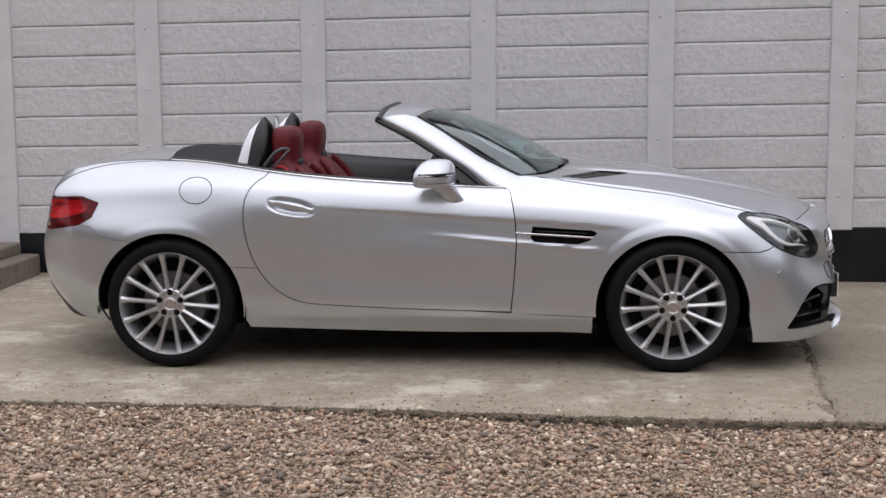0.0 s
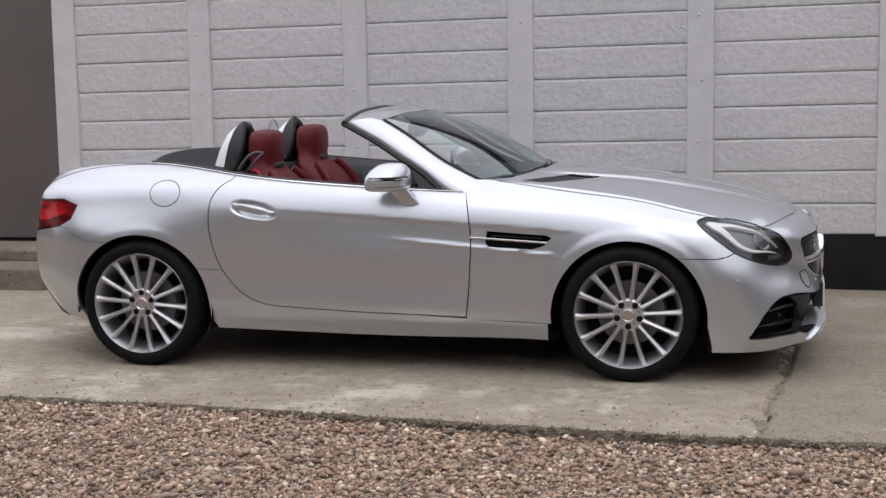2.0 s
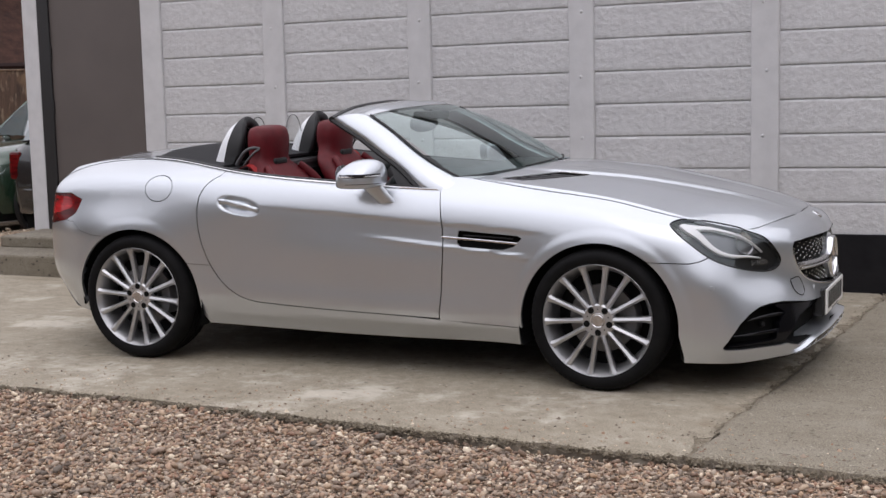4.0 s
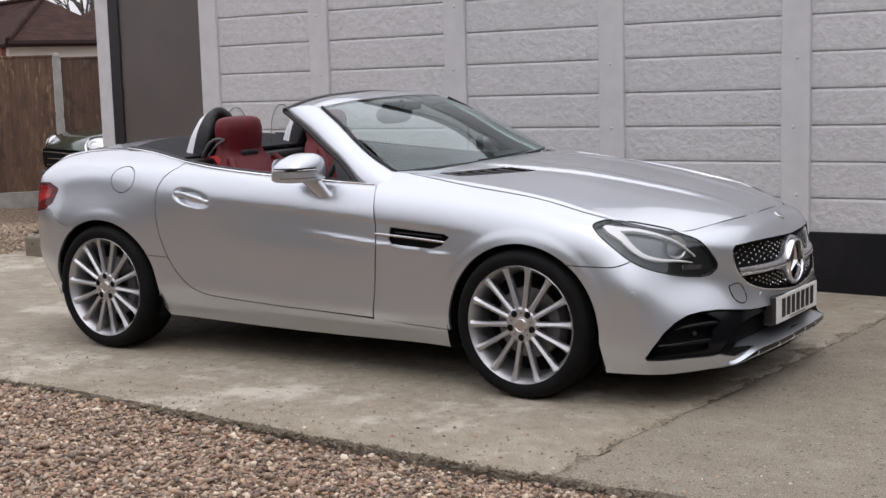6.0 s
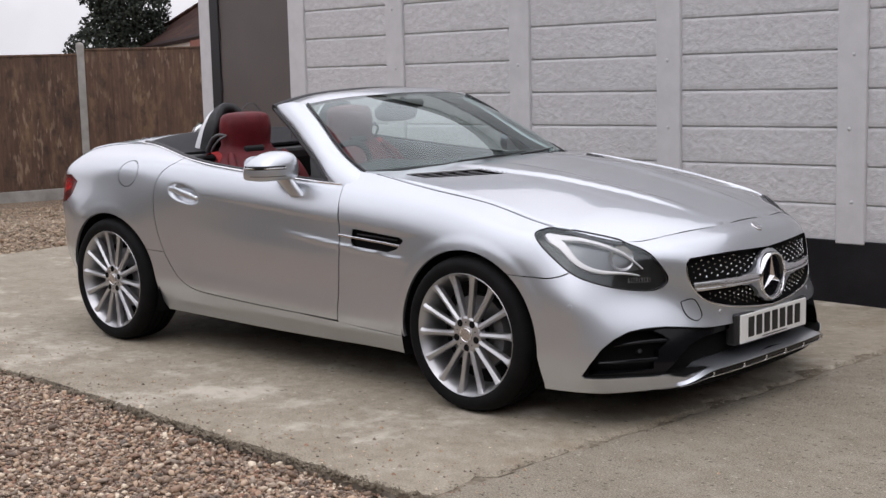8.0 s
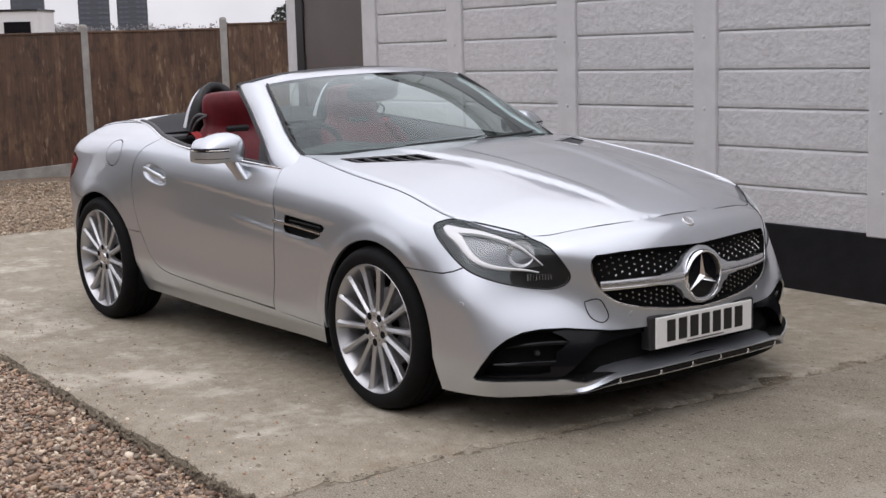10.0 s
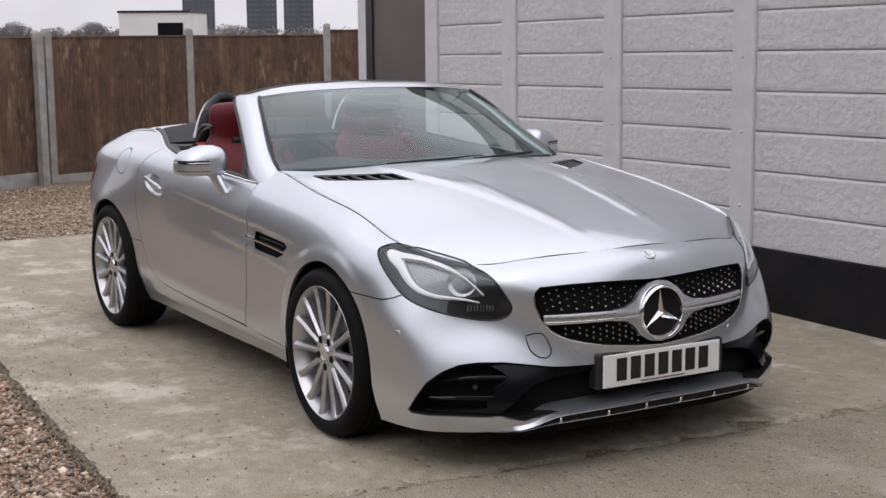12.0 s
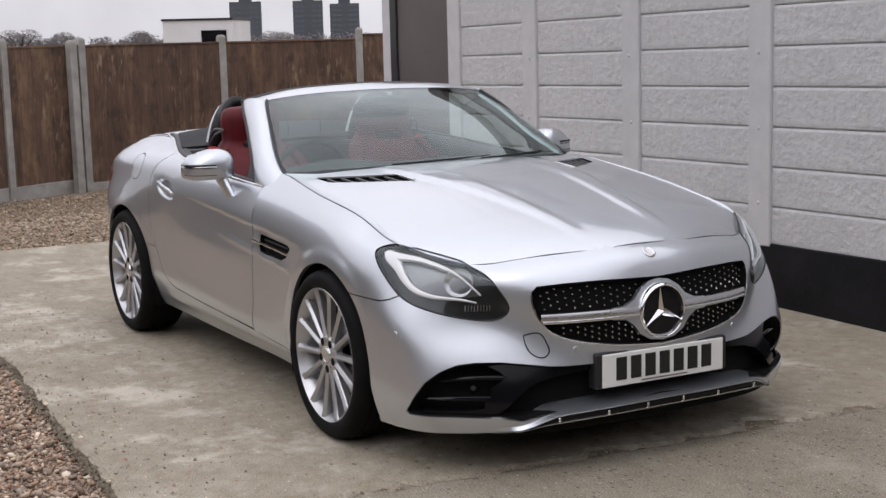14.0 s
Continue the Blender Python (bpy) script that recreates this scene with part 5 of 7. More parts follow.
edge = REAR.at(np.linspace(find_rear(-1.27, .99)[0], END, 50), np.full(50, .77))
right = [(x, -w) for x, w, _ in edge]
left = [(x, w) for x, w, _ in edge[::-1][1:]]
panel("boot_top", on_deck, sheet(right + left + [(-1.295, .42), (-1.315, .2), (-1.32, 0), (-1.315, -.2), (-1.295, -.42)], step=.03), PAINT, boot, sides=(1,))
for sg in both:
    uv = curve([(3.86, .768, 0), (4.0, .764, 0), (4.175, .760, 0), (4.337, .753, 0), (4.48, .738, 0), (4.60, .700, 0), (4.65, .650, 0)], 8)
    run, nn = on_rear(uv[:, 0], uv[:, 1])
    bm = bmesh.new()
    tube(bm, (run - nn * .001) * (1, sg, 1), .0030, 6, cap=False)
    part("boot_gap", bm, LINER, boot, "dark shut line beside the boot lid")
cover = [(-1.27, -.555), (-1.15, -.60), (-1.0, -.655), (-.86, -.695), (-.82, -.5), (-.82, 0), (-.82, .5), (-.86, .695), (-1.0, .655), (-1.15, .60), (-1.27, .555), (-1.295, .42), (-1.315, .2), (-1.32, 0), (-1.315, -.2), (-1.295, -.42)]
panel("tonneau_cover", on_cover, sheet(cover, step=.035), SOFT, car, "dark grey cover over the folded roof", sides=(1,), lift=.004)


def strip(name, surface, line, width, lift, material, parent, label="", side=-1, n=8, sides=None, thick=.004):
    """A narrow bar that follows a line on a surface."""
    bm = bmesh.new()
    for sd in (sides or (side,)):
        uv = curve([(s, t, 0) for s, t in line], n)
        p, nn = surface(uv[:, 0], uv[:, 1])
        pts = [Vector(q) * 1 for q in (p + nn * lift) * (1, sd, 1)]
        nv = [Vector(q) for q in nn * (1, sd, 1)]
        loops = []
        for i, c in enumerate(pts):
            d = (pts[min(i + 1, len(pts) - 1)] - pts[max(i - 1, 0)]).normalized()
            a = d.cross(nv[i]).normalized()
            w = float(np.interp(i / (len(pts) - 1), np.linspace(0, 1, len(width)), width)) if isinstance(width, list) else width
            loops.append([c + a * w * .5 - nv[i] * thick, c + a * w * .42 + nv[i] * thick * .6, c + nv[i] * thick, c - a * w * .42 + nv[i] * thick * .6, c - a * w * .5 - nv[i] * thick])
        ring_mesh(bm, loops, cap=True)
    return part(name, bm, material, parent, label, 50)


def revolve(bm, profile, n=64, wob=None):
    """Turns a profile of (radius, y) about the y axis."""
    loops = []
    for k in range(n):
        a = k * math.tau / n
        loops.append([Vector((r * math.sin(a), y, r * math.cos(a))) for r, y in (profile if wob is None else [(r + wob(k, r, y), y) for r, y in profile])])
    return ring_mesh(bm, loops, close_u=False, close_v=True)


for sg in both:
    strip("bonnet_edge", on_front, [(.985, .754), (1.1, .7535), (1.3, .754), (1.5, .754), (1.7, .757), (1.85, .762), (2.0, .768)], [.004, .014, .021, .022, .022, .020, .014, .003], .0, PAINT, bonnet, "", sg, thick=.0028)

# wheels, the outer face towards -y
def wheel(x, side, spoke_turn, bolt_turn, tread):
    hub = new("wheel")
    hub.parent = car
    hub.matrix_basis = pose(x, side * .785, .317, 0, 0, 0 if side < 0 else 180)
    tagged(hub, "silver multi-spoke alloy wheel")
    bm = bmesh.new()
    w = tread / 2
    prof = [(.243, -w + .028), (.249, -w + .012), (.262, -w + .004), (.280, -w), (.297, -w + .006), (.309, -w + .018), (.3155, -w + .034)]
    for g in (-.052, -.018, .018, .052):
        prof += [(.318, g - .006), (.311, g - .004), (.311, g + .004), (.318, g + .006)]
    prof += [(.3155, w - .034), (.309, w - .018), (.297, w - .006), (.280, w), (.255, w - .01), (.243, w - .03)]
    revolve(bm, prof, 144, lambda k, r, y: -.0035 if (k % 2 and .305 < r < .317 and abs(y) > .06) else 0)
    part("tyre", bm, RUBBER, hub, "black low-profile tyre", 40)
    bm = bmesh.new()
    revolve(bm, [(.243, -w + .028), (.2525, -w + .020), (.2530, -w + .012), (.2495, -w + .009), (.2465, -w + .013), (.2405, -w + .022), (.232, -w + .036), (.225, -w + .056), (.218, -w + .085), (.214, .02), (.228, .09), (.245, .10), (.243, .06)], 96)
    part("rim", bm, ALLOY, hub, "polished silver rim lip", 40)
    y0 = -w + .024
    bm = bmesh.new()
    one = bmesh.new()
    # one spoke, along +z
    loops = []
    for r, wd, dp, yy in ((.060, .0130, .026, y0 + .003), (.085, .0112, .028, y0 + .001), (.12, .0106, .028, y0), (.165, .0110, .028, y0 - .001), (.205, .0122, .028, y0 - .003), (.226, .0140, .024, y0 - .006), (.238, .0175, .016, y0 - .008), (.244, .0205, .010, y0 - .009)):
        loops.append([Vector((-wd, yy + dp, r)), Vector((-wd, yy + .006, r)), Vector((-wd * .8, yy + .002, r)), Vector((wd * .15, yy - .004, r)), Vector((wd * .3, yy - .0035, r)), Vector((wd, yy + .006, r)), Vector((wd, yy + dp, r))])
    ring_mesh(one, loops, cap=True)
    bmesh.ops.recalc_face_normals(one, faces=one.faces)
    me = bpy.data.meshes.new("spoke")
    one.to_mesh(me)
    one.free()
    me.materials.append(ALLOY)
    for k in range(14):
        o = new("spoke", me)
        o.parent = hub
        o.matrix_basis = pose(0, 0, 0, 0, spoke_turn + k * 360 / 14, 0)
    bm = bmesh.new()
    revolve(bm, [(.0, y0 + .002), (.030, y0 + .002), (.033, y0 - .001), (.045, y0 - .002), (.066, y0 - .001), (.074, y0 + .005), (.076, y0 + .03), (.0, y0 + .035)], 60)
    part("hub", bm, ALLOY, hub, "", 30)
    bm = bmesh.new()
    revolve(bm, [(.0, y0 - .006), (.024, y0 - .006), (.027, y0 - .0035)], 40)
    part("centre_cap", bm, SATIN, hub, "satin grey centre cap", 30)
    bm = bmesh.new()
    revolve(bm, [(.027, y0 - .003), (.029, y0 - .0055), (.0325, y0 - .0055), (.034, y0 - .001)], 40)
    part("cap_ring", bm, CHROME, hub, "", 60)
    for k in range(5):
        a = radians(bolt_turn + 72 * k)
        bm = bmesh.new()
        revolve(bm, [(.0, y0 - .0028), (.0142, y0 - .0028), (.0152, y0 - .001)], 18)
        bm.transform(Matrix.Translation((.054 * math.sin(a), 0, .054 * math.cos(a))))
        part("bolt_hole", bm, LINER, hub)
        bm = bmesh.new()
        revolve(bm, [(.0, y0 - .0022), (.003, y0 - .0022), (.0034, y0 - .001)], 10)
        a += radians(36)
        bm.transform(Matrix.Translation((.050 * math.sin(a), 0, .050 * math.cos(a))))
        part("hub_hole", bm, LINER, hub)
    bm = bmesh.new()
    revolve(bm, [(.06, -.015), (.150, -.015), (.152, -.012), (.152, .012), (.150, .015), (.06, .015)], 64)
    part("brake_disc", bm, DISC, hub, "grey steel brake disc", 30)
    bm = bmesh.new()
    loops = []
    for a in np.linspace(radians(60), radians(120), 9):
        loops.append([Vector((r * math.sin(a), y, r * math.cos(a))) for r, y in ((.115, -.045), (.165, -.05), (.172, -.03), (.172, .03), (.115, .03))])
    ring_mesh(bm, loops, cap=True)
    part("caliper", bm, CALIPER, hub, "dark grey caliper", 30)
    bm = bmesh.new()
    revolve(bm, [(.0, .03), (.225, .03)], 40)
    part("back_plate", bm, LINER, hub)
    return hub


for side in both:
    wheel(1.215, side, 9, 180, .225)
    wheel(-1.215, side, 17, 0, .235)

# underside and wheel wells
bm = bmesh.new()
box(bm, -1.55, 1.92, -.56, .56, .165, .30, .01)
box(bm, -1.84, -1.5, -.54, .54, .27, .36, .01)
box(bm, -.82, .82, -.80, .80, .19, .27, .01)
# unseen tray added under the nose to keep light off the ground
box(bm, 1.56, 1.86, -.54, .54, .160, .19, .01)
part("underbody", bm, LINER, car, "black underbody")
for side in both:
    for cx, cz, r in (ARCH_F, ARCH_R):
        bm = bmesh.new()
        loops = []
        for a in np.linspace(radians(-12 if cx > 0 else -18), radians(198 if cx > 0 else 187), 40):
            loops.append([Vector((cx + rr * math.cos(a), side * y, max(cz + rr * math.sin(a), .14))) for rr, y in ((r + .012, .862 if cx > 0 or a < 2.7 else .825), (r + .016, .80), (r + .012, .55), (.02, .55))])
        ring_mesh(bm, loops, close_u=False)
        part("wheel_well", bm, LINER, car, "black wheel arch liner", 40)

# headlights
GUIDEWHITE = mat("light_guide", (.66, .67, .68), .28, .15, Coat_Weight=1.0)
BOWL2 = mat("lamp_bowl", (.58, .585, .59), .26, 1)
BOWL = mat("grey_reflector", (.18, .183, .19), .28, .7)
INTAKE = mat("intake_black", (.004, .004, .0055), .14, 0, Specular_IOR_Level=.25)
HOUSING = mat("smoked_chrome", (.013, .013, .014), .3, 0)
f_lamp = sheet(lamp_run, gap=.003, step=.016)
for side in both:
    lamp = panel("headlight", on_front, f_lamp, CLEAR, car, "clear headlight with a chrome-lined dark housing", sides=(side,), fold=0)
    lamp.visible_shadow = False
    panel("housing", on_front, f_lamp, HOUSING, lamp, "dark housing", sides=(side,), lift=-.024, fold=-.022)
    strip("lamp_rim", on_front, lamp_run[3:] + lamp_run[:1], .0052, .000, GLOSSBLACK, lamp, "black edge of the lens", side, n=2, thick=.003)
    strip("light_guide", on_front, [(1.000, .662), (.975, .612), (.949, .572), (.936, .530), (.905, .489), (.86, .468), (.80, .457), (.74, .452), (.677, .441)], [.026, .040, .036, .028, .022, .017, .013, .010, .006], -.004, GUIDEWHITE, lamp, "bright chrome light guide", side, thick=.007)
    strip("upper_trim", on_front, [(.996, .640), (.931, .657), (.859, .682), (.795, .660), (.739, .582), (.700, .512), (.660, .466)], [.040, .028, .020, .016, .012, .009, .006], -.004, GUIDEWHITE, lamp, "bright upper light guide", side, thick=.007)
    lid = [(.925, .60), (.892, .668), (.829, .684), (.772, .655), (.728, .566), (.695, .503), (.665, .462), (.72, .455), (.792, .463), (.856, .475), (.90, .50), (.925, .545)]
    panel("reflector", on_front, sheet(lid, gap=.002, step=.018), BOWL, lamp, "smoky grey reflector tray", sides=(side,), lift=-.020, fold=.004)
    p, nn = on_front(np.array([.736]), np.array([.522]))
    c, d = Vector(p[0] * (1, side, 1)), Vector(nn[0] * (1, side, 1))
    fwd = Vector((.97, .2 * side, 0)).normalized()
    turn = Matrix.Translation(c - d * .013) @ (d + fwd * .25).to_track_quat("-Y", "Z").to_matrix().to_4x4()
    bm = bmesh.new()
    revolve(bm, [(.0, .017), (.016, .0155), (.030, .0115), (.042, .0055), (.050, .000), (.051, .002), (.051, .012)], 40)
    bm.transform(turn)
    bowl = part("projector", bm, BOWL2, lamp, "round chrome reflector bowl", 35)
    for k in range(5):
        a = radians(100 + 40 * k)
        bm = bmesh.new()
        tube(bm, [(.014 * math.cos(a), .0135, .014 * math.sin(a)), (.030 * math.cos(a), .0105, .030 * math.sin(a)), (.044 * math.cos(a), .0035, .044 * math.sin(a))], .0013, 6)
        bm.transform(turn)
        part("bowl_rib", bm, SATIN, bowl, "", 60)
    bm = bmesh.new()
    for k in range(9):
        s0 = .716 - .0105 * k
        p, nn = on_front(np.array([s0, s0]), np.array([.414, .434]))
        q = (p - nn * .012) * (1, side, 1)
        tube(bm, [q[0], q[1]], .0022, 6)
    part("lower_ribs", bm, SATIN, lamp, "ribbed lower reflector", 60)
    # side vents
    vp = panel("side_vent", on_front, sheet(VENT, gap=.001, step=.02), LINER, car, "black wing vent with a chrome bar", sides=(side,), lift=-.022, fold=-.022)
    strip("vent_bar", on_front, [(2.20, .490), (2.10, .486), (1.95, .478), (1.83, .470)], .011, .004, CHROME, vp, "chrome bar", side)
    strip("vent_mesh", on_front, [(2.10, .500), (1.95, .495), (1.86, .49)], .006, -.012, BLACK, vp, "", side)
    # tail lights
    tl = panel("tail_light", on_rear, sheet(TAIL, gap=.002, step=.018), LENS_RED, car, "dark red tail light", sides=(side,))
    core = [(4.285, .596), (4.36, .618), (4.50, .624), (4.66, .628), (4.70, .56), (4.68, .535), (4.55, .535), (4.42, .545), (4.32, .565)]
    panel("light_bar", on_rear, sheet(core, gap=.001, step=.015), BRIGHTRED, tl, "brighter red core", sides=(side,), lift=.0015, fold=.002)
    strip("reverse_lens", on_rear, [(4.70, .505), (4.66, .504), (4.60, .508)], .022, .001, LENS_WHITE, tl, "pale lower lens", side, thick=.002)
    # black valance under the rear bumper's corner
    panel("valance", on_rear, sheet([(4.44, .002), (4.51, .018), (4.575, .045), (4.625, .085), (4.66, .130), (4.80, .125), (4.96, .10), (4.96, .002)], gap=0, step=.02), BLACK, car, "black rear valance", sides=(side,), lift=.003, fold=.01)
    # parking sensor and rear reflector
    for s0, t0, sk, nm in ((.962, .334, on_front, "parking_sensor"), (.345, .262, on_front, "parking_sensor")):
        p, nn = sk(np.array([s0]), np.array([t0]))
        bm = bmesh.new()
        revolve(bm, [(.0, -.0025), (.009, -.0022), (.0105, 0), (.0105, .004)], 20)
        bm.transform(Matrix.Translation(Vector(p[0] * (1, side, 1))) @ Vector(nn[0] * (1, side, 1)).to_track_quat("-Y", "Z").to_matrix().to_4x4())
        part(nm, bm, PAINT, car, "", 30)
# tow eye cover
TOW = [(.522, .327), (.468, .335), (.445, .292), (.438, .252), (.450, .241), (.468, .242), (.50, .264), (.515, .295)]
panel("tow_eye_cover", on_front, sheet(TOW, gap=.0012, step=.02), PAINT, car, sides=(-1,), lift=.0022, fold=.004)
bm = bmesh.new()
uv = curve([(s, t, 0) for s, t in TOW + TOW[:1]], 5)
p, nn = on_front(uv[:, 0], uv[:, 1])
tube(bm, (p + nn * .0004) * (1, -1, 1), .0022, 6, cap=False)
part("tow_cover_gap", bm, LINER, car)

# grille
half = GRILLE
grille = panel("grille", on_front, sheet(half, gap=.0, step=.03, fix=lambda p: np.ones(len(p), bool)), LINER, car, "black grille with rows of chrome studs", sides=both, centre=0, lift=-.032, fold=-.034)
bm = bmesh.new()
stud = bmesh.new()
bmesh.ops.create_icosphere(stud, subdivisions=1, radius=.0047)
sm = bpy.data.meshes.new("t")
stud.to_mesh(sm)
poly = shrink(np.array(half + [(-.001, .247), (-.001, .496)]), .012, np.zeros(len(half) + 2, bool))
rows = []
for i in range(18):
    for j in range(12):
        rows.append((.016 + i * .0262, .258 + (j + (i % 2) * .5) * .0232))
rows = np.array(rows)
ok = inside(poly, rows) & ~((np.abs(rows[:, 1] - .386 - .00 * rows[:, 0]) < .026) | (np.hypot(rows[:, 0], rows[:, 1] - .376) < .098))
p, nn = on_front(rows[ok, 0], rows[ok, 1])
for side in both:
    for q, k in zip(p, nn):
        b = bmesh.new()
        b.from_mesh(sm)
        b.transform(Matrix.Translation(Vector((q - k * .016) * (1, side, 1))))
        join(bm, b)
tagged(part("grille_studs", bm, CHROME, grille, "small chrome studs"), kind="stuff")
for side in both:
    strip("grille_louvre", on_front, [(.085, .388), (.2, .388), (.32, .388), (.455, .386)], .040, -.010, SATIN, grille, "silver louvre with a chrome edge", side, thick=.012)
    strip("louvre_edge", on_front, [(.085, .376), (.2, .376), (.32, .376), (.45, .375)], .010, .000, CHROME, grille, "", side, thick=.004)
COLLAR = [(0, .490), (.045, .482), (.085, .458), (.112, .428), (.150, .411), (.20, .407), (.20, .367), (.150, .362), (.115, .334), (.092, .294), (.05, .266), (0, .258)] + [(.094 * math.sin(a), .374 - .094 * math.cos(a)) for a in np.linspace(0, math.pi, 15)]
panel("emblem_collar", on_front, sheet(COLLAR, gap=0, step=.016, fix=lambda p: np.ones(len(p), bool)), PAINT, grille, "silver collar round the emblem", sides=both, centre=0, lift=-.004, fold=.02)
strip("grille_surround", on_front, [(.0, .2445), (.171, .2595), (.283, .278), (.384, .308), (.433, .340), (.464, .385), (.474, .436), (.466, .470)], .007, .0005, CHROME, grille, "thin chrome surround", sides=both, thick=.003)
# round emblem in the grille and the small one on the nose
em = Matrix.Translation((2.086, 0, .518)) @ pose(0, 0, 0, 0, -5, 90) @ Matrix.Scale(.955, 4)
bm = bmesh.new()
revolve(bm, [(.090, .012), (.090, -.010), (.092, -.016), (.0955, -.018), (.099, -.016), (.102, -.008), (.103, .03)], 64)
bm.transform(em)
emblem = part("emblem_ring", bm, CHROME, grille, "chrome ring emblem", 40)
bm = bmesh.new()
revolve(bm, [(.0, -.004), (.091, -.004), (.092, .01)], 48)
bm.transform(em)
part("emblem_disc", bm, GLOSSBLACK, emblem, "black disc", 40)
bm = bmesh.new()
for k in range(3):
    a = math.tau * k / 3
    u, r = Vector((math.sin(a), 0, math.cos(a))), Vector((math.cos(a), 0, -math.sin(a)))
    q = [bm.verts.new(x) for x in (u * .092 + Vector((0, -.006, 0)), Vector((0, -.019, 0)), -u * .014 + r * .0 + Vector((0, -.005, 0)), u * .007 + r * .0145 + Vector((0, -.005, 0)), u * .007 - r * .0145 + Vector((0, -.005, 0)))]
    for f in ((0, 1, 3), (1, 0, 4), (0, 3, 4)):
        bm.faces.new([q[i] for i in f])
bm.transform(em)
part("emblem_star", bm, CHROME, emblem, "three tapered chrome arms")
bm = bmesh.new()
revolve(bm, [(.0, -.004), (.018, -.0035), (.021, -.004), (.0245, -.002), (.026, .003)], 32)
p, nn = on_front(np.array([0.0]), np.array([.640]))
bm.transform(Matrix.Translation(Vector(p[0])) @ Vector(nn[0]).to_track_quat("-Y", "Z").to_matrix().to_4x4())
part("nose_badge", bm, SATIN, car, "small round silver badge", 30)

# lower mouth: black inserts, slats, splitter
mouth = panel("lower_intake", on_front, sheet([(0, .20)] + MOUTH[1:-1] + [(0, .093)], gap=0, step=.03, fix=lambda p: np.ones(len(p), bool)), LINER, car, "gloss black lower air intake", sides=both, centre=0, lift=-.075, fold=-.07)
BLADE = [(.557, .080), (.528, .106), (.502, .136), (.466, .168), (.406, .184), (.286, .194), (.19, .197), (.19, .206), (.30, .207), (.41, .209), (.499, .218), (.575, .226), (.62, .222), (.58, .205), (.552, .189), (.573, .174), (.593, .160), (.588, .134), (.605, .120), (.600, .101), (.645, .094), (.852, .085), (.925, .080), (.852, .076), (.716, .080), (.61, .079)]
for side in both:
    panel("intake_blade", on_front, sheet(BLADE, gap=.0, step=.016), INTAKE, mouth, "gloss black blade", sides=(side,), lift=-.020, fold=.045)
    for line in ([(.545, .189), (.66, .188), (.79, .181)], [(.583, .131), (.70, .129), (.885, .124)]):
        strip("intake_slat", on_front, line, [.018, .014, .009], -.034, INTAKE, mouth, "", side, thick=.007)
    p, nn = on_front(np.array([.655]), np.array([.160]))
    bm = bmesh.new()
    revolve(bm, [(.0, -.004), (.008, -.0035), (.011, 0), (.012, .02)], 16)
    bm.transform(Matrix.Translation(Vector((p[0] - nn[0] * .055) * (1, side, 1))) @ Vector(nn[0] * (1, side, 1)).to_track_quat("-Y", "Z").to_matrix().to_4x4())
    part("intake_sensor", bm, BLACK, mouth, "", 30)
# the lip: a silver shelf below the intake that runs out over the splitter
LIP_EDGE = [(0, .089), (.20, .088), (.34, .085), (.39, .080), (.425, .068), (.455, .052), (.485, .039), (.53, .031), (.64, .030)]
LIP_TOP = [(0, .106), (.188, .105), (.315, .102), (.40, .092), (.45, .080), (.48, .070), (.52, .074), (.557, .078), (.64, .078)]
for side in both:
    s_ = np.linspace(.575, 0, 70)
    edge_t, top_t = (pchip([k for k, _ in c], [t for _, t in c], s_) for c in (LIP_EDGE, LIP_TOP))
    out = .021 * smooth(.575, .41, s_)
    at = lambda t, lift: (lambda p, n: (p + n * np.asarray(lift)[:, None]) * (1, side, 1))(*on_front(s_, t))
    deep = smooth(.56, .36, s_)
    t_in, l_in = top_t * (1 - deep) + (edge_t + .010) * deep, -.006 - .082 * deep
    rails = [at(t_in * (1 - f) + edge_t * f + .002 * f * (1 - f), l_in * (1 - f) + out * f + .010 * deep * f * (1 - f)) for f in (0, .3, .6, .85, .96, 1)] + [at(edge_t - .004, out - .002), at(np.maximum(edge_t - .011, 0), out * .5 - .004), at(np.maximum(edge_t - .015, 0), out * 0 - .03)]
    bm = bmesh.new()
    ring_mesh(bm, [[Vector(v) for v in row] for row in zip(*rails)], close_u=False)
    part("front_lip", bm, PAINT, car, "", 40)
s_ = np.linspace(.50, 0, 60)
edge_t = pchip([k for k, _ in LIP_EDGE], [t for _, t in LIP_EDGE], s_)
out = .021 * smooth(.575, .41, s_)
drop = .002 + .019 * smooth(.49, .36, s_)
sp = None
for nm, mat_, text, owner, rows in (("splitter", INTAKE, "black splitter with a chrome edge and chrome tabs", car, ((.0, -.003), (.25, -.002), (.95, -.002), (1.0, -.008), (1.0, -.04))), ("splitter_edge", CHROME, "chrome edge", None, ((.90, -.002), (.93, .003), (1.04, .003), (1.08, -.002)))):
    bm = bmesh.new()
    for side in both:
        rails = []
        for f, lift in rows:
            p, n = on_front(s_, edge_t - .003 - drop * f)
            rails.append((p + n * (out + lift)[:, None]) * (1, side, 1))
        ring_mesh(bm, [[Vector(v) for v in row] for row in zip(*rails)], close_u=False)
    sp = part(nm, bm, mat_, owner or sp, text, 40) if sp is None else (part(nm, bm, mat_, sp, text, 40), sp)[1]
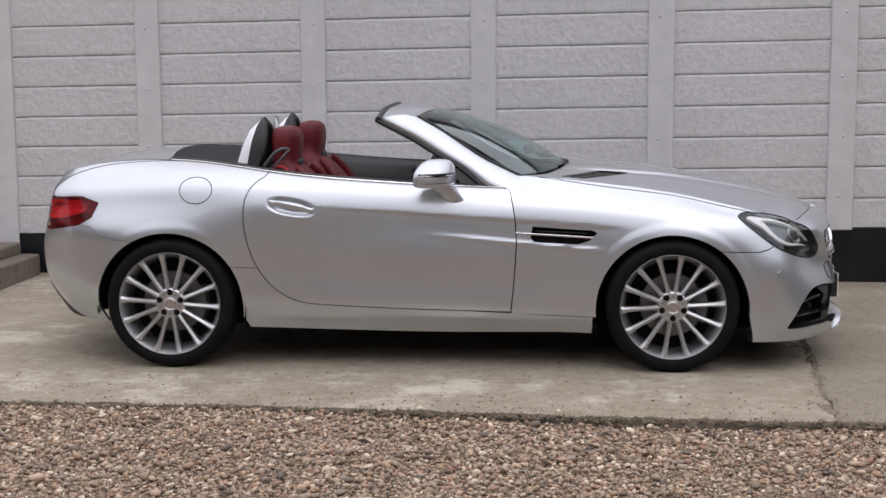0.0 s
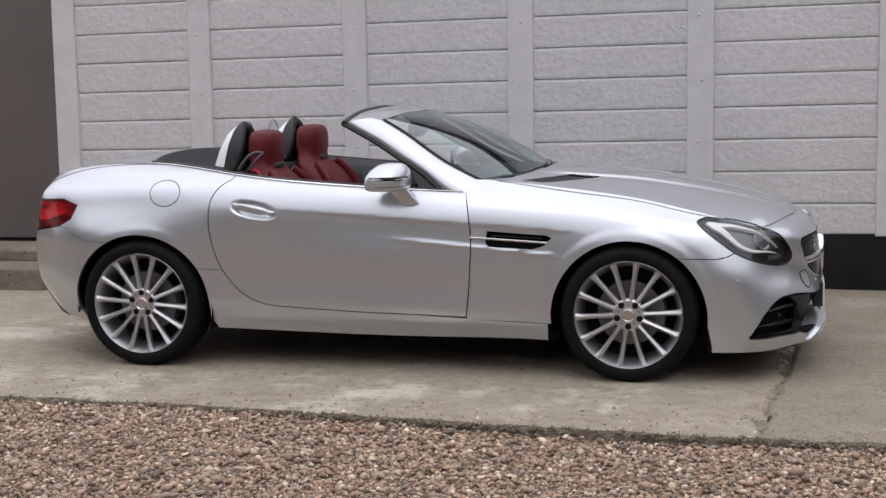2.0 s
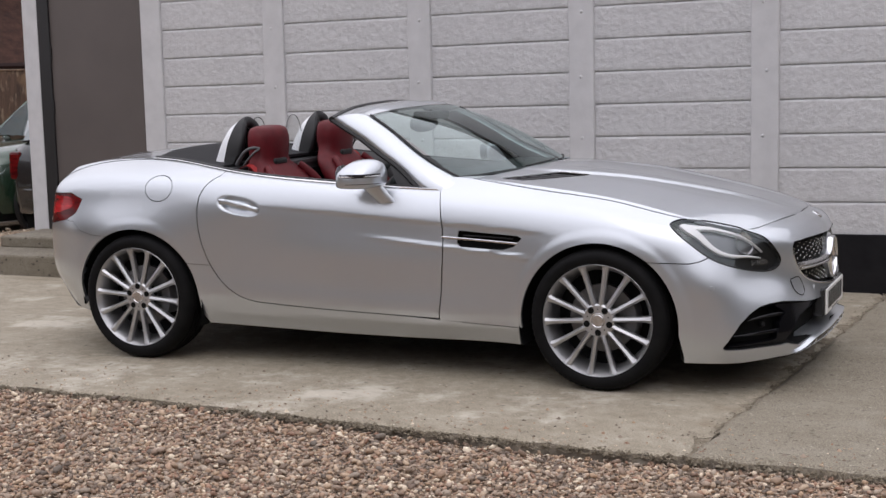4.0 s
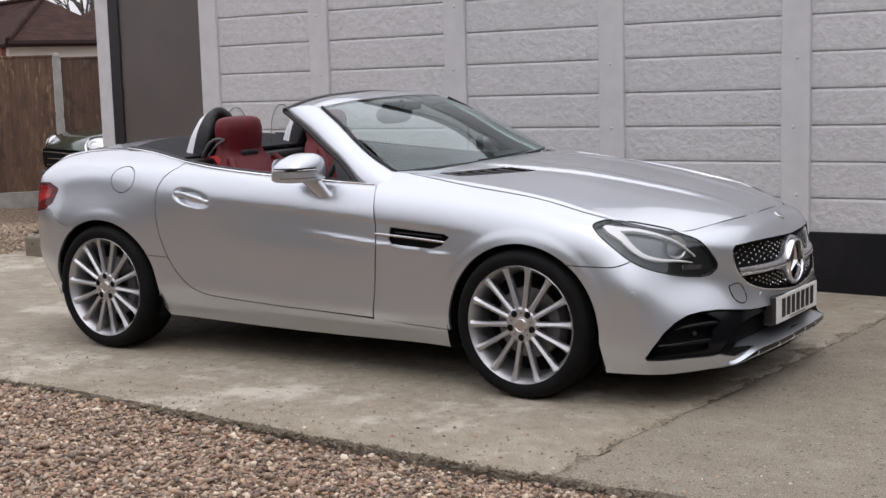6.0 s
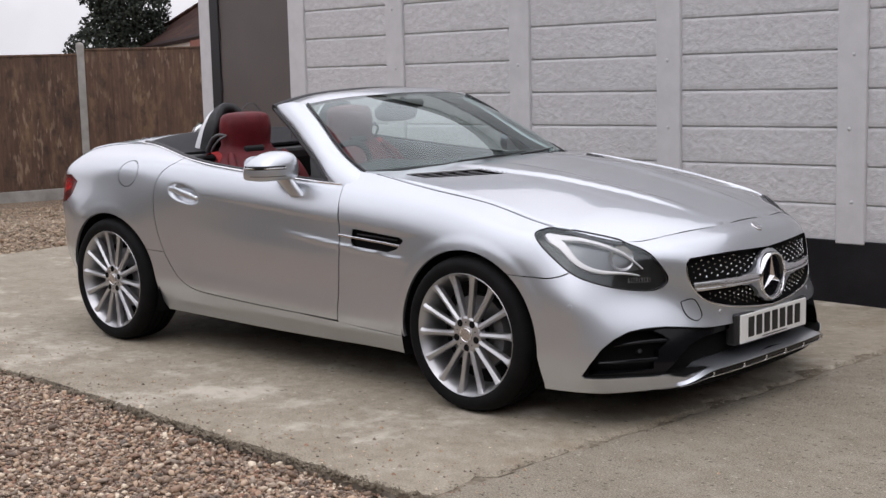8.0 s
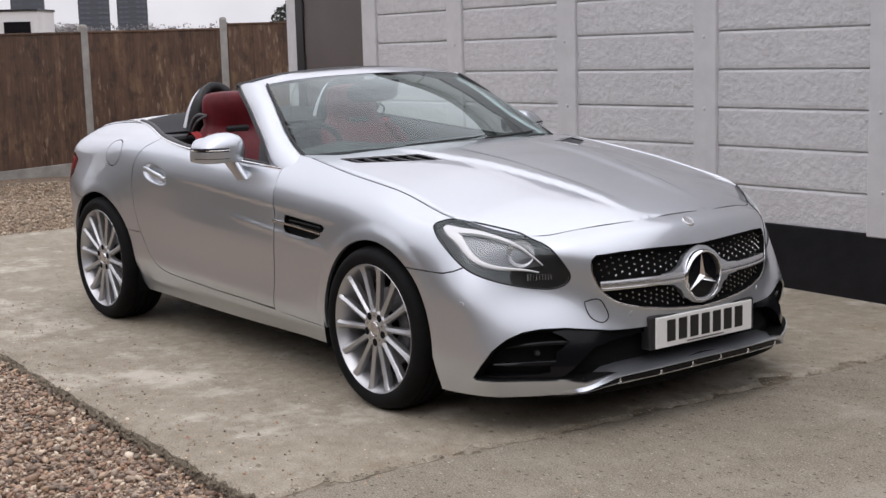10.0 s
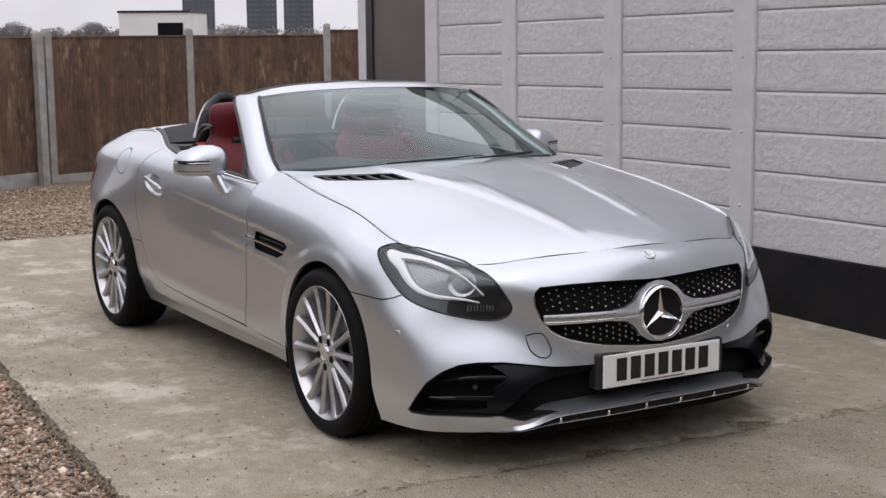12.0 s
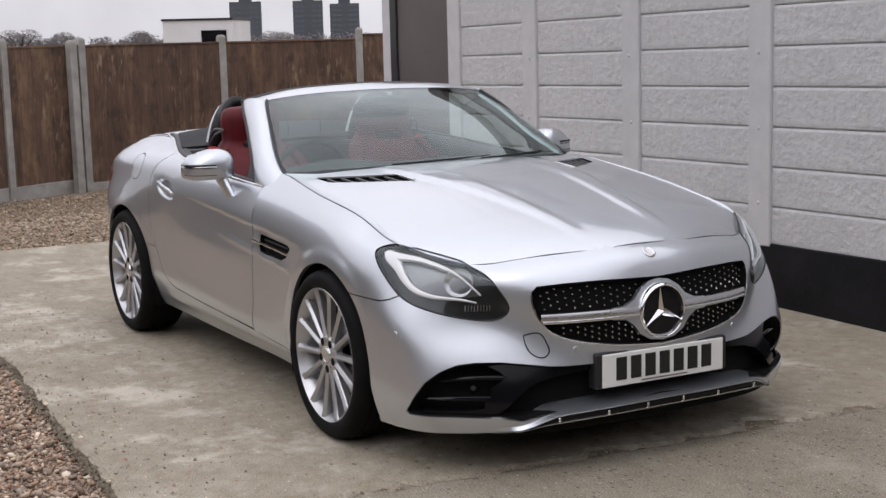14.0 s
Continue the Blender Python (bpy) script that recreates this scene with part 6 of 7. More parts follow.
for s0 in (-.385, -.24, -.085, .085, .24, .385):
    p, nn = on_front(np.array([abs(s0)]), np.array([.0765 - .022 * abs(s0)]))
    sg = 1 if s0 > 0 else -1
    bm = bmesh.new()
    box(bm, -.006, .004, -.0045, .0045, -.008, .0065, .002)
    bm.transform(Matrix.Translation(Vector((p[0] + nn[0] * .018) * (1, sg, 1))))
    part("splitter_tab", bm, CHROME, sp, "")

# number plate: plain bars for its writing
plate = Matrix.Translation((2.098, 0, .337)) @ pose(0, 0, 0, -3.4, 0, 0) @ pose(0, 0, 0, 0, -3, 90)
bm = bmesh.new()
box(bm, -.262, .262, -.004, .004, -.0575, .0575, .004, 2)
bm.transform(plate @ Matrix.Translation((0, -.004, 0)))
pl = part("number_plate", bm, PLATE, car, "white number plate with black bars")
bm = bmesh.new()
box(bm, -.285, .285, -.0, .05, -.062, .064, .01, 2)
bm.transform(plate)
part("plate_holder", bm, BLACK, pl, "black plate holder")
for k in range(7):
    x = (k - 3) * .0615
    for a in ((-.0225, .0225),):
        bm = bmesh.new()
        box(bm, x + a[0], x + a[1], -.0095, -.0075, -.037, .043, .0008)
        bm.transform(plate)
        part("bar", bm, INK, pl)
bm = bmesh.new()
box(bm, -.10, .10, -.0092, -.0076, -.050, -.0455)
bm.transform(plate)
part("small_bar", bm, DISC, pl)

# bonnet vents with slats and a bright leading edge
for sg in (1, -1):
    outline = [(x, y * sg) for x, y in VENT_B]
    bv = panel("bonnet_vent", on_bonnet, sheet(outline, gap=0, step=.03), LINER, car, "black bonnet vent with a chrome edge", sides=(1,), lift=-.014, fold=-.014)
    for k in range(5):
        f = (k + .5) / 5
        a = (.70 + .165 * f, (-.640 + .240 * f) * sg)
        b = (.80 + .205 * f, (-.632 + .235 * f) * sg)
        strip("slat", on_bonnet, [a, ((a[0] + b[0]) / 2 + .006, (a[1] + b[1]) / 2), b], .010, -.005, GUIDE, bv, "", 1, thick=.004)
    strip("vent_edge", on_bonnet, [(.875, -.386 * sg), (.95, -.384 * sg), (1.026, -.383 * sg)], .010, .003, CHROME, bv, "chrome edge", 1)
    strip("vent_lip", on_bonnet, [(.872, -.387 * sg), (.78, -.517 * sg), (.69, -.647 * sg)], .010, .002, PAINT, bv, "", 1)

# windscreen, its frame and header
low = [(.475, .785, .828), (.345, .778, .880), (.239, .745, .962), (.099, .70, 1.042), (-.014, .665, 1.109), (-.129, .63, 1.166), (-.205, .602, 1.203)]
upp = [(.545, .705, .898), (.425, .698, .955), (.346, .68, .991), (.205, .64, 1.074), (.092, .605, 1.147), (.02, .582, 1.186), (-.032, .562, 1.213)]
cl, cu = curve(low, 8), np.array(curve(upp, 8))
for side in both:
    bm = bmesh.new()
    loops = []
    for a, b in zip(cl, cu):
        a, b = Vector(a), Vector(b)
        out = Vector((.25, .72, .62)).normalized()
        loops.append([Vector((q.x, q.y * side, q.z)) for q in (a - out * .03, a, a.lerp(b, .12) + out * .010, a.lerp(b, .35) + out * .020, a.lerp(b, .65) + out * .021, a.lerp(b, .88) + out * .011, b, b - out * .03)])
    ring_mesh(bm, loops, cap=True)
    ap = part("windscreen_pillar", bm, PAINT, car, "silver windscreen pillar", 60)
    bm = bmesh.new()
    tube(bm, [Vector((x - .022, (y - .020) * side, z - .006)) for x, y, z in cl[6:]], .0145, 8, 1.2)
    part("pillar_seal", bm, BLACK, ap, "black rubber seal")
    bm = bmesh.new()
    tube(bm, [Vector((x + .006, (y - .004) * side, z + .002)) for x, y, z in cu], .006, 6)
    part("glass_seal", bm, BLACK, ap)
    # quarter piece behind the pillar foot
    bm = bmesh.new()
    fan = [Vector((x, (y - .015) * side, z)) for x, y, z in ((.40, .785, .873), (.205, .776, .882), (.115, .703, 1.028), (.165, .718, 1.003), (.30, .765, .91))]
    q = [bm.verts.new(v) for v in fan] + [bm.verts.new(v - Vector((0, .012 * side, 0))) for v in fan]
    bm.faces.new(q[:5])
    bm.faces.new(q[5:][::-1])
    for i in range(5):
        bm.faces.new((q[i], q[(i + 1) % 5], q[5 + (i + 1) % 5], q[5 + i]))
    part("quarter_piece", bm, BLACK, ap, "black triangular quarter piece")


def across(points, n=28):
    """A line from side to side through points given as (half width, x, z) from the edge to the middle."""
    w = np.array(points, float)
    full = np.concatenate([w * (-1, 1, 1), (w[:-1] * (1, 1, 1))[::-1]])
    k = full[:, 0]
    y = np.linspace(k[0], k[-1], n)
    r = spline_at(k, full[:, 1:], spline(k, full[:, 1:]), y)
    return np.stack([r[:, 0], y, r[:, 1]], 1)


hf = across([(.562, -.032, 1.213), (.40, .0, 1.231), (.2, .022, 1.240), (0, .03, 1.243)])
ht = across([(.585, -.115, 1.214), (.42, -.085, 1.248), (.2, -.068, 1.262), (0, -.062, 1.266)])
hr = across([(.602, -.205, 1.203), (.42, -.195, 1.240), (.2, -.185, 1.257), (0, -.18, 1.262)])
hb = across([(.59, -.20, 1.185), (.42, -.19, 1.215), (.2, -.18, 1.232), (0, -.175, 1.237)])
hg = across([(.55, -.05, 1.200), (.40, -.02, 1.215), (.2, .0, 1.225), (0, .01, 1.228)])
bm = bmesh.new()
ring_mesh(bm, [[Vector(q) for q in sec] for sec in zip(hg, hf, (hf * .5 + ht * .5) + np.array((0, 0, .006)), ht, (ht * .5 + hr * .5) + np.array((0, 0, .004)), hr, hb)], cap=True)
header = part("windscreen_header", bm, PAINT, car, "silver windscreen header", 55)
bm = bmesh.new()
tube(bm, [Vector(q) + Vector((-.012, 0, -.008)) for q in hr], .018, 8)
part("header_seal", bm, BLACK, header, "black rubber seal")
base = across([(.708, .479, .931), (.62, .545, .936), (.45, .63, .944), (.25, .685, .951), (0, .705, .954)], 41)
tops = across([(.562, -.03, 1.211), (.40, .002, 1.229), (.2, .024, 1.238), (0, .032, 1.241)], 41)
rows = []
for f in np.linspace(0, 1, 15):
    r = base * (1 - f) + tops * f
    r = r + np.outer(np.sin(np.pi * f) * (.012 + .03 * (1 - (np.linspace(-1, 1, 41)) ** 2)), (.5, 0, .85))[:41]
    rows.append([Vector(q) for q in r])
bm = bmesh.new()
ring_mesh(bm, rows, close_u=False)
ws = part("windscreen", bm, GLASS, car, "clear raked windscreen glass", 80)
ws.visible_shadow = False
bm = bmesh.new()
for w0, w1 in ((-.30, .18), (.12, .50)):
    pts = []
    for i in range(14):
        f = i / 13
        y = w0 + (w1 - w0) * f
        x = np.interp(abs(y), [0, .25, .45, .62, .708], [.705, .685, .63, .545, .479])
        pts.append(Vector((x + .008 - .022 * f, y, .955 + .008 * f - .014 * (abs(y) / .7) ** 2)))
    tube(bm, pts, .0035, 6, 1.3)
part("wiper", bm, BLACK, car, "black wiper blades")
bm = bmesh.new()
cw = across([(.69, .50, .925), (.60, .58, .928), (.40, .655, .936), (.2, .695, .941), (0, .71, .943)], 30)
cx_ = across([(.70, .54, .914), (.60, .635, .918), (.40, .70, .925), (.2, .735, .930), (0, .745, .932)], 30)
ring_mesh(bm, [[Vector(q) for q in cw], [Vector(q) for q in cx_]], close_u=False)
part("cowl", bm, BLACK, car, "black cowl panel")


# ---- cabin ----
def oval(cx, cy, z, hw, hd, n=24, sq=2.6):
    """A rounded section: half width along y, half depth along x."""
    pts = []
    for k in range(n):
        a = k * math.tau / n
        c, s = math.cos(a), math.sin(a)
        pts.append(Vector((cx + hd * math.copysign(abs(c) ** (2 / sq), c), cy + hw * math.copysign(abs(s) ** (2 / sq), s), z)))
    return pts


def seat(cy):
    bm = bmesh.new()
    rows = [(.45, -.42, .24, .10), (.60, -.50, .245, .10), (.75, -.575, .245, .10), (.86, -.635, .238, .092), (.915, -.675, .222, .082), (.945, -.70, .195, .072), (.972, -.716, .166, .064), (1.0, -.716, .146, .066), (1.05, -.717, .150, .074), (1.10, -.716, .149, .074), (1.132, -.717, .142, .068), (1.148, -.718, .128, .056), (1.156, -.718, .100, .040), (1.160, -.719, .05, .02)]
    ring_mesh(bm, [oval(x, cy, z, w, d) for z, x, w, d in rows], cap=True)
    back = part("seat", bm, LEATHER, car, "red leather seat with a fixed headrest", 60)
    for sg in (-1, 1):
        bm = bmesh.new()
        pts = [(-.37 - .02, cy + sg * .215, .50), (-.445, cy + sg * .225, .65), (-.515, cy + sg * .225, .78), (-.57, cy + sg * .205, .88), (-.635, cy + sg * .165, .95)]
        tube(bm, curve(pts, 5), [.045 - .0012 * i for i in range(21)], 10, .9)
        part("bolster", bm, LEATHER, back, "", 60)
    bm = bmesh.new()
    box(bm, -.595, -.56, cy - .065, cy + .065, .935, .972, .012, 2)
    bm.transform(Matrix.Translation((-.081, 0, .020)))
    part("belt_slot", bm, BLACK, back, "black recess below the headrest")
    bm = bmesh.new()
    loops = [oval(x, cy, z, w, d, sq=3.2) for z, x, w, d in ((.36, -.12, .24, .26), (.44, -.12, .255, .28), (.50, -.13, .25, .27), (.52, -.14, .22, .23))]
    ring_mesh(bm, loops, cap=True)
    part("cushion", bm, LEATHER, back, "", 60)
    return back


for cy in (-.37, .37):
    seat(cy)

# roll hoops: a black arch with a silver fairing behind it
def arch_line(cy, w, top, low=.94):
    k = top - low
    return curve([(0, cy + w * u, low + k * v) for u, v in ((-1.12, 0), (-1.0, .36), (-.83, .66), (-.56, .88), (-.22, .99), (.22, .99), (.56, .88), (.83, .66), (1.0, .36), (1.12, 0))], 6)


def along(z, pairs):
    return float(np.interp(z, [p[0] for p in pairs], [p[1] for p in pairs]))


SEAM = [(.94, -.890), (1.08, -.866), (1.165, -.843), (1.20, -.826)]
BACK = [(.94, -.958), (1.06, -.925), (1.15, -.888), (1.185, -.852), (1.20, -.838)]
NOSE = [(.94, -.835), (1.0, -.812), (1.06, -.796), (1.12, -.790), (1.18, -.800), (1.20, -.812)]
for cy in (-.39, .39):
    bm = bmesh.new()
    loops = []
    for (_, y, z), (_, yi, zi) in zip(arch_line(cy, .1295, 1.2045), arch_line(cy, .082, 1.150)):
        front, back = along(z, NOSE), along(z, SEAM) - .01
        q, qi = Vector((0, y, z)), Vector((0, yi, zi))
        loops.append([q + Vector((back, 0, 0)), q + Vector((front - .014, 0, 0)), q.lerp(qi, .2) + Vector((front - .004, 0, 0)), q.lerp(qi, .5) + Vector((front, 0, 0)), q.lerp(qi, .85) + Vector((front - .006, 0, 0)), qi + Vector((front - .02, 0, 0)), qi + Vector((back, 0, 0))])
    ring_mesh(bm, loops, cap=True)
    hoop = part("roll_hoop", bm, BLACK, car, "black roll hoop with a silver rear fairing", 45)
    bm = bmesh.new()
    loops = []
    for (_, y, z), (_, yi, zi) in zip(arch_line(cy, .1275, 1.2020), arch_line(cy, .095, 1.165)):
        q, qi, x0, x1 = Vector((0, y, z)), Vector((0, yi, zi)), along(z, SEAM), along(z, BACK)
        loops.append([q.lerp(qi, .3) + Vector((x0 + .001, 0, 0)), q + Vector((x0, 0, 0)), q + Vector((x0 * .6 + x1 * .4, 0, 0)), q.lerp(qi, .04) + Vector((x0 * .2 + x1 * .8, 0, 0)), q.lerp(qi, .22) + Vector((x1, 0, 0)), q.lerp(qi, .6) + Vector((x1 - .002, 0, 0)), qi + Vector((x1 + .006, 0, 0))])
    ring_mesh(bm, loops, cap=True)
    part("hoop_trim", bm, HOOPSILVER, hoop, "silver fairing", 50)
    bm = bmesh.new()
    ring_mesh(bm, [[Vector((x, y, z)) for _, y, z in arch_line(cy, .10, 1.168)] for x in (-.868, -.855)], cap=True)
    part("hoop_filler", bm, LINER, hoop)
    # clear draught stop beside each hoop: a thin plate with a rounded rim
    sg = -1 if cy > 0 else 1
    rim = [(cy + sg * (.10 + .10 - .10 * math.cos(a)), .97 + .225 * math.sin(a) ** .7) for a in np.linspace(0, math.pi, 22)]
    bm = bmesh.new()
    bm.faces.new([bm.verts.new((-.885, y, z)) for y, z in rim])
    plate = part("draught_stop", bm, CLEARPLATE, hoop, "clear plastic draught stop")
    bm = bmesh.new()
    tube(bm, [(-.885, y, z) for y, z in rim], .0022, 6)
    part("plate_rim", bm, GUIDE, plate, "", 50)
    # belt guide arm and webbing on the outer shoulder
    o = -1 if cy < 0 else 1
    bm = bmesh.new()
    tube(bm, curve([(-.80, o * .555, .965), (-.77, o * .560, 1.005), (-.735, o * .558, 1.040), (-.70, o * .545, 1.052), (-.68, o * .525, 1.045)], 6), [.0105] * 6 + [.0095] * 8 + [.0085] * 11, 10, 1.0)
    tube(bm, curve([(-.745, o * .575, .965), (-.715, o * .575, 1.0), (-.690, o * .560, 1.03), (-.68, o * .53, 1.045)], 6), .0055, 8)
    part("belt_guide", bm, GUIDE, car, "grey seat belt guide arm", 60)
    bm = bmesh.new()
    loops = []
    for q in curve([(-.755, o * .583, .950), (-.74, o * .582, .958), (-.72, o * .58, .966), (-.69, o * .575, .955), (-.66, o * .57, .90), (-.61, o * .565, .80)], 5):
        loops.append([Vector(q) + Vector((0, .019, .005)), Vector(q) - Vector((0, .019, .0)), Vector(q) + Vector((-.003, -.019, -.003)), Vector(q) + Vector((-.003, .019, .003))])
    ring_mesh(bm, loops, cap=True)
    part("seat_belt", bm, BELT, car, "red seat belt webbing", 50)

# shelf behind the seats, door cards, dashboard, console
bm = bmesh.new()
box(bm, -.98, -.76, -.70, .70, .88, .955, .02, 2)
part("rear_shelf", bm, BLACK, car, "black shelf behind the seats")
bm = bmesh.new()
box(bm, -.80, .60, -.70, .70, .24, .30)
box(bm, -.84, -.76, -.70, .70, .28, .90)
part("cabin_floor", bm, LINER, car, "black cabin floor and bulkhead")
for side in both:
    bm = bmesh.new()
    loops = []
    for x in np.linspace(.40, -.80, 14):
        p = REAR.at(np.array([find_rear(x, .9)[0]]), np.array([.77]))[0]
        w, z = p[1], p[2]
        loops.append([Vector((x, side * q, h)) for q, h in ((w - .002, z - .004), (w - .018, z + .006), (w - .05, z + .004), (w - .095, z - .03), (w - .105, z - .16), (w - .085, z - .30), (w - .10, .30))])
    ring_mesh(bm, loops, close_u=False)
    dc = part("door_card", bm, DASH, doors[side], "black door trim", 50)
    bm = bmesh.new()
    box(bm, -.45, .18, .615, .69, .66, .70, .015, 2)
    bm.transform(Matrix.Diagonal((1, side, 1, 1)))
    part("armrest", bm, LEATHER, dc, "red leather armrest")
    # bright strip and seal along the door top and the cover
    line = [(find_rear(x, .9)[0], .768) for x in (.42, .2, 0, -.3, -.55, -.74, -.95, -1.1, -1.26)]
    strip("waist_trim", on_rear, line, .009, .004, CHROME, doors[side], "thin bright waist strip", side, thick=.004)
    bm = bmesh.new()
    uv = curve([(s, t, 0) for s, t in line], 8)
    p, nn = on_rear(uv[:, 0], np.full(len(uv), .77))
    tube(bm, [Vector(q) for q in (p + np.array((0, -.013, .004))) * (1, side, 1)], .011, 8, 1.2)
    part("waist_seal", bm, BLACK, doors[side], "black waist seal")

bm = bmesh.new()
rows = []
for y in np.linspace(-.69, .69, 25):
    e = 1 - (y / .69) ** 2
    hump = .030 * math.exp(-((y + .37) / .17) ** 2)
    rows.append([Vector((x, y, z)) for x, z in ((.47 + .20 * e, .925), (.40, .928 + .012 * e), (.27, .925 + hump), (.17, .905 + hump), (.135, .87 + hump * .5), (.15, .78), (.20, .66), (.28, .55), (.33, .30))])
ring_mesh(bm, rows, close_u=False)
part("dashboard", bm, DASH, car, "black soft dashboard", 50)
bm = bmesh.new()
box(bm, -.62, .22, -.12, .12, .30, .60, .04, 3)
part("centre_console", bm, DASH, car, "black centre console")
bm = bmesh.new()
ctr, tilt = Vector((-.02, -.37, .850)), Matrix.Rotation(radians(24), 4, "Y")
ring = [Vector((0, .188 * math.cos(a), .188 * math.sin(a))) for a in np.linspace(0, math.tau, 40, endpoint=False)]
loops = []
for i, q in enumerate(ring):
    rad = q.normalized()
    loops.append([q + rad * .015 * math.cos(b) + Vector((.014 * math.sin(b), 0, 0)) for b in np.linspace(0, math.tau, 10, endpoint=False)])
ring_mesh(bm, loops, close_v=True)
for a in (0, math.pi, math.pi * 1.5):
    tube(bm, [Vector((.012, 0, 0)), Vector((0, .17 * math.cos(a), .17 * math.sin(a)))], .018, 8, .5)
bmesh.ops.create_uvsphere(bm, u_segments=16, v_segments=8, radius=.068, matrix=Matrix.Translation((.012, 0, 0)) @ Matrix.Diagonal((.45, 1, 1, 1)))
bm.transform(Matrix.Translation(ctr) @ tilt)
part("steering_wheel", bm, DASH, car, "black three-spoke steering wheel", 50)

# inner mirror
bm = bmesh.new()
loops = [oval(x, 0, 0, w, d, sq=3) for x, w, d in ((0, .115, .034), (.02, .130, .040), (.04, .105, .028), (.046, .06, .012))]
ring_mesh(bm, [[Vector((q.z + xx, q.y, q.x - xx)) for q in lp] for (xx, _, _), lp in zip(((0, 0, 0), (.02, 0, 0), (.04, 0, 0), (.046, 0, 0)), loops)], cap=True)
tube(bm, [(.03, 0, .01), (.06, 0, .06)], .012, 8)
bm.transform(Matrix.Translation((-.015, .0, 1.150)) @ Matrix.Scale(1.15, 4))
im = part("inner_mirror", bm, BLACK, car, "black inner rear-view mirror", 50)
bm = bmesh.new()
box(bm, -.02, .12, -.085, .085, 1.172, 1.212, .014, 2)
bm.transform(pose(0, 0, 0, 0, 0, 0))
part("sensor_housing", bm, BLACK, im)

# door mirrors and handles
MIRROR_ROWS = ((.800, .112, .040, .985, .912), (.806, .108, .064, .998, .900), (.822, .104, .078, 1.012, .893), (.850, .098, .085, 1.020, .890), (.885, .090, .087, 1.018, .889), (.920, .081, .086, 1.008, .888), (.950, .071, .082, .993, .888), (.970, .063, .075, .978, .889), (.982, .056, .062, .966, .892), (.988, .052, .042, .956, .899))
for side in both:
    bm = bmesh.new()
    # sections from the inner end outwards: y, x centre, half x, z centre, half z
    rows = []
    # y, x centre, half x, top, bottom
    for y, cx, hx, top, bot in MIRROR_ROWS:
        lp = []
        for k in range(32):
            a = k * math.tau / 32
            c, w = math.cos(a), math.sin(a)
            mid = bot + (top - bot) * .40
            z = mid + (top - mid) * w ** .8 if w > 0 else mid - (mid - bot) * abs(w) ** .34
            lp.append(Vector((cx + hx * math.copysign(abs(c) ** .62, c), side * y, z)))
        rows.append(lp)
    ring_mesh(bm, rows, cap=True)
    mir = part("door_mirror", bm, PAINT, doors[side], "silver door mirror on a stalk", 60)
    # stalk
    bm = bmesh.new()
    path = curve([(.108, .845, .897), (.135, .838, .868), (.160, .832, .840), (.180, .826, .815)], 4)
    loops = []
    for i, q in enumerate(path):
        f = i / (len(path) - 1)
        loops.append([Vector((q[0] + (.056 - .016 * f) * math.cos(a), side * (q[1] + (.022 - .004 * f) * math.sin(a)), q[2] + .006 * math.cos(a))) for a in np.linspace(0, math.tau, 14, endpoint=False)])
    ring_mesh(bm, loops, cap=True)
    part("stalk", bm, PAINT, mir, "", 60)
    # turn signal slot: a dark groove with a bright bar, round the outer and leading faces
    def wrap(t, lift):
        out = []
        for y, cx, hx, top, bot in MIRROR_ROWS[4:9]:
            out.append((cx + hx + lift, side * y, .938 + t))
        out.append((.052, side * (.9885 + lift), .936 + t))
        out.append((.015, side * (.986 + lift), .936 + t))
        return out
    bm = bmesh.new()
    tube(bm, curve(wrap(.012, -.002), 4), .009, 8, .5)
    part("signal_slot", bm, GLOSSBLACK, mir, "dark turn signal slot", 60)
    bm = bmesh.new()
    tube(bm, curve(wrap(.010, .001), 4), .0032, 8, .8)
    part("signal_bar", bm, CHROME, mir, "bright signal bar", 60)
    bm = bmesh.new()
    tube(bm, curve(wrap(-.026, -.001), 4), .0015, 6, .8)
    part("housing_seam", bm, LINER, mir)
    bm = bmesh.new()
    lp = [Vector((-.002, side * (.893 + .075 * math.copysign(abs(math.cos(a)) ** .7, math.cos(a))), .947 + .048 * math.copysign(abs(math.sin(a)) ** .7, math.sin(a)))) for a in np.linspace(0, math.tau, 26, endpoint=False)]
    q = [bm.verts.new(v) for v in lp]
    bm.faces.new(q)
    bm.transform(Matrix.Translation((-.012, 0, 0)))
    part("mirror_glass", bm, MIRROR, mir, "mirror glass")
    # handle
    sh = find_rear(-.72, .812)
    hl = [find_rear(x, z) for x, z in ((-.725, .808), (-.68, .802), (-.61, .790), (-.55, .779), (-.502, .770))]
    uv = curve([(s, t, 0) for s, t in hl], 6)
    p, nn = on_rear(uv[:, 0], uv[:, 1])
    bm = bmesh.new()
    loops = []
    for i in range(len(p)):
        f = i / (len(p) - 1)
        o = .004 + .030 * math.sin(math.pi * f) ** .6
        wdt = .012 + .004 * math.sin(math.pi * f)
        c, k = Vector(p[i]) + Vector(nn[i]) * o, Vector(nn[i])
        loops.append([Vector((v.x, v.y * side, v.z)) for v in [c + Vector((0, 0, wdt * math.cos(a))) + k * (.009 * math.sin(a)) for a in np.linspace(0, math.tau, 12, endpoint=False)]])
    ring_mesh(bm, loops, cap=True)
    dh = part("door_handle", bm, PAINT, doors[side], "silver bow door handle", 60)
    if side < 0:
        p, nn = on_rear(np.array([sh[0] - .012]), np.array([sh[1]]))
        bm = bmesh.new()
        revolve(bm, [(.0, -.013), (.006, -.013), (.007, -.010), (.007, 0)], 16)
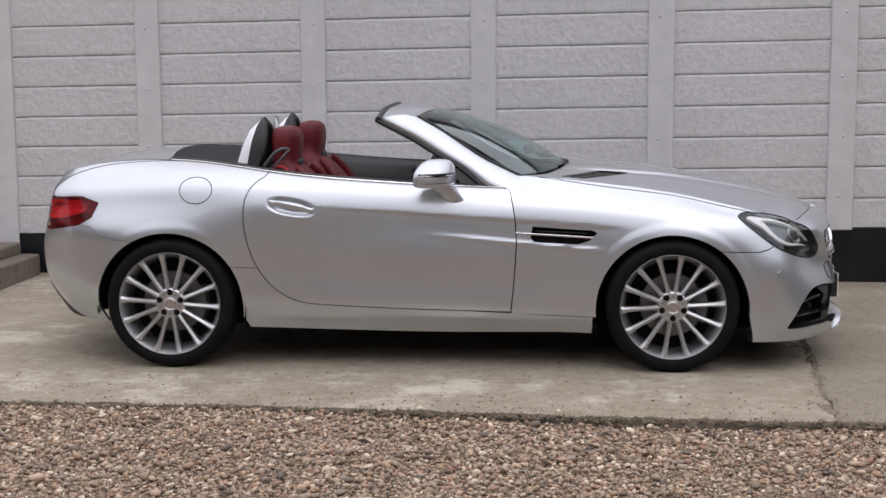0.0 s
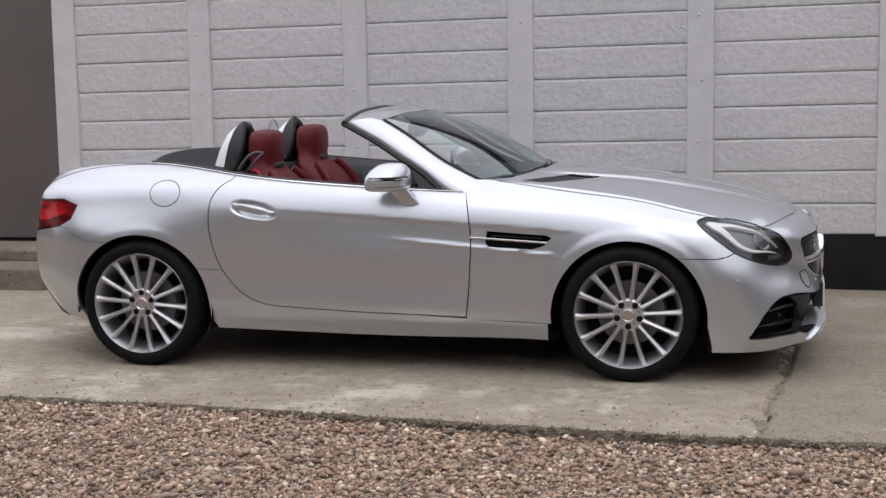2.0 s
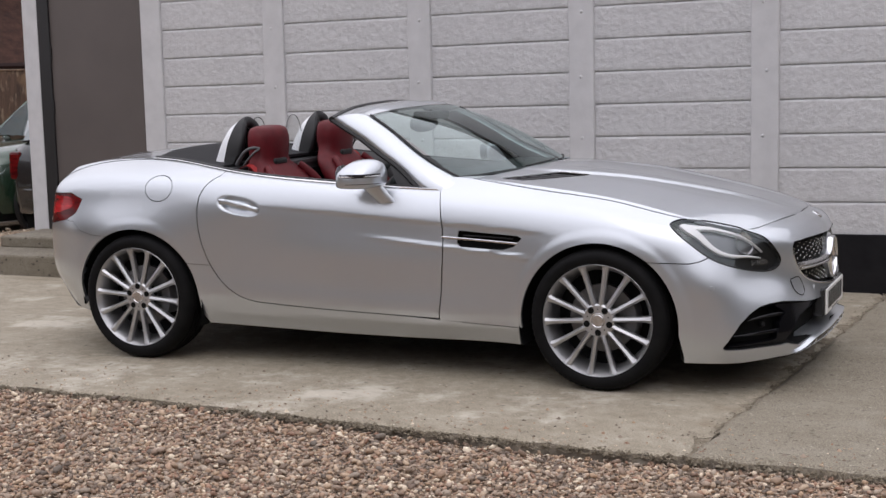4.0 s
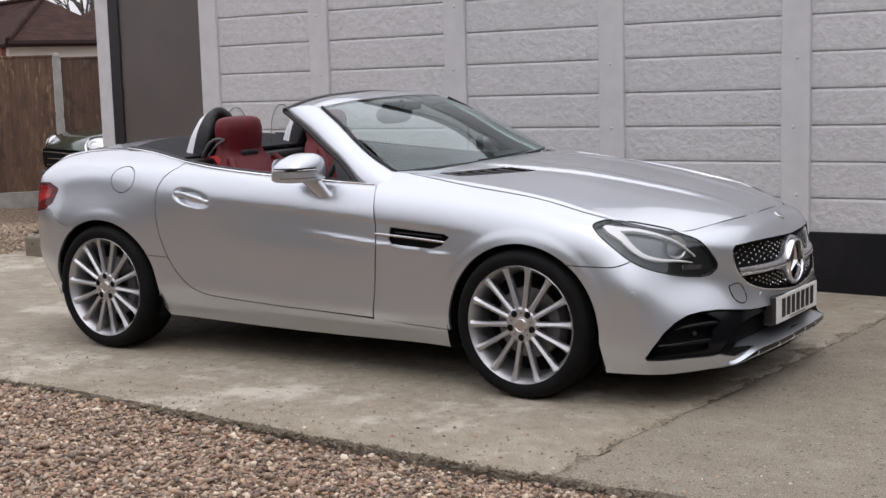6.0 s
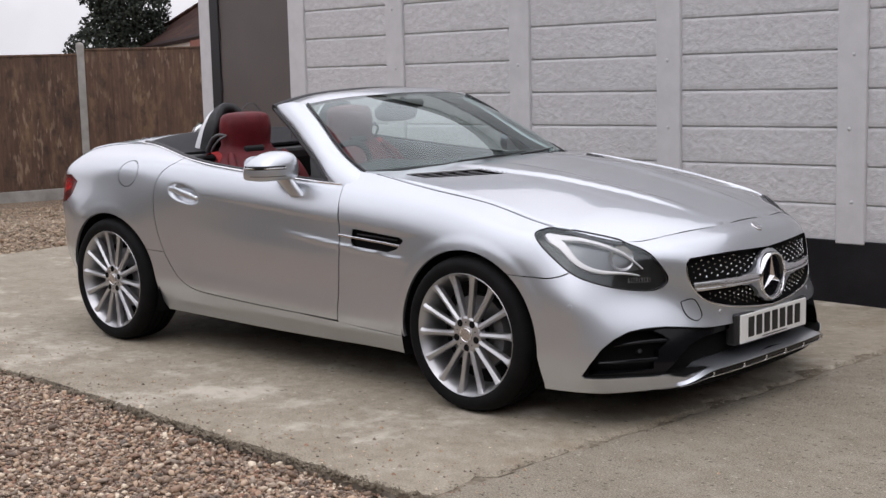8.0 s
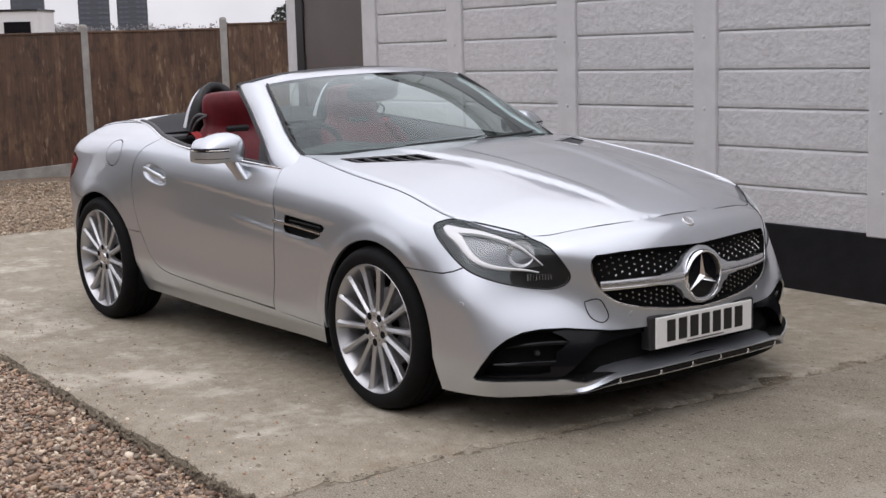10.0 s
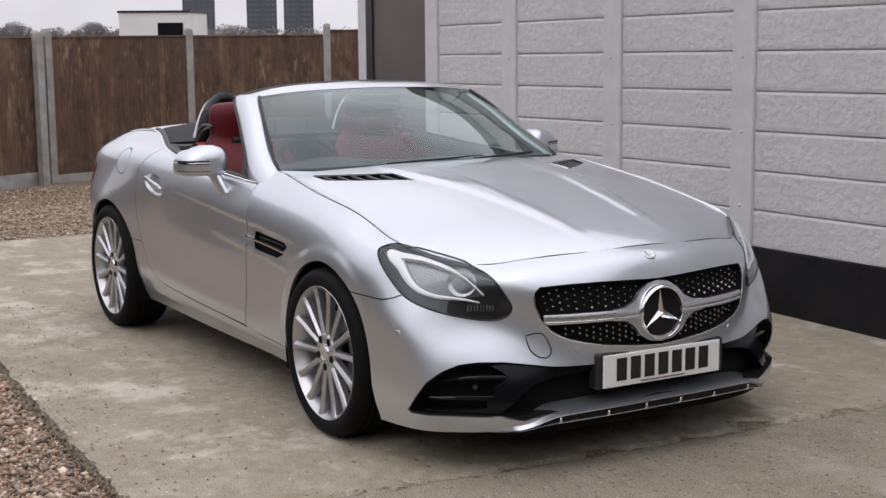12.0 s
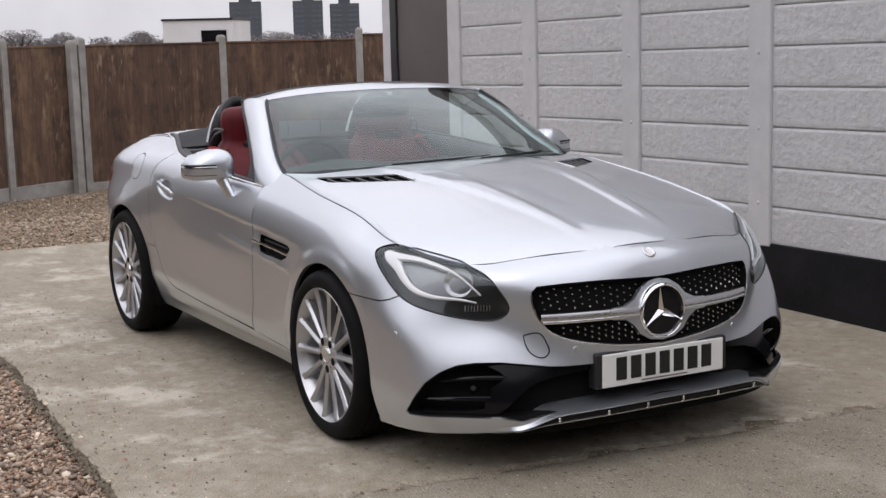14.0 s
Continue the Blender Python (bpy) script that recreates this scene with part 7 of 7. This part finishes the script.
        bm.transform(Matrix.Translation(Vector(p[0] * (1, side, 1)) ) @ Vector(nn[0] * (1, side, 1)).to_track_quat("-Y", "Z").to_matrix().to_4x4())
        part("lock", bm, CHROME, dh, "", 40)
# short aerial fin line and rear exhaust tip
bm = bmesh.new()
loops = []
for x in (-1.86, -1.80, -1.72):
    loops.append([Vector((x, -.52 + .05 * math.cos(a), .285 + .026 * math.sin(a))) for a in np.linspace(0, math.tau, 16, endpoint=False)])
ring_mesh(bm, loops)
bm.transform(Matrix.Translation((-.01, .02, .03)))
part("exhaust_tip", bm, CHROME, car, "chrome exhaust tip", 40)


# ---- parked cars behind the garage corner ----
def parked_car(place, turn, paint, label, tall=1.55):
    """A parked hatchback: lofted body and glasshouse, wheels, lamps, grille, bumpers. It faces +x."""
    c = thing("parked_car", label, "car", place, turn=turn)
    bm = bmesh.new()
    loops = []
    # x, half width, low, waist, top of the bonnet or tail
    for x, w, lo, mid, top in ((0, .44, .36, .54, .70), (-.05, .60, .27, .56, .78), (-.13, .73, .24, .58, .835), (-.27, .82, .24, .60, .885), (-.5, .875, .24, .64, .93), (-1.0, .895, .26, .66, .985), (-2.0, .895, .26, .68, 1.03), (-3.0, .895, .26, .68, 1.04), (-3.7, .87, .28, .68, 1.06), (-3.98, .82, .32, .66, 1.02), (-4.06, .72, .40, .62, .92)):
        lp = []
        for sg in (1, -1):
            sec = [(w * .80, top), (w * .93, top - .05), (w * .985, top - .14), (w, mid), (w * .985, lo + .12), (w * .93, lo), (w * .6, lo - .02)]
            lp += [Vector((x, sg * y, z)) for y, z in (sec if sg > 0 else sec[::-1])]
        loops.append(lp)
    ring_mesh(bm, loops, cap=True)
    part("body", bm, paint, c, "", 50)
    bm = bmesh.new()
    loops = []
    for x, w, z, k in ((-1.08, .74, 1.0, 0), (-1.66, .64, tall - .06, 1), (-1.9, .62, tall, 1), (-2.8, .62, tall + .01, 1), (-3.55, .60, tall - .06, 1), (-3.98, .68, 1.04, 0)):
        loops.append([Vector((x, w + .14 * k, 1.03)), Vector((x, w, z)), Vector((x, w * .6, z + .02)), Vector((x, -w * .6, z + .02)), Vector((x, -w, z)), Vector((x, -w - .14 * k, 1.03))])
    ring_mesh(bm, loops, cap=True)
    part("glasshouse", bm, GLOSSBLACK, c, "dark windows", 30)
    bm = bmesh.new()
    ring_mesh(bm, [[Vector((x, y * w, tall + .03 - .03 * abs(y) - .05 * e)) for y in (-1, -.5, 0, .5, 1)] + [Vector((x, y * w, tall - .015 - .05 * e)) for y in (1, -1)] for x, w, e in ((-1.70, .64, 1), (-1.95, .66, .2), (-2.8, .66, 0), (-3.6, .64, 1))], cap=True)
    part("roof", bm, paint, c, "", 40)
    for sg in (1, -1):
        bm = bmesh.new()
        tube(bm, [(-1.06, sg * .76, .99), (-1.66, sg * .66, tall - .05)], .035, 8)
        part("pillar", bm, paint, c)
        # headlight: a leaning oval bowl in a bright ring, with two lamps behind the lens
        seat_ = Matrix.Translation((-.182, sg * .650, .765)) @ pose(0, 0, 0, 0, 0, sg * 44) @ pose(0, 0, 0, sg * -16, -24, 0)
        bm = bmesh.new()
        bmesh.ops.create_uvsphere(bm, u_segments=24, v_segments=12, radius=1, matrix=seat_ @ Matrix.Diagonal((.060, .185, .118, 1)))
        hl = part("headlight", bm, SATIN, c, "large leaning oval headlight", 60)
        bm = bmesh.new()
        ring_mesh(bm, [[seat_ @ Vector((.014 + r_ * .4, (.183 + r_) * math.cos(a), (.116 + r_) * math.sin(a))) for r_ in (0, .012, .016, .004)] for a in np.linspace(0, math.tau, 32, endpoint=False)], close_v=True)
        part("lamp_ring", bm, CHROME, hl, "chrome ring", 50)
        for dy, rr in ((.055, .062), (-.085, .045)):
            bm = bmesh.new()
            revolve(bm, [(.0, .004), (rr * .5, .0), (rr, -.012), (rr * 1.05, .02)], 24)
            bm.transform(seat_ @ Matrix.Translation((.052 - abs(dy) * .12, dy * sg, 0)) @ Vector((1, 0, 0)).to_track_quat("-Y", "Z").to_matrix().to_4x4())
            part("bulb_bowl", bm, GUIDEWHITE, hl, "", 40)
        bm = bmesh.new()
        bmesh.ops.create_uvsphere(bm, u_segments=16, v_segments=8, radius=1, matrix=Matrix.Translation((-.03, sg * .62, .43)) @ Matrix.Diagonal((.03, .06, .06, 1)))
        part("fog_light", bm, GUIDE, c, "", 60)
        bm = bmesh.new()
        box(bm, -4.06, -3.9, sg * .74 - .07, sg * .74 + .07, .66, .94, .03, 2)
        part("tail_light", bm, LENS_RED, c, "red tail light")
        bm = bmesh.new()
        bmesh.ops.create_uvsphere(bm, u_segments=16, v_segments=10, radius=1, matrix=Matrix.Translation((-1.3, sg * .94, 1.02)) @ Matrix.Diagonal((.08, .11, .075, 1)))
        part("door_mirror", bm, CHROME, c, "bright mirror cap", 60)
        for x in (-.72, -3.3):
            w = new("wheel")
            w.parent = c
            w.matrix_basis = pose(x, sg * .80, .31, 0, 0, 0 if sg < 0 else 180)
            bm = bmesh.new()
            revolve(bm, [(.21, -.10), (.26, -.112), (.305, -.10), (.32, -.06), (.32, .08), (.21, .1)], 40)
            part("tyre", bm, RUBBER, w, "", 40)
            bm = bmesh.new()
            revolve(bm, [(.0, -.07), (.06, -.08), (.10, -.06), (.19, -.07), (.212, -.105), (.215, -.09), (.2, .0)], 40)
            part("rim", bm, ALLOY, w, "", 40)
            bm = bmesh.new()
            revolve(bm, [(.335, -.10), (.375, -.11), (.385, -.05), (.33, .02)], 40)
            bm.transform(Matrix.Translation((0, -.0, .02)))
            part("arch_trim", bm, BLACK, w, "black arch trim", 40)
    # nose: grille with chrome bars, lower grille, bumper strip
    bm = bmesh.new()
    box(bm, -.05, .035, -.50, .50, .53, .745, .07, 4)
    g = part("grille", bm, LINER, c, "black grille with chrome bars")
    for k in range(3):
        bm = bmesh.new()
        tube(bm, [(.026, -.44 + .03 * k, .705 - .07 * k), (.042, 0, .712 - .07 * k), (.026, .44 - .03 * k, .705 - .07 * k)], .0065, 8)
        part("grille_bar", bm, SATIN, g, "")
    bm = bmesh.new()
    box(bm, -.12, -.005, -.52, .52, .26, .385, .03, 2)
    part("lower_grille", bm, LINER, c, "black lower grille")
    bm = bmesh.new()
    box(bm, .02, .045, -.26, .26, .40, .51, .004)
    npl = part("number_plate", bm, PLATE, c, "white number plate with a dark bar")
    bm = bmesh.new()
    box(bm, .044, .048, -.21, .21, .425, .485)
    part("bar", bm, INK, npl)
    bm = bmesh.new()
    box(bm, -3.9, -.15, -.75, .75, .16, .30)
    part("underbody", bm, LINER, c)
    bm = bmesh.new()
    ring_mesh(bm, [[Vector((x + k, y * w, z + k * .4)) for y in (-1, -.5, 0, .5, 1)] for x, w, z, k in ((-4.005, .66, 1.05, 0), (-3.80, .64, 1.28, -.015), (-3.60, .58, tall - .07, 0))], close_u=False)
    part("rear_screen", bm, SCREEN, c, "sloping rear screen, sky sheen put into its grey", 60)
    bm = bmesh.new()
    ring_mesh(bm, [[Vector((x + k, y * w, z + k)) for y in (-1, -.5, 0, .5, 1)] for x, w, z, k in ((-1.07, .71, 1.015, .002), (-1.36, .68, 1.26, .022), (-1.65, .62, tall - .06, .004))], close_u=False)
    part("windscreen", bm, SCREEN, c, "sloping windscreen, sky sheen put into its grey", 60)
    bm = bmesh.new()
    box(bm, -4.10, -4.05, -.30, .30, .60, .76, .01)
    part("plate_recess", bm, SATIN, c, "grey plate recess")
    bm = bmesh.new()
    tube(bm, [(-4.075, -.62, .56), (-4.10, 0, .555), (-4.075, .62, .56)], .012, 8)
    part("bumper_crease", bm, paint, c)
    return c


parked_car((-7.985, 5.02, -.245), -109, GREENPAINT, "dark green hatchback parked nose out beside the garage")
parked_car((-5.86, 8.47, -.24), 92, DARKPAINT, "black hatchback parked beside the garage wall, tail to the yard")
